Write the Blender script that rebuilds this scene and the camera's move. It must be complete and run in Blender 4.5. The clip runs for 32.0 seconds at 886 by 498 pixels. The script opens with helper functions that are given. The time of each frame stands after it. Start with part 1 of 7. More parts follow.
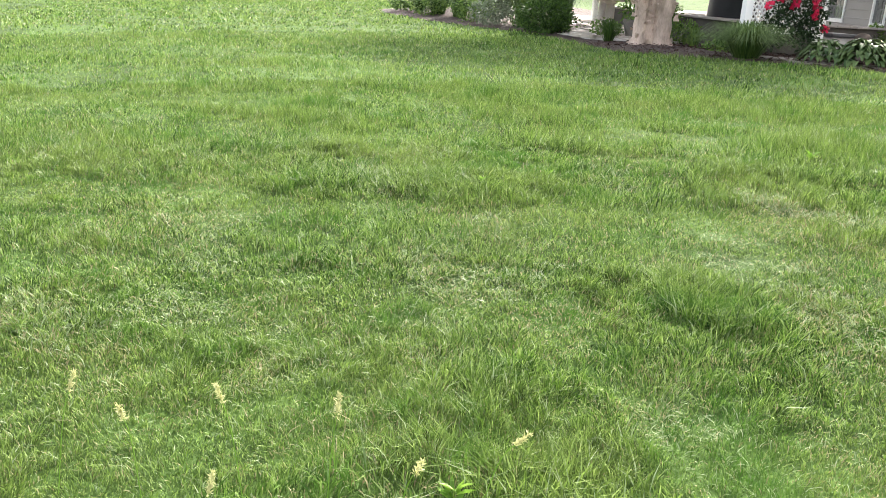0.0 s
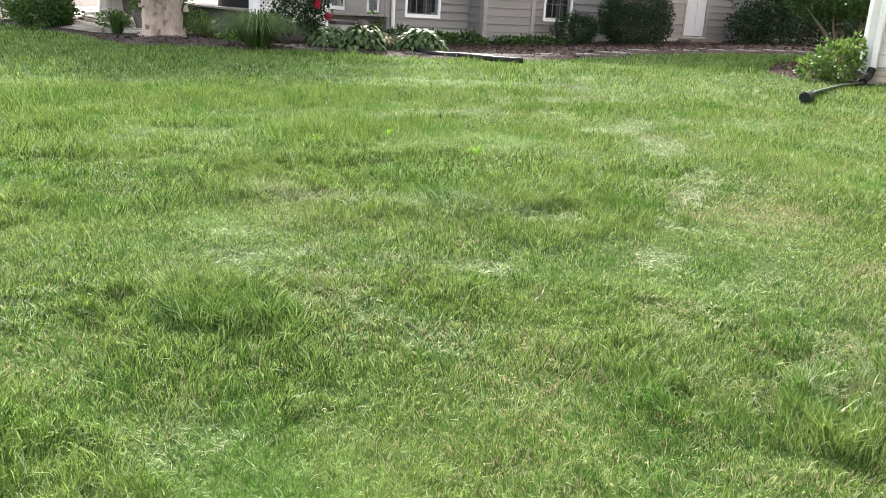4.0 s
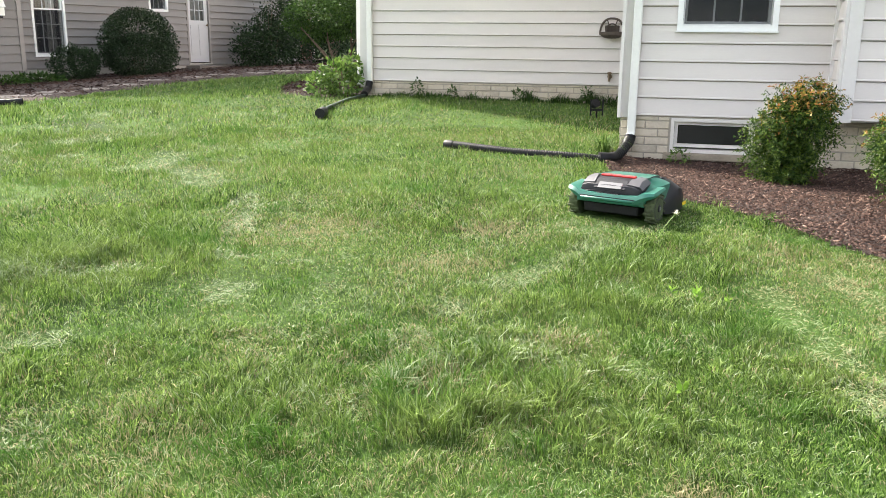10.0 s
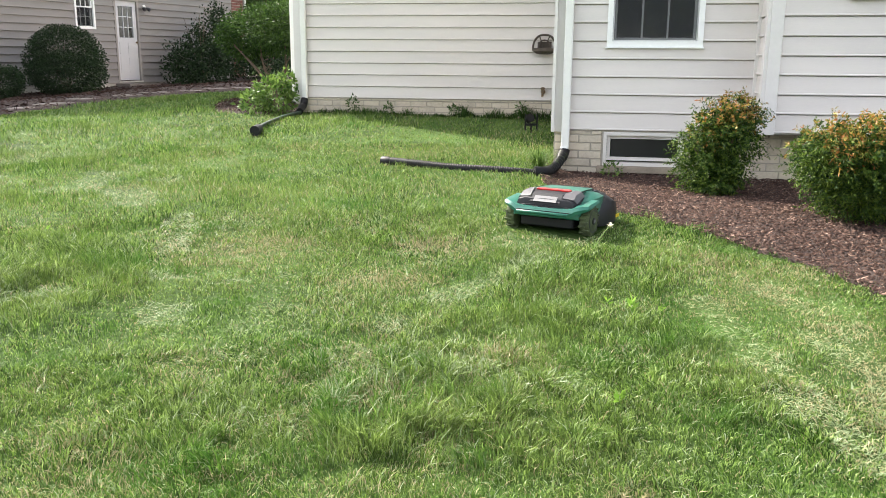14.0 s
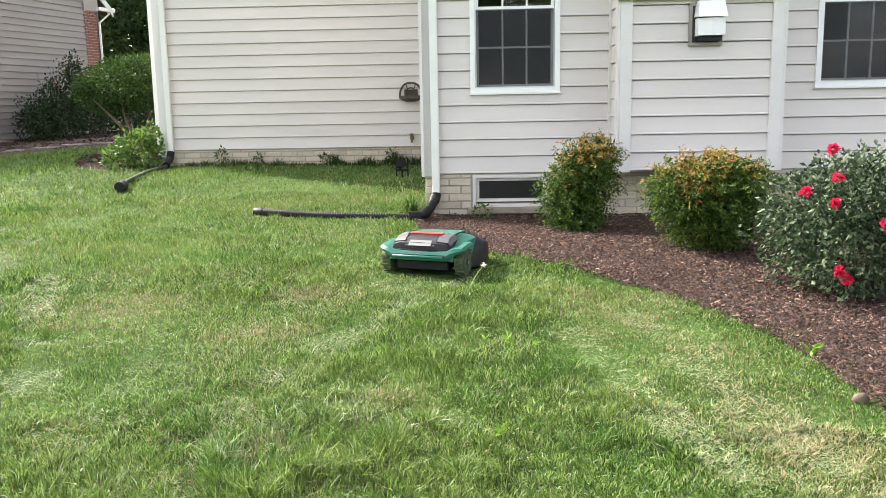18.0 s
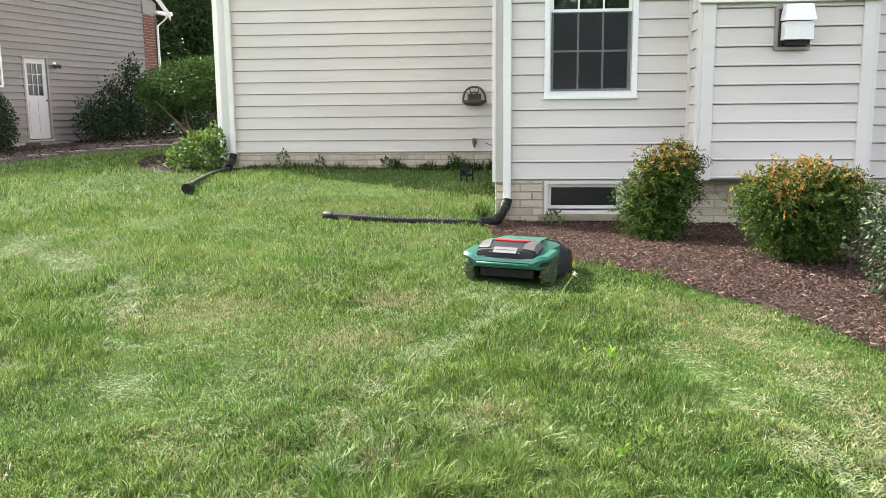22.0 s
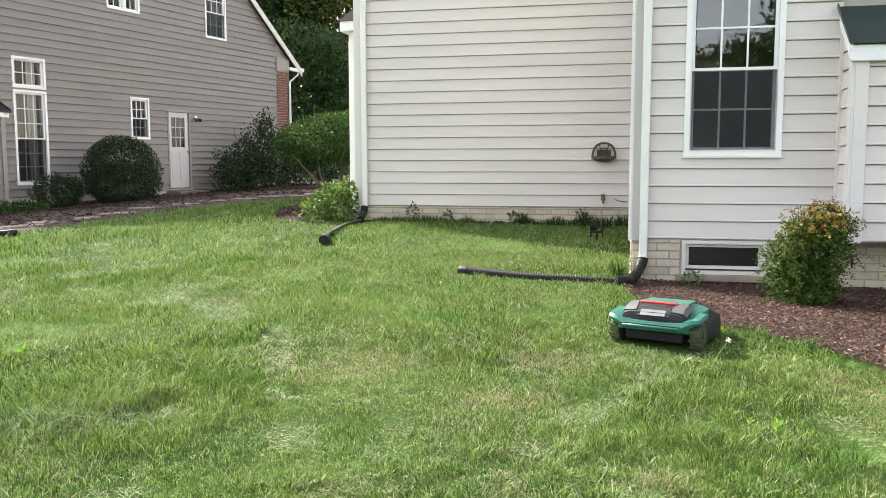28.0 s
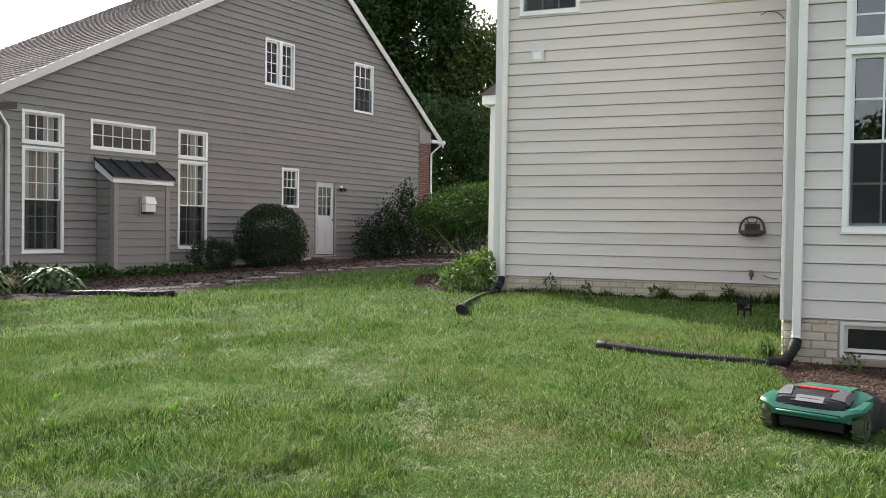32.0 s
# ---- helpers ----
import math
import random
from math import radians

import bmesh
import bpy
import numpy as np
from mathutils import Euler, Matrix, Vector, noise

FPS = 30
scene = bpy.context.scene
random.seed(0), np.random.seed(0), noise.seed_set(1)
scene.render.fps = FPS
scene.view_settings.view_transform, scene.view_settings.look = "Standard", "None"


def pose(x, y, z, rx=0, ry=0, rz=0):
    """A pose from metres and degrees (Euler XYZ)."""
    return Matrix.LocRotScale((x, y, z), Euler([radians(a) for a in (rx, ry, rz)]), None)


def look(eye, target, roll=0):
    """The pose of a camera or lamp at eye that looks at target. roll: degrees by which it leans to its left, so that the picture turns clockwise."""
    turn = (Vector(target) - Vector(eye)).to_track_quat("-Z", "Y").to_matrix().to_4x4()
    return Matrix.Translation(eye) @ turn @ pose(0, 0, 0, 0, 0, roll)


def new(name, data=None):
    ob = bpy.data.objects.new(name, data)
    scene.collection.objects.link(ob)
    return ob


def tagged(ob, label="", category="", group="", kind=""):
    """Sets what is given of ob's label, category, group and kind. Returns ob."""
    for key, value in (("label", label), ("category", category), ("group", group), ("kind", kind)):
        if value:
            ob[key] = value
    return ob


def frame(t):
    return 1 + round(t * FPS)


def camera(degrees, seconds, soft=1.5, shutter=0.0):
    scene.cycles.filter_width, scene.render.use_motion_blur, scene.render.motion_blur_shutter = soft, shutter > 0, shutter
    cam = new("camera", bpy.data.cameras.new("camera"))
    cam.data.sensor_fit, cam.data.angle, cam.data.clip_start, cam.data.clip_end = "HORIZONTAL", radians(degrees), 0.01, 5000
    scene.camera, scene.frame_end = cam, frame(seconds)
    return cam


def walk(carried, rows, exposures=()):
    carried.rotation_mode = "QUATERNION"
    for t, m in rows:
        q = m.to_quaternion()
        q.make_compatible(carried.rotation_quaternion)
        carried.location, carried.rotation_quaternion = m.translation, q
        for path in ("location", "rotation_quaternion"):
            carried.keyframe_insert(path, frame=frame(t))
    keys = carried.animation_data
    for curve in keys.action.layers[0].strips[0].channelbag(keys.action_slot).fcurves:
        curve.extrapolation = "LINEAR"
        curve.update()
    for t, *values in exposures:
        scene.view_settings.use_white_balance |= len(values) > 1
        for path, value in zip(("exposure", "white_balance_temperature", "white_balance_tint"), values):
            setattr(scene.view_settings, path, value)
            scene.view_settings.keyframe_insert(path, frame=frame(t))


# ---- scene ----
# Rows: seconds, eye x y z, then yaw to the left from +y, pitch up and roll in degrees.
ROWS = (
    (0, 0.146, -9.150, 1.013, 75.98, -17.67, 3.61),
    (0.5, 0.140, -9.136, 1.008, 71.61, -18.01, 3.72),
    (1, 0.164, -9.123, 1.013, 68.61, -18.01, 3.67),
    (1.5, 0.165, -9.102, 1.014, 65.92, -17.84, 3.64),
    (2, 0.163, -9.080, 1.015, 63.09, -17.56, 3.58),
    (2.5, 0.152, -9.047, 1.014, 59.85, -17.32, 3.38),
    (4.5, 0.080, -8.811, 1.027, 39.57, -15.96, 3.50),
    (5, 0.023, -8.819, 1.035, 32.21, -15.54, 3.18),
    (5.5, -0.035, -8.862, 1.017, 23.74, -15.67, 2.93),
    (6, -0.018, -8.853, 1.017, 18.10, -16.03, 3.10),
    (6.5, -0.010, -8.854, 1.018, 16.30, -15.93, 3.42),
    (7, -0.005, -8.856, 1.023, 16.27, -15.86, 3.48),
    (7.5, -0.003, -8.860, 1.028, 16.50, -15.66, 2.91),
    (8, -0.010, -8.845, 1.028, 16.37, -15.25, 2.00),
    (8.5, -0.008, -8.853, 1.032, 15.99, -14.73, 1.25),
    (9, -0.003, -8.851, 1.037, 15.72, -14.26, 0.70),
    (9.5, -0.004, -8.848, 1.041, 15.54, -13.97, 0.50),
    (10, -0.004, -8.841, 1.041, 14.82, -13.68, 0.66),
    (10.5, -0.005, -8.848, 1.050, 13.87, -13.25, 0.55),
    (11, -0.002, -8.835, 1.041, 13.09, -12.88, 0.58),
    (11.5, 0.000, -8.847, 1.049, 12.47, -12.80, 0.55),
    (12, 0.006, -8.838, 1.046, 11.95, -12.82, 0.38),
    (12.5, 0.007, -8.846, 1.048, 11.57, -12.89, 0.44),
    (13, 0.004, -8.840, 1.048, 11.54, -12.98, 0.48),
    (13.5, 0.007, -8.831, 1.048, 11.23, -12.89, 0.48),
    (15.5, -0.009, -8.955, 1.053, 7.02, -11.23, -0.34),
    (16, 0.001, -8.940, 1.065, 5.17, -10.73, -0.66),
    (16.5, 0.005, -8.952, 1.060, 3.76, -10.18, -0.64),
    (17, 0.014, -8.941, 1.066, 3.02, -9.71, -0.94),
    (17.5, 0.018, -8.946, 1.073, 2.51, -9.57, -1.18),
    (18, 0.013, -8.944, 1.072, 2.17, -9.66, -1.05),
    (18.5, 0.014, -8.946, 1.072, 2.35, -9.77, -0.92),
    (19, 0.009, -8.948, 1.070, 2.79, -9.93, -0.90),
    (19.5, -0.002, -8.936, 1.088, 2.97, -10.14, -0.83),
    (20, -0.007, -8.935, 1.087, 3.42, -10.27, -0.51),
    (20.5, -0.036, -8.969, 1.080, 4.73, -10.55, -0.70),
    (21, -0.144, -9.026, 1.072, 5.73, -10.79, -0.58),
    (21.5, -0.239, -8.987, 1.062, 6.83, -10.18, -0.68),
    (22, -0.300, -8.809, 1.061, 4.91, -9.26, -0.55),
    (22.5, -0.418, -8.849, 1.093, 2.85, -8.56, 0.59),
    (23, -0.522, -8.865, 1.088, 3.92, -8.11, 0.46),
    (23.5, -0.541, -8.899, 1.084, 5.85, -8.01, 0.57),
    (24, -0.530, -8.856, 1.084, 7.36, -7.91, 0.76),
    (24.5, -0.522, -8.852, 1.102, 7.36, -7.76, 0.51),
    (26.5, -0.510, -8.852, 1.121, 8.90, -6.63, -0.67),
    (27, -0.523, -8.859, 1.116, 10.11, -6.42, -0.45),
    (27.5, -0.536, -8.886, 1.117, 11.28, -6.14, -0.25),
    (28, -0.542, -8.875, 1.126, 12.30, -5.85, -0.10),
    (28.5, -0.552, -8.886, 1.119, 13.03, -5.59, 0.13),
    (29, -0.558, -8.894, 1.125, 13.76, -5.21, 0.50),
    (29.5, -0.561, -8.908, 1.124, 14.99, -4.32, 0.55),
    (30, -0.557, -8.888, 1.130, 16.61, -2.92, 0.54),
    (30.5, -0.559, -8.860, 1.139, 18.08, -1.87, 0.92),
    (31, -0.569, -8.877, 1.139, 19.49, -1.51, 1.19),
    (31.5, -0.567, -8.865, 1.133, 20.69, -1.36, 1.06),
    (32, -0.580, -8.853, 1.129, 21.43, -1.17, 0.84),
)


def aim(x, y, z, yaw, pitch, roll):
    a, b = radians(yaw), radians(pitch)
    return look((x, y, z), (x - math.sin(a) * math.cos(b), y + math.cos(a) * math.cos(b), z + math.sin(b)), roll)


cam = camera(55.11, 32.0, soft=0.75)
walk(cam, [(r[0], aim(*r[1:])) for r in ROWS],
     exposures=((0, 2.16, 6700, 11), (7, 2.10, 6700, 11), (18, 2.01, 6700, 11), (27, 1.95, 6700, 11), (29.3, 1.93, 6640, 11), (30.2, 1.79, 6600, 11), (31, 1.50, 6600, 11), (32, 1.30, 6600, 11)))

# ---- light ----
SUN_ELEVATION, SUN_AZIMUTH = 37.0, 34.0   # azimuth: degrees from -x towards +y
world = bpy.data.worlds.new("world")
scene.world = world
world.use_nodes = True
wn = world.node_tree
sky = wn.nodes.new("ShaderNodeTexSky")
sky.sky_type, sky.sun_disc = "NISHITA", False
sun_way = Vector((-math.cos(radians(SUN_AZIMUTH)) * math.cos(radians(SUN_ELEVATION)),
                  math.sin(radians(SUN_AZIMUTH)) * math.cos(radians(SUN_ELEVATION)), math.sin(radians(SUN_ELEVATION))))
sky.sun_elevation = radians(SUN_ELEVATION)
sky.sun_rotation = math.atan2(sun_way.x, sun_way.y)
sky.air_density, sky.dust_density, sky.ozone_density = 1.0, 3.0, 0.8
haze = wn.nodes.new("ShaderNodeHueSaturation")
haze.inputs["Saturation"].default_value = 0.42
wn.links.new(sky.outputs[0], haze.inputs["Color"])
wn.links.new(haze.outputs[0], wn.nodes["Background"].inputs[0])
wn.nodes["Background"].inputs[1].default_value = 0.172
lamp = bpy.data.lights.new("sun", "SUN")
lamp.energy, lamp.angle, lamp.color = 3.25, radians(0.9), (1.0, 0.95, 0.86)
sun = new("sun", lamp)
sun.matrix_world = look(tuple(sun_way * 60), (0, 0, 0))

# ---- materials ----


def mat(name, base, rough=0.7, var=0.18, scale=4.0, fine=60.0, bump=0.15, metal=0.0, depth=0.004, tint=None, random_piece=0.0, stretch=None, spec=0.5, coat=0.0):
    """A surface with two scales of unevenness in colour, gloss and relief."""
    m = bpy.data.materials.new(name)
    m.use_nodes = True
    nt = m.node_tree
    b = nt.nodes["Principled BSDF"]
    b.inputs["Roughness"].default_value, b.inputs["Metallic"].default_value = rough, metal
    b.inputs["Specular IOR Level"].default_value = spec
    b.inputs["Coat Weight"].default_value = coat
    tc = nt.nodes.new("ShaderNodeTexCoord")
    mp = nt.nodes.new("ShaderNodeMapping")
    if stretch:
        mp.inputs["Scale"].default_value = stretch
    nt.links.new(tc.outputs["Object"], mp.inputs[0])
    n1, n2 = nt.nodes.new("ShaderNodeTexNoise"), nt.nodes.new("ShaderNodeTexNoise")
    n1.inputs["Scale"].default_value, n2.inputs["Scale"].default_value = scale, fine
    n1.inputs["Detail"].default_value = n2.inputs["Detail"].default_value = 4
    for n in (n1, n2):
        nt.links.new(mp.outputs[0], n.inputs["Vector"])
    add = nt.nodes.new("ShaderNodeMath")
    add.operation = "MULTIPLY_ADD"
    nt.links.new(n2.outputs[0], add.inputs[0])
    add.inputs[1].default_value = 0.5
    nt.links.new(n1.outputs[0], add.inputs[2])
    last = add.outputs[0]
    if random_piece:
        oi = nt.nodes.new("ShaderNodeObjectInfo")
        ma = nt.nodes.new("ShaderNodeMath")
        ma.operation = "MULTIPLY_ADD"
        nt.links.new(oi.outputs["Random"], ma.inputs[0])
        ma.inputs[1].default_value = random_piece
        nt.links.new(last, ma.inputs[2])
        last = ma.outputs[0]
    ramp = nt.nodes.new("ShaderNodeValToRGB")
    mid = 0.75 + random_piece / 2
    lo = [max(c * (1 - var), 0) for c in base]
    hi = [min(c * (1 + var), 1) for c in (tint or base)]
    ramp.color_ramp.elements[0].position, ramp.color_ramp.elements[1].position = (mid - 0.35) / 1.0, min(mid + 0.3, 1)
    ramp.color_ramp.elements[0].color, ramp.color_ramp.elements[1].color = (*lo, 1), (*hi, 1)
    nt.links.new(last, ramp.inputs[0])
    nt.links.new(ramp.outputs[0], b.inputs["Base Color"])
    bp = nt.nodes.new("ShaderNodeBump")
    bp.inputs["Strength"].default_value, bp.inputs["Distance"].default_value = bump, depth
    nt.links.new(n2.outputs[0], bp.inputs["Height"])
    nt.links.new(bp.outputs[0], b.inputs["Normal"])
    return m


def leafy(name, dark, light, rough=0.5, through_light=0.35, patch=0.0, dry=None, patch_scale=0.9, spec=0.3, deep=None, stops=()):
    """Leaves or blades: colour varies from piece to piece, some light passes through."""
    m = bpy.data.materials.new(name)
    m.use_nodes = True
    nt = m.node_tree
    b = nt.nodes["Principled BSDF"]
    b.inputs["Roughness"].default_value = rough
    b.inputs["Specular IOR Level"].default_value = spec
    geo = nt.nodes.new("ShaderNodeNewGeometry")
    ramp = nt.nodes.new("ShaderNodeValToRGB")
    ramp.color_ramp.elements[0].color, ramp.color_ramp.elements[1].color = (*dark, 1), (*light, 1)
    for place, tone in stops:
        ramp.color_ramp.elements.new(place).color = (*tone, 1)
    nt.links.new(geo.outputs["Random Per Island"], ramp.inputs[0])
    colour = ramp.outputs[0]
    if patch:
        tc = nt.nodes.new("ShaderNodeTexCoord")
        no = nt.nodes.new("ShaderNodeTexNoise")
        no.inputs["Scale"].default_value, no.inputs["Detail"].default_value = patch_scale, 5
        nt.links.new(tc.outputs["Object"], no.inputs["Vector"])
        mr = nt.nodes.new("ShaderNodeMapRange")
        mr.inputs[1].default_value, mr.inputs[2].default_value = 0.40, 0.70
        mr.inputs[3].default_value, mr.inputs[4].default_value = 0.0, patch
        nt.links.new(no.outputs[0], mr.inputs[0])
        mx = nt.nodes.new("ShaderNodeMix")
        mx.data_type = "RGBA"
        nt.links.new(mr.outputs[0], mx.inputs[0])
        nt.links.new(colour, mx.inputs[6])
        mx.inputs[7].default_value = (*dry, 1)
        colour = mx.outputs[2]
        if deep:
            n3 = nt.nodes.new("ShaderNodeTexNoise")
            n3.inputs["Scale"].default_value, n3.inputs["Detail"].default_value = patch_scale * 2.3, 4
            nt.links.new(tc.outputs["Object"], n3.inputs["Vector"])
            m3 = nt.nodes.new("ShaderNodeMapRange")
            m3.inputs[1].default_value, m3.inputs[2].default_value, m3.inputs[4].default_value = 0.52, 0.72, 0.65
            nt.links.new(n3.outputs[0], m3.inputs[0])
            mx3 = nt.nodes.new("ShaderNodeMix")
            mx3.data_type = "RGBA"
            nt.links.new(m3.outputs[0], mx3.inputs[0])
            nt.links.new(colour, mx3.inputs[6])
            mx3.inputs[7].default_value = (*deep, 1)
            colour = mx3.outputs[2]
    nt.links.new(colour, b.inputs["Base Color"])
    tr = nt.nodes.new("ShaderNodeBsdfTranslucent")
    nt.links.new(colour, tr.inputs[0])
    ms = nt.nodes.new("ShaderNodeMixShader")
    ms.inputs[0].default_value = through_light
    nt.links.new(b.outputs[0], ms.inputs[1])
    nt.links.new(tr.outputs[0], ms.inputs[2])
    nt.links.new(ms.outputs[0], nt.nodes["Material Output"].inputs[0])
    return m


def glass_mat(name, tone=(0.9, 0.93, 0.92), ior=2.2):
    m = bpy.data.materials.new(name)
    m.use_nodes = True
    nt = m.node_tree
    clear = nt.nodes.new("ShaderNodeBsdfTransparent")
    clear.inputs[0].default_value = (*tone, 1)
    gloss = nt.nodes.new("ShaderNodeBsdfGlossy")
    gloss.inputs["Roughness"].default_value = 0.01
    fr = nt.nodes.new("ShaderNodeFresnel")
    fr.inputs[0].default_value = ior
    ms = nt.nodes.new("ShaderNodeMixShader")
    nt.links.new(fr.outputs[0], ms.inputs[0])
    nt.links.new(clear.outputs[0], ms.inputs[1])
    nt.links.new(gloss.outputs[0], ms.inputs[2])
    nt.links.new(ms.outputs[0], nt.nodes["Material Output"].inputs[0])
    return m


def mesh_mat(name, tone, cover):
    """Woven insect screen: threads far finer than can be seen, part of the light goes through."""
    m = bpy.data.materials.new(name)
    m.use_nodes = True
    nt = m.node_tree
    ms, clear = nt.nodes.new("ShaderNodeMixShader"), nt.nodes.new("ShaderNodeBsdfTransparent")
    nt.nodes["Principled BSDF"].inputs["Base Color"].default_value = (*tone, 1)
    nt.nodes["Principled BSDF"].inputs["Roughness"].default_value = 0.6
    no = nt.nodes.new("ShaderNodeTexNoise")
    no.inputs["Scale"].default_value = 3.0
    mr = nt.nodes.new("ShaderNodeMapRange")
    mr.inputs[3].default_value, mr.inputs[4].default_value = cover - 0.06, cover + 0.06
    nt.links.new(no.outputs[0], mr.inputs[0])
    nt.links.new(mr.outputs[0], ms.inputs[0])
    nt.links.new(clear.outputs[0], ms.inputs[1])
    nt.links.new(nt.nodes["Principled BSDF"].outputs[0], ms.inputs[2])
    nt.links.new(ms.outputs[0], nt.nodes["Material Output"].inputs[0])
    return m


M_MESH = mesh_mat("insect_screen", (0.012, 0.013, 0.014), 0.42)
# Soil colour is darkened to deepen the shaded gaps between blades.
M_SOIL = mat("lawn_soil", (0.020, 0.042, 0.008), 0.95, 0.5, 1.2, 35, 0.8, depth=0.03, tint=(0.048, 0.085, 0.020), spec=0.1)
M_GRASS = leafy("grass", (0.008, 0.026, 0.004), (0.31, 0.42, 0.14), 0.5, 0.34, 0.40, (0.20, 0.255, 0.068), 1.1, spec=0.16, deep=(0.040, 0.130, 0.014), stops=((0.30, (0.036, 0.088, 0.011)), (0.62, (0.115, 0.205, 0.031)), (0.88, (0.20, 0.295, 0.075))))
M_STRAW = leafy("dry_grass", (0.17, 0.150, 0.068), (0.42, 0.37, 0.22), 0.6, 0.3, spec=0.2)
M_BENT = leafy("flattened_grass", (0.12, 0.18, 0.06), (0.34, 0.41, 0.24), 0.55, 0.25, spec=0.25)
M_PEREN = leafy("perennial_leaf", (0.035, 0.085, 0.016), (0.16, 0.25, 0.055), 0.5, 0.3, spec=0.2)
M_WEED = leafy("weed_leaf", (0.10, 0.22, 0.025), (0.22, 0.37, 0.055), 0.45, 0.4)
M_MULCH = mat("mulch", (0.036, 0.021, 0.016), 0.95, 0.5, 3, 70, 1.0, depth=0.02)
# Same bark as M_CHIP; the shade of house and hedge is in its colour.
M_SHADECHIP = leafy("old_mulch_chip", (0.010, 0.006, 0.005), (0.075, 0.045, 0.034), 0.95, 0.0, spec=0.1)
M_CHIP = leafy("mulch_chip", (0.016, 0.009, 0.007), (0.26, 0.18, 0.14), 0.9, 0.0, stops=((0.6, (0.065, 0.036, 0.026)), (0.93, (0.11, 0.065, 0.048))))
M_SIDE_A = mat("cream_siding", (0.618, 0.572, 0.537), 0.55, 0.05, 0.7, 25, 0.06, stretch=(1, 1, 8), random_piece=0.25)
M_SIDE_B = mat("taupe_siding", (0.205, 0.189, 0.178), 0.6, 0.07, 0.7, 25, 0.06, stretch=(1, 1, 8), random_piece=0.25)
M_TRIM_A = mat("cream_trim", (0.66, 0.63, 0.60), 0.5, 0.05, 1.5, 30, 0.05)
M_TRIM_B = mat("taupe_trim", (0.27, 0.245, 0.225), 0.55, 0.06, 1.5, 30, 0.05)
M_FRAME = mat("beige_frame", (0.62, 0.59, 0.55), 0.6, 0.08, 3, 40, 0.1)
M_WHITE = mat("white_paint", (0.80, 0.80, 0.78), 0.45, 0.04, 2, 40, 0.05)
M_GUTTER = mat("white_gutter", (0.74, 0.73, 0.69), 0.4, 0.06, 3, 40, 0.04)
M_BRICK_A = mat("cream_brick", (0.47, 0.41, 0.325), 0.85, 0.16, 5, 45, 0.5, random_piece=0.35)
M_MORTAR = mat("mortar", (0.36, 0.33, 0.28), 0.95, 0.12, 6, 70, 0.5)
M_BRICK_RED = mat("red_brick", (0.15, 0.062, 0.050), 0.9, 0.2, 5, 45, 0.5, random_piece=0.4)
M_SHINGLE = mat("grey_shingle", (0.075, 0.067, 0.068), 0.95, 0.22, 3, 60, 0.5, random_piece=0.5, spec=0.05)
M_METAL = mat("dark_metal_roof", (0.018, 0.035, 0.034), 0.35, 0.15, 2, 40, 0.05, metal=0.3)
M_BLACK = mat("black_plastic", (0.011, 0.011, 0.012), 0.5, 0.25, 5, 60, 0.1, spec=0.2)
M_SCREEN = mat("dark_screen", (0.008, 0.009, 0.009), 0.35, 0.2, 6, 200, 0.2)
# Unseen rooms: near-black colour stands in for the lack of light indoors.
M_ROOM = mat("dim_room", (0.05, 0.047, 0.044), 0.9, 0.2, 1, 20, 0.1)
M_CURTAIN = mat("white_curtain", (0.42, 0.41, 0.38), 0.9, 0.08, 3, 30, 0.2, stretch=(6, 6, 0.4))
M_BLIND = mat("tan_blind", (0.20, 0.17, 0.13), 0.8, 0.1, 3, 30, 0.1)
M_GLASS = glass_mat("window_glass")
M_GLASS_DULL = glass_mat("dull_window_glass", ior=1.5)
M_BARK = mat("birch_bark", (0.42, 0.33, 0.27), 0.9, 0.45, 7, 40, 1.0, depth=0.03, stretch=(1, 1, 0.35))
M_STEM = mat("brown_stem", (0.12, 0.085, 0.06), 0.85, 0.3, 10, 60, 0.5)
M_STONE = mat("flagstone", (0.15, 0.13, 0.115), 0.9, 0.2, 4, 50, 0.5, random_piece=0.4)
M_PAVER = mat("pale_paver", (0.36, 0.32, 0.27), 0.9, 0.15, 4, 50, 0.4, random_piece=0.4)
M_CONCRETE = mat("concrete", (0.40, 0.38, 0.34), 0.95, 0.2, 4, 60, 0.4)
M_SHOULDER = mat("mid_grey_plastic", (0.085, 0.082, 0.086), 0.42, 0.08, 5, 90, 0.05)
M_RUST = mat("rusty_iron", (0.085, 0.066, 0.052), 0.75, 0.4, 12, 60, 0.5, metal=0.3)
M_BRASS = mat("old_brass", (0.17, 0.12, 0.07), 0.5, 0.3, 20, 90, 0.2, metal=0.6)
M_DECK = mat("dark_deck", (0.07, 0.062, 0.055), 0.85, 0.25, 4, 40, 0.4)
M_GREEN = mat("green_plastic", (0.018, 0.125, 0.088), 0.34, 0.10, 5, 80, 0.03, coat=0.2)
M_GREY = mat("grey_plastic", (0.040, 0.039, 0.042), 0.38, 0.12, 5, 90, 0.05)
M_DARK = mat("charcoal_plastic", (0.016, 0.016, 0.019), 0.45, 0.2, 5, 90, 0.06, spec=0.25)
M_RED = mat("red_plastic", (0.50, 0.025, 0.025), 0.35, 0.08, 5, 60, 0.03)
M_YELLOW = mat("yellow_sticker", (0.70, 0.48, 0.03), 0.5, 0.05, 5, 60, 0.02)
M_SILVER = mat("silver_label", (0.15, 0.15, 0.155), 0.65, 0.08, 5, 60, 0.02)
M_TYRE = mat("tyre_rubber", (0.03, 0.032, 0.026), 0.9, 0.4, 12, 60, 0.5, tint=(0.06, 0.08, 0.03))
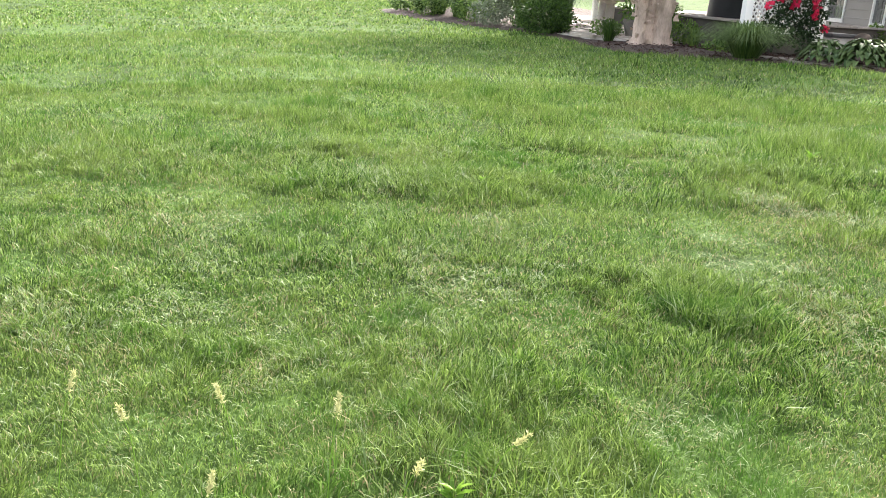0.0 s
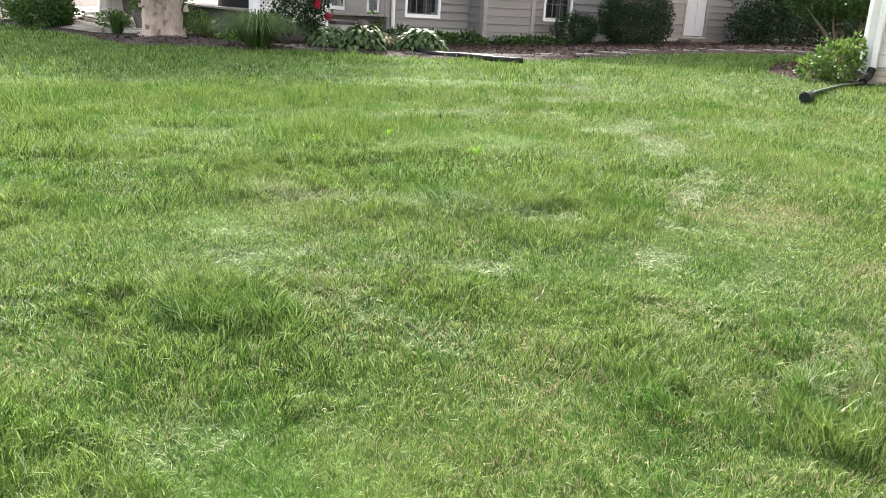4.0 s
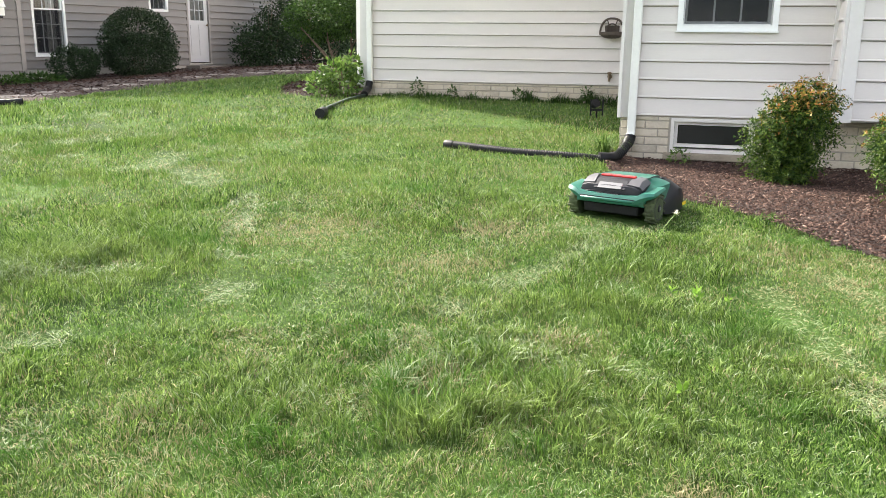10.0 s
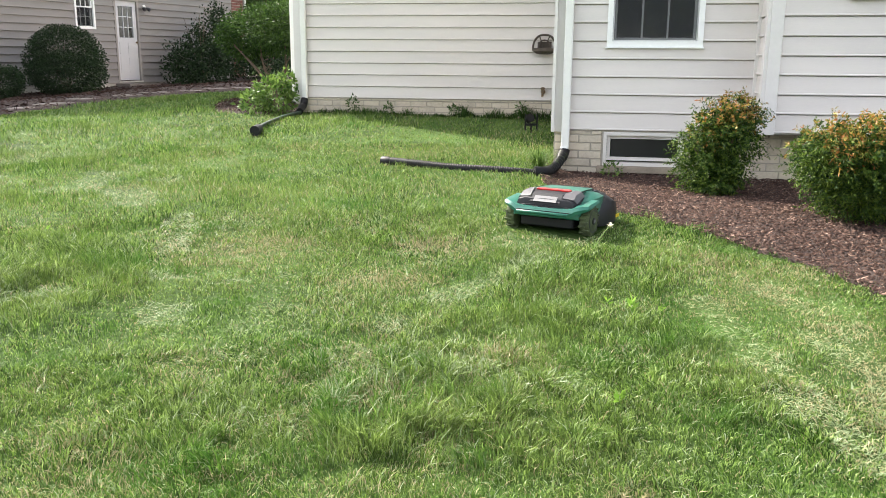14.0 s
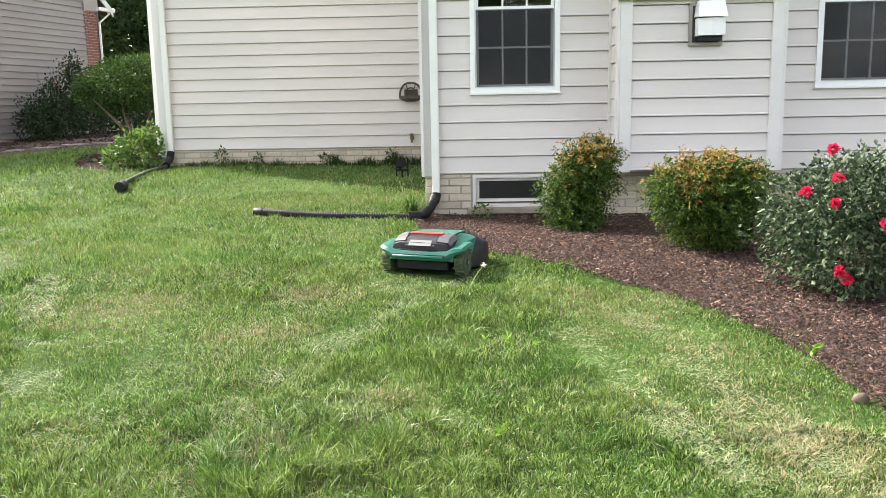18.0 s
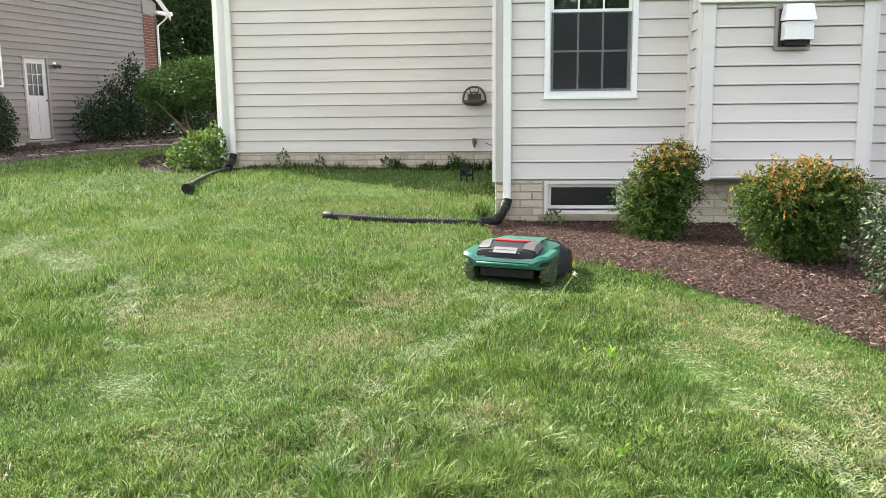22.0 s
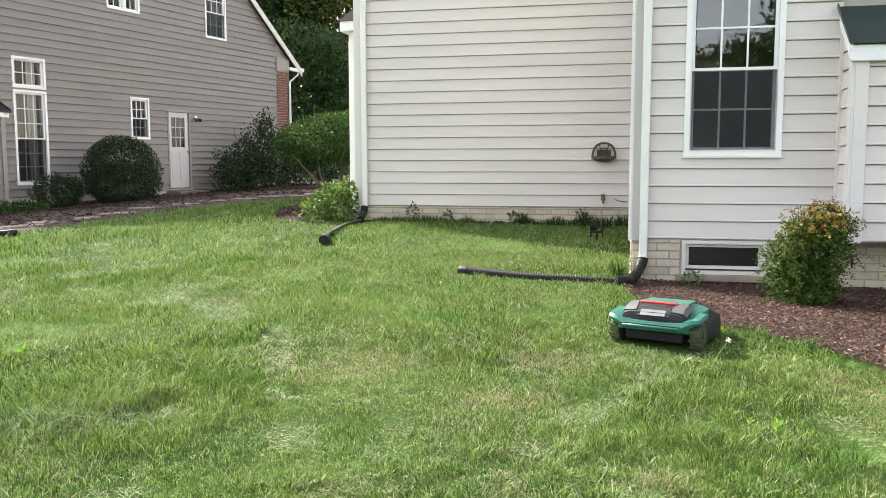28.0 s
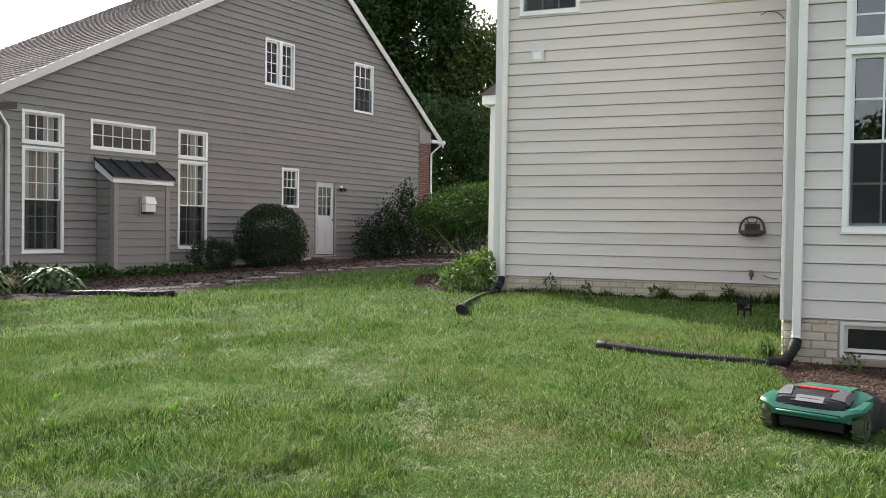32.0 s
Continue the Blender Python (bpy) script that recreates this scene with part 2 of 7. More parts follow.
M_ROSE = leafy("red_petal", (0.48, 0.010, 0.045), (0.78, 0.035, 0.12), 0.5, 0.3)
M_NANDINA = leafy("nandina_leaf", (0.010, 0.028, 0.006), (0.15, 0.215, 0.032), 0.5, 0.25, spec=0.2, stops=((0.5, (0.044, 0.092, 0.014)),))
M_NANDINA_TIP = leafy("nandina_new_leaf", (0.38, 0.13, 0.04), (0.32, 0.30, 0.06), 0.45, 0.35)
M_ROSELEAF = leafy("rose_leaf", (0.014, 0.030, 0.012), (0.15, 0.20, 0.10), 0.5, 0.18, spec=0.25, stops=((0.5, (0.045, 0.075, 0.036)),))
M_ORNGRASS = leafy("long_grass", (0.03, 0.07, 0.016), (0.14, 0.215, 0.06), 0.55, 0.3, spec=0.2)
M_BOX = leafy("dark_evergreen", (0.009, 0.021, 0.009), (0.036, 0.066, 0.024), 0.6, 0.15, spec=0.2)
M_HEDGE = leafy("hedge_leaf", (0.013, 0.036, 0.007), (0.068, 0.13, 0.024), 0.6, 0.22, spec=0.2)
M_TREE = leafy("tree_leaf", (0.012, 0.030, 0.008), (0.065, 0.115, 0.026), 0.5, 0.3)
M_TREE_WARM = leafy("yellowing_tree_leaf", (0.04, 0.058, 0.012), (0.16, 0.18, 0.045), 0.5, 0.3)
M_HOSTA = leafy("hosta_leaf", (0.025, 0.062, 0.016), (0.105, 0.155, 0.050), 0.55, 0.25, spec=0.2)
M_PALE = leafy("silver_leaf", (0.09, 0.12, 0.075), (0.20, 0.24, 0.16), 0.6, 0.25)
M_FOX = leafy("seed_head", (0.45, 0.46, 0.20), (0.62, 0.60, 0.34), 0.7, 0.4)

# ---- mesh helpers ----


class Shape:
    """Vertices and faces in world coordinates."""

    def __init__(self):
        self.v, self.f = [], []

    def add(self, verts, faces):
        n = len(self.v)
        self.v += [tuple(p) for p in verts]
        self.f += [tuple(n + i for i in q) for q in faces]
        return self

    def hexa(self, p):
        """Eight corners: four below, then four above, in the same turn."""
        return self.add(p, [(3, 2, 1, 0), (4, 5, 6, 7), (0, 1, 5, 4), (1, 2, 6, 5), (2, 3, 7, 6), (3, 0, 4, 7)])

    def box(self, x0, y0, z0, x1, y1, z1, c=0.0):
        """A box with its edges cut off by c."""
        if not c:
            return self.hexa([(x0, y0, z0), (x1, y0, z0), (x1, y1, z0), (x0, y1, z0), (x0, y0, z1), (x1, y0, z1), (x1, y1, z1), (x0, y1, z1)])
        mid, half = [(x0 + x1) / 2, (y0 + y1) / 2, (z0 + z1) / 2], [abs(x1 - x0) / 2, abs(y1 - y0) / 2, abs(z1 - z0) / 2]
        c = min(c, min(half) * 0.9)
        idx, verts = {}, []
        for sx in (-1, 1):
            for sy in (-1, 1):
                for sz in (-1, 1):
                    s = (sx, sy, sz)
                    for k in range(3):
                        idx[s, k] = len(verts)
                        verts.append([mid[j] + s[j] * (half[j] if j == k else half[j] - c) for j in range(3)])
        faces = []
        for k in range(3):
            a, b = [j for j in range(3) if j != k]
            for sk in (-1, 1):
                q = []
                for sa, sb in ((-1, -1), (1, -1), (1, 1), (-1, 1)):
                    s = [0, 0, 0]
                    s[k], s[a], s[b] = sk, sa, sb
                    q.append(idx[tuple(s), k])
                faces.append(q)
            for sa in (-1, 1):
                for sb in (-1, 1):
                    s0, s1 = [0, 0, 0], [0, 0, 0]
                    s0[a] = s1[a] = sa
                    s0[b] = s1[b] = sb
                    s0[k], s1[k] = -1, 1
                    faces.append([idx[tuple(s0), a], idx[tuple(s1), a], idx[tuple(s1), b], idx[tuple(s0), b]])
        for sx in (-1, 1):
            for sy in (-1, 1):
                for sz in (-1, 1):
                    faces.append([idx[(sx, sy, sz), k] for k in range(3)])
        return self.add(verts, faces)

    def tube(self, path, radii, n=10, caps=True, squash=1.0):
        """A tube along a path; radii: one number or one a point."""
        pts = [Vector(p) for p in path]
        if not hasattr(radii, "__len__"):
            radii = [radii] * len(pts)
        side, rings, faces = None, [], []
        for i, p in enumerate(pts):
            t = (pts[min(i + 1, len(pts) - 1)] - pts[max(i - 1, 0)]).normalized()
            if side is None:
                side = t.orthogonal().normalized()
            side = (side - t * side.dot(t)).normalized()
            up = t.cross(side)
            for k in range(n):
                a = 2 * math.pi * k / n
                rings.append(p + (side * math.cos(a) + up * math.sin(a) * squash) * radii[i])
        for i in range(len(pts) - 1):
            for k in range(n):
                j = (k + 1) % n
                faces.append((i * n + k, i * n + j, (i + 1) * n + j, (i + 1) * n + k))
        if caps:
            faces += [tuple(range(n))[::-1], tuple(range((len(pts) - 1) * n, len(pts) * n))]
        return self.add(rings, faces)

    def lathe(self, base, profile, n=16, axis=(0, 0, 1)):
        """Turned about an axis through base: rows of radius, height."""
        ax = Vector(axis).normalized()
        side = ax.orthogonal().normalized()
        up = ax.cross(side)
        verts, faces = [], []
        for r, h in profile:
            for k in range(n):
                a = 2 * math.pi * k / n
                verts.append(Vector(base) + ax * h + (side * math.cos(a) + up * math.sin(a)) * max(r, 1e-4))
        for i in range(len(profile) - 1):
            for k in range(n):
                j = (k + 1) % n
                faces.append((i * n + k, i * n + j, (i + 1) * n + j, (i + 1) * n + k))
        faces += [tuple(range(n))[::-1], tuple(range((len(profile) - 1) * n, len(profile) * n))]
        return self.add(verts, faces)

    def loft(self, rings, closed=True, caps=True):
        """Skins rings of equal length."""
        n, verts, faces = len(rings[0]), [p for r in rings for p in r], []
        for i in range(len(rings) - 1):
            for k in range(n if closed else n - 1):
                j = (k + 1) % n
                faces.append((i * n + k, i * n + j, (i + 1) * n + j, (i + 1) * n + k))
        if caps:
            faces += [tuple(range(n))[::-1], tuple(range((len(rings) - 1) * n, len(rings) * n))]
        return self.add(verts, faces)

    def moved(self, m):
        self.v = [tuple(m @ Vector(p)) for p in self.v]
        return self


def root_of(ob):
    return Vector(ob["at"]) if ob is not None and "at" in ob else Vector((0, 0, 0))


def thing(name, at, label, category, group="", kind=""):
    ob = new(name)
    ob.location = at
    ob.empty_display_size = 0.1
    ob["at"] = tuple(at)
    return tagged(ob, label, category, group, kind)


def part(name, shape, material, parent=None, label="", smooth=0.0, at=None):
    """Links a shape as one mesh, under a thing or a part."""
    base = Vector(at) if at is not None else root_of(parent)
    me = bpy.data.meshes.new(name)
    me.from_pydata([tuple(Vector(p) - base) for p in shape.v], [], shape.f)
    if 1 < len(shape.f) < 6000:
        bm = bmesh.new()
        bm.from_mesh(me)
        bmesh.ops.recalc_face_normals(bm, faces=bm.faces)
        bm.to_mesh(me)
        bm.free()
    if smooth:
        me.polygons.foreach_set("use_smooth", [True] * len(me.polygons))
        me.set_sharp_from_angle(angle=radians(smooth))
    me.materials.append(material)
    ob = new(name, me)
    ob["at"] = tuple(base)
    ob.location = base - root_of(parent)
    if parent is not None:
        ob.parent = parent
    if label:
        ob["label"] = label
    return ob


def triangles(name, verts, tris, material, parent=None, at=(0, 0, 0), smooth=False):
    """Links a large mesh of triangles given as arrays."""
    me = bpy.data.meshes.new(name)
    verts = np.asarray(verts, np.float32) - np.asarray(at, np.float32)
    tris = np.asarray(tris, np.int32)
    me.vertices.add(len(verts))
    me.vertices.foreach_set("co", verts.ravel())
    me.loops.add(tris.size)
    me.loops.foreach_set("vertex_index", tris.ravel())
    me.polygons.add(len(tris))
    me.polygons.foreach_set("loop_start", np.arange(0, tris.size, 3, dtype=np.int32))
    if smooth:
        me.polygons.foreach_set("use_smooth", np.ones(len(tris), bool))
    me.update(calc_edges=True)
    me.materials.append(material)
    ob = new(name, me)
    ob["at"] = tuple(at)
    ob.location = Vector(at) - root_of(parent)
    if parent is not None:
        ob.parent = parent
    return ob


# ---- the plan: heights and outlines ----
TH = radians(13.24)                       # turn of the neighbouring house
B_ALONG, B_OUT, B_DIST = (math.sin(TH), math.cos(TH)), (math.cos(TH), -math.sin(TH)), -15.0


def smoothstep(a, b, x):
    t = np.clip((x - a) / (b - a), 0, 1)
    return t * t * (3 - 2 * t)


_rng = np.random.default_rng(7)
_table = _rng.random((256, 256))


def field(x, y, size, seed=0):
    """Smooth uneven values from 0 to 1 over the plan, with bumps of about that size."""
    u, v = np.asarray(x) / size + 37.3 * seed + 400, np.asarray(y) / size + 91.7 * seed + 400
    i, j = np.floor(u).astype(int), np.floor(v).astype(int)
    a, b = u - i, v - j
    a, b = a * a * (3 - 2 * a), b * b * (3 - 2 * b)
    g = lambda p, q: _table[p % 256, q % 256]
    return (g(i, j) * (1 - a) + g(i + 1, j) * a) * (1 - b) + (g(i, j + 1) * (1 - a) + g(i + 1, j + 1) * a) * b


def gz(x, y):
    """Height of the ground."""
    x, y = np.asarray(x, float), np.asarray(y, float)
    xe, ye = np.clip(x, -26, 8), np.clip(y, -15, 9)
    z = 0.012 - 0.0107 * xe + 0.0452 * ye
    d = B_OUT[0] * x + B_OUT[1] * y - B_DIST
    s = np.clip(B_ALONG[0] * x + B_ALONG[1] * y, -4, 15)
    near_b = 0.02 + 0.028 * s
    w = smoothstep(0.8, 6.0, d) + (1 - smoothstep(-6, -1, B_ALONG[0] * x + B_ALONG[1] * y))
    z = near_b + (z - near_b) * np.clip(w, 0, 1)
    dip = smoothstep(-2.6, -0.1, y) * smoothstep(-0.75, -0.3, x) * (1 - smoothstep(0.2, 1.5, y))
    z = z - 0.13 * dip
    return z + 0.03 * (field(x, y, 1.7, 3) - 0.5) * (1 - dip)


def inside(x, y, poly):
    """Which points of the plan lie inside an outline."""
    hit = np.zeros(len(x), bool)
    for (xa, ya), (xb, yb) in zip(poly, poly[1:] + poly[:1]):
        if ya != yb:
            hit ^= ((ya > y) != (yb > y)) & (x < (xb - xa) * (y - ya) / (yb - ya) + xa)
    return hit


def rounded(points, steps=6):
    """A smooth line through points of the plan."""
    p, out = [Vector(q) for q in points], []
    for i in range(len(p) - 1):
        a, b, c, d = p[max(i - 1, 0)], p[i], p[i + 1], p[min(i + 2, len(p) - 1)]
        for k in range(steps):
            t = k / steps
            out.append(tuple(0.5 * (2 * b + (c - a) * t + (2 * a - 5 * b + 4 * c - d) * t * t + (3 * b - a - 3 * c + d) * t ** 3)))
    return out + [tuple(p[-1])]


EDGE_A = rounded([(-0.56, -0.35), (-0.50, -0.9), (-0.36, -1.35), (-0.08, -1.95), (0.16, -2.35), (0.60, -2.76), (0.96, -3.2), (1.38, -3.72), (1.64, -4.43), (1.73, -5.0), (1.78, -5.7), (1.85, -7.2)])
BED_A = EDGE_A + [(7.5, -7.2), (7.5, 0.3), (-0.45, 0.3), (-0.45, -0.02), (-0.56, -0.02)]
EDGE_B = rounded([(-25.0, -5.1), (-23.0, -5.3), (-19.6, -4.3), (-16.6, -3.2), (-14.6, -3.1), (-13.3, -2.9), (-12.3, -2.2), (-11.5, -1.3), (-10.66, -0.65), (-9.5, 0.35), (-8.75, 1.3), (-8.5, 2.95), (-8.1, 5.3), (-7.2, 6.85), (-6.2, 7.6), (-5.0, 9.0)])
BED_B = EDGE_B + [(-5.0, 20.0), (-30.0, 20.0), (-30.0, 2.0), (-26.0, -3.0)]
BED_CORNER = [(-5.35 + 1.05 * math.cos(a) * (1 + 0.12 * math.sin(3 * a)), 4.75 + 1.45 * math.sin(a)) for a in np.linspace(0, 2 * math.pi, 28)[:-1]]
FOOT_A = [(-4.72, 3.78), (-0.52, 3.78), (-0.52, -0.05), (9.0, -0.05), (9.0, 15.0), (-4.72, 15.0)]

# ---- ground: one sheet to the horizon ----
xs = np.concatenate([-np.geomspace(900, 32, 14), np.arange(-30, 8.01, 0.2), np.geomspace(10, 900, 14)])
ys = np.concatenate([-np.geomspace(900, 16, 14), np.arange(-14, 14.01, 0.2), np.geomspace(16, 900, 14)])
gx, gy = np.meshgrid(xs, ys)
gv = np.stack([gx, gy, gz(gx, gy)], -1).reshape(-1, 3)
ii = np.arange(len(ys) - 1)[:, None] * len(xs) + np.arange(len(xs) - 1)[None]
quad = np.stack([ii, ii + 1, ii + 1 + len(xs), ii + len(xs)], -1).reshape(-1, 4)
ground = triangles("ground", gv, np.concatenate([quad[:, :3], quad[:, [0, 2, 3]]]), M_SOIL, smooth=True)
tagged(ground, "green-brown lawn soil showing between the grass blades", "ground", kind="structure")


def sheet(name, poly, lift, material, label, category, step=0.12):
    """A bed or path that follows the ground, a little above it, with an uneven edge."""
    px, py = np.array(poly).T
    ax, ay = np.arange(px.min() - step, px.max() + step, step), np.arange(py.min() - step, py.max() + step, step)
    mx, my = np.meshgrid(ax, ay)
    keep = inside(mx.ravel(), my.ravel(), poly).reshape(mx.shape)
    cells = keep[:-1, :-1] | keep[1:, :-1] | keep[:-1, 1:] | keep[1:, 1:]
    core = keep.copy()
    lifted = gz(mx, my) + np.where(core, lift + 0.02 * field(mx, my, 0.35, 5), -0.02)
    base = np.arange(mx.size).reshape(mx.shape)
    q = np.stack([base[:-1, :-1], base[:-1, 1:], base[1:, 1:], base[1:, :-1]], -1)[cells]
    v = np.stack([mx, my, lifted], -1).reshape(-1, 3)
    used, inv = np.unique(q, return_inverse=True)
    q = inv.reshape(q.shape)
    ob = triangles(name, v[used], np.concatenate([q[:, :3], q[:, [0, 2, 3]]]), material, smooth=True)
    return tagged(ob, label, category, kind="structure")


sheet("mulch_bed_front", BED_A, 0.012, M_MULCH, "dark brown shredded bark mulch bed along the cream house", "mulch bed", 0.08)
sheet("mulch_bed_side", BED_B, 0.012, M_MULCH, "dark brown mulch bed along the taupe house", "mulch bed", 0.25)
sheet("mulch_bed_corner", BED_CORNER, 0.012, M_MULCH, "round dark mulch patch under the hedge bush", "mulch bed", 0.12)

# ---- houses ----


class Face:
    """A wall's face: s along it, out from it, z up."""

    def __init__(self, origin, along, out):
        self.o, self.u, self.n = origin, along, out

    def at(self, s, out, z):
        return (self.o[0] + self.u[0] * s + self.n[0] * out, self.o[1] + self.u[1] * s + self.n[1] * out, z)

    def block(self, shape, s0, s1, o0, o1, z0, z1):
        p = self.at
        return shape.hexa([p(s0, o1, z0), p(s1, o1, z0), p(s1, o0, z0), p(s0, o0, z0), p(s0, o1, z1), p(s1, o1, z1), p(s1, o0, z1), p(s0, o0, z1)])


def bands(s0, s1, z0, z1, holes):
    """Rectangles that are left of a wall once its openings are cut out."""
    zs = sorted({z0, z1, *[min(max(z, z0), z1) for h in holes for z in h[2:]]})
    for za, zb in zip(zs, zs[1:]):
        if zb - za < 1e-4:
            continue
        cuts, s = sorted((h[0], h[1]) for h in holes if h[2] < zb - 1e-5 and h[3] > za + 1e-5 and h[0] < s1 and h[1] > s0), s0
        for a, b in cuts:
            if a > s + 1e-4 and a < s1:
                yield s, min(a, s1), za, zb
            s = max(s, b)
        if s < s1 - 1e-4:
            yield s, s1, za, zb


def backing(name, fc, s0, s1, z0, z1, holes, material, label, top=None):
    """The wall behind its cladding, 0.16 m thick, with real openings. top(s): a sloping upper edge."""
    sh = Shape()
    for a, b, c, d in bands(s0, s1, z0, z1, holes):
        fc.block(sh, a, b, -0.16, 0.0, c, d)
    if top:
        ss = sorted({s0, s1, *top[0]})
        for a, b in zip(ss, ss[1:]):
            p, za, zb = fc.at, top[1](a), top[1](b)
            sh.hexa([p(a, 0, z1), p(b, 0, z1), p(b, -0.16, z1), p(a, -0.16, z1), p(a, 0, za), p(b, 0, zb), p(b, -0.16, zb), p(a, -0.16, za)])
    return tagged(part(name, sh, material, at=fc.at(s0, 0, z0)), label, "wall", kind="structure")


def siding(wall, fc, s0, s1, z0, z1, holes, course, material, limit=None, lap=0.024, gap=0.009):
    """Lapped boards, each one a piece: thick at its lower edge, thin under the next."""
    thick = lambda z, zc: lap - (lap - 0.006) * (z - zc) / course
    z = z0
    while z < z1 - 0.02:
        top = min(z + course, z1)
        groups = []
        for a, b, c, d in bands(s0, s1, z, top, holes):
            for g in groups:
                if any(a < q[1] - 1e-4 and b > q[0] + 1e-4 for q in g):
                    g.append((a, b, c, d))
                    break
            else:
                groups.append([(a, b, c, d)])
        for g in groups:
            sh = Shape()
            for a, b, c, d in g:
                ac, ad, bc, bd = a, a, b, b
                if limit:
                    (lc, rc), (ld, rd) = limit(c), limit(d)
                    ac, bc, ad, bd = max(a, lc), min(b, rc), max(a, ld), min(b, rd)
                    if bc - ac < 0.02:
                        continue
                    if bd < ad:
                        ad = bd = (ad + bd) / 2
                p, tc, td = fc.at, thick(c, z), thick(d, z)
                c2 = c + gap if abs(c - z) < 1e-5 else c
                if abs(c - z) < 1e-5 and d - c > 0.06:
                    ring = lambda a: [p(a[0], 0.001, c2), p(a[0], tc - 0.003, c2), p(a[0], tc, c2 + 0.003), p(a[0], tc - 0.0005, c2 + 0.013), p(a[0], tc - 0.0055, c2 + 0.017), p(a[1], td, d), p(a[1], 0.001, d)]
                    sh.loft([ring((ac, ad)), ring((bc, bd))])
                else:
                    sh.hexa([p(ac, tc, c2), p(bc, tc, c2), p(bc, 0.001, c2), p(ac, 0.001, c2), p(ad, td, d), p(bd, td, d), p(bd, 0.001, d), p(ad, 0.001, d)])
            if sh.v:
                part("siding_board", sh, material, wall)
        z = top


def bricks(wall, fc, s0, s1, z0, z1, holes, material, length=0.235, height=0.070, joint=0.011):
    """Brick by brick, each a piece; the joints are the wall behind."""
    row, z = 0, z0
    while z < z1 - 0.02:
        top = min(z + height, z1)
        s = s0 - (length + joint) * (0.5 if row % 2 else 0.0)
        while s < s1:
            a, b = max(s, s0), min(s + length, s1)
            for h in holes:
                if h[2] < top and h[3] > z and h[0] < b and h[1] > a:
                    a, b = (a, h[0]) if h[0] - a > b - h[1] else (h[1], b)
            if b - a > 0.03:
                sh = Shape()
                o = 0.010 + 0.005 * random.random()
                p = fc.at
                c = 0.004
                sh.add([p(a, 0, z), p(b, 0, z), p(b, 0, top), p(a, 0, top), p(a + c, o, z + c), p(b - c, o, z + c), p(b - c, o, top - c), p(a + c, o, top - c)],
                       [(4, 5, 6, 7), (0, 1, 5, 4), (1, 2, 6, 5), (2, 3, 7, 6), (3, 0, 4, 7)])
                part("brick", sh, material, wall)
            s += length + joint
        z = top + joint
        row += 1


WINDOW_COUNT = [0]


def window(fc, s0, s1, z0, z1, sashes, label, casing=0.054, white=None, sill=True, curtain=None, proud=0.035, glass=None):
    """A window in an opening: casing, sashes with their bars, panes, sill. sashes: rows of z0, z1, columns, rows, depth."""
    WINDOW_COUNT[0] += 1
    white = white or M_WHITE
    w = thing("window_%d" % WINDOW_COUNT[0], fc.at(s0, 0, z0), label, "window", kind="structure")
    sh = Shape()
    for a, b, c, d in ((s0, s1, z1 - casing, z1), (s0, s1, z0, z0 + casing), (s0, s0 + casing, z0 + casing, z1 - casing), (s1 - casing, s1, z0 + casing, z1 - casing)):
        fc.block(sh, a, b, -0.10, proud, c, d)
    part("window_frame", sh, white, w)
    if sill:
        sh = Shape()
        fc.block(sh, s0 - 0.012, s1 + 0.012, 0.0, proud + 0.012, z0 - 0.014, z0 - 0.002)
        part("window_sill", sh, white, w)
    for c, d, cols, rows, deep in sashes:
        a, b, r = s0 + casing + 0.002, s1 - casing - 0.002, 0.034
        sh = Shape()
        for q in ((a, b, d - r, d), (a, b, c, c + r), (a, a + r, c + r, d - r), (b - r, b, c + r, d - r)):
            fc.block(sh, q[0], q[1], -deep - 0.03, -deep, q[2], q[3])
        sash = part("sash", sh, white, w)
        ga, gb, gc, gd = a + r, b - r, c + r, d - r
        sh = Shape()
        for k in range(1, cols):
            m = ga + (gb - ga) * k / cols
            fc.block(sh, m - 0.009, m + 0.009, -deep - 0.024, -deep - 0.006, gc, gd)
        for k in range(1, rows):
            m = gc + (gd - gc) * k / rows
            fc.block(sh, ga, gb, -deep - 0.0235, -deep - 0.0055, m - 0.009, m + 0.009)
        if sh.v:
            part("glazing_bar", sh, white, sash)
        pw, ph = (gb - ga) / cols, (gd - gc) / rows
        for i in range(cols):
            for j in range(rows):
                g = Shape()
                tilt = random.uniform(-0.0012, 0.0012)
                p = fc.at
                sa, sb, za, zb, o = ga + pw * i + 0.008, ga + pw * (i + 1) - 0.008, gc + ph * j + 0.008, gc + ph * (j + 1) - 0.008, -deep - 0.015
                g.add([p(sa, o - tilt, za), p(sb, o + tilt, za), p(sb, o + tilt, zb), p(sa, o - tilt, zb)], [(0, 1, 2, 3)])
                pane = part("pane", g, glass or (M_GLASS_DULL if fc.o[0] < -10 else M_GLASS), sash)
                pane.visible_shadow = False
    if len(sashes) > 1:
        c, d = sashes[0][:2]
        sh = Shape()
        fc.block(sh, s0 + casing + 0.012, s1 - casing - 0.012, 0.002, 0.005, c + 0.01, d - 0.03)
        part("insect_screen", sh, M_MESH, w, "dark insect screen over the lower sash").visible_shadow = False
    if curtain:
        for a, b, c, d, m in curtain:
            sh = Shape()
            n = max(int((b - a) / 0.035), 2)
            for k in range(n):
                u, v = a + (b - a) * k / n, a + (b - a) * (k + 1) / n
                o = -0.24 - 0.012 * (k % 2)
                fc.block(sh, u, v, o - 0.006, o, c, d)
            part("curtain", sh, m, w, "hanging behind the glass")
    return w


CA = 0.176   # height of a siding course
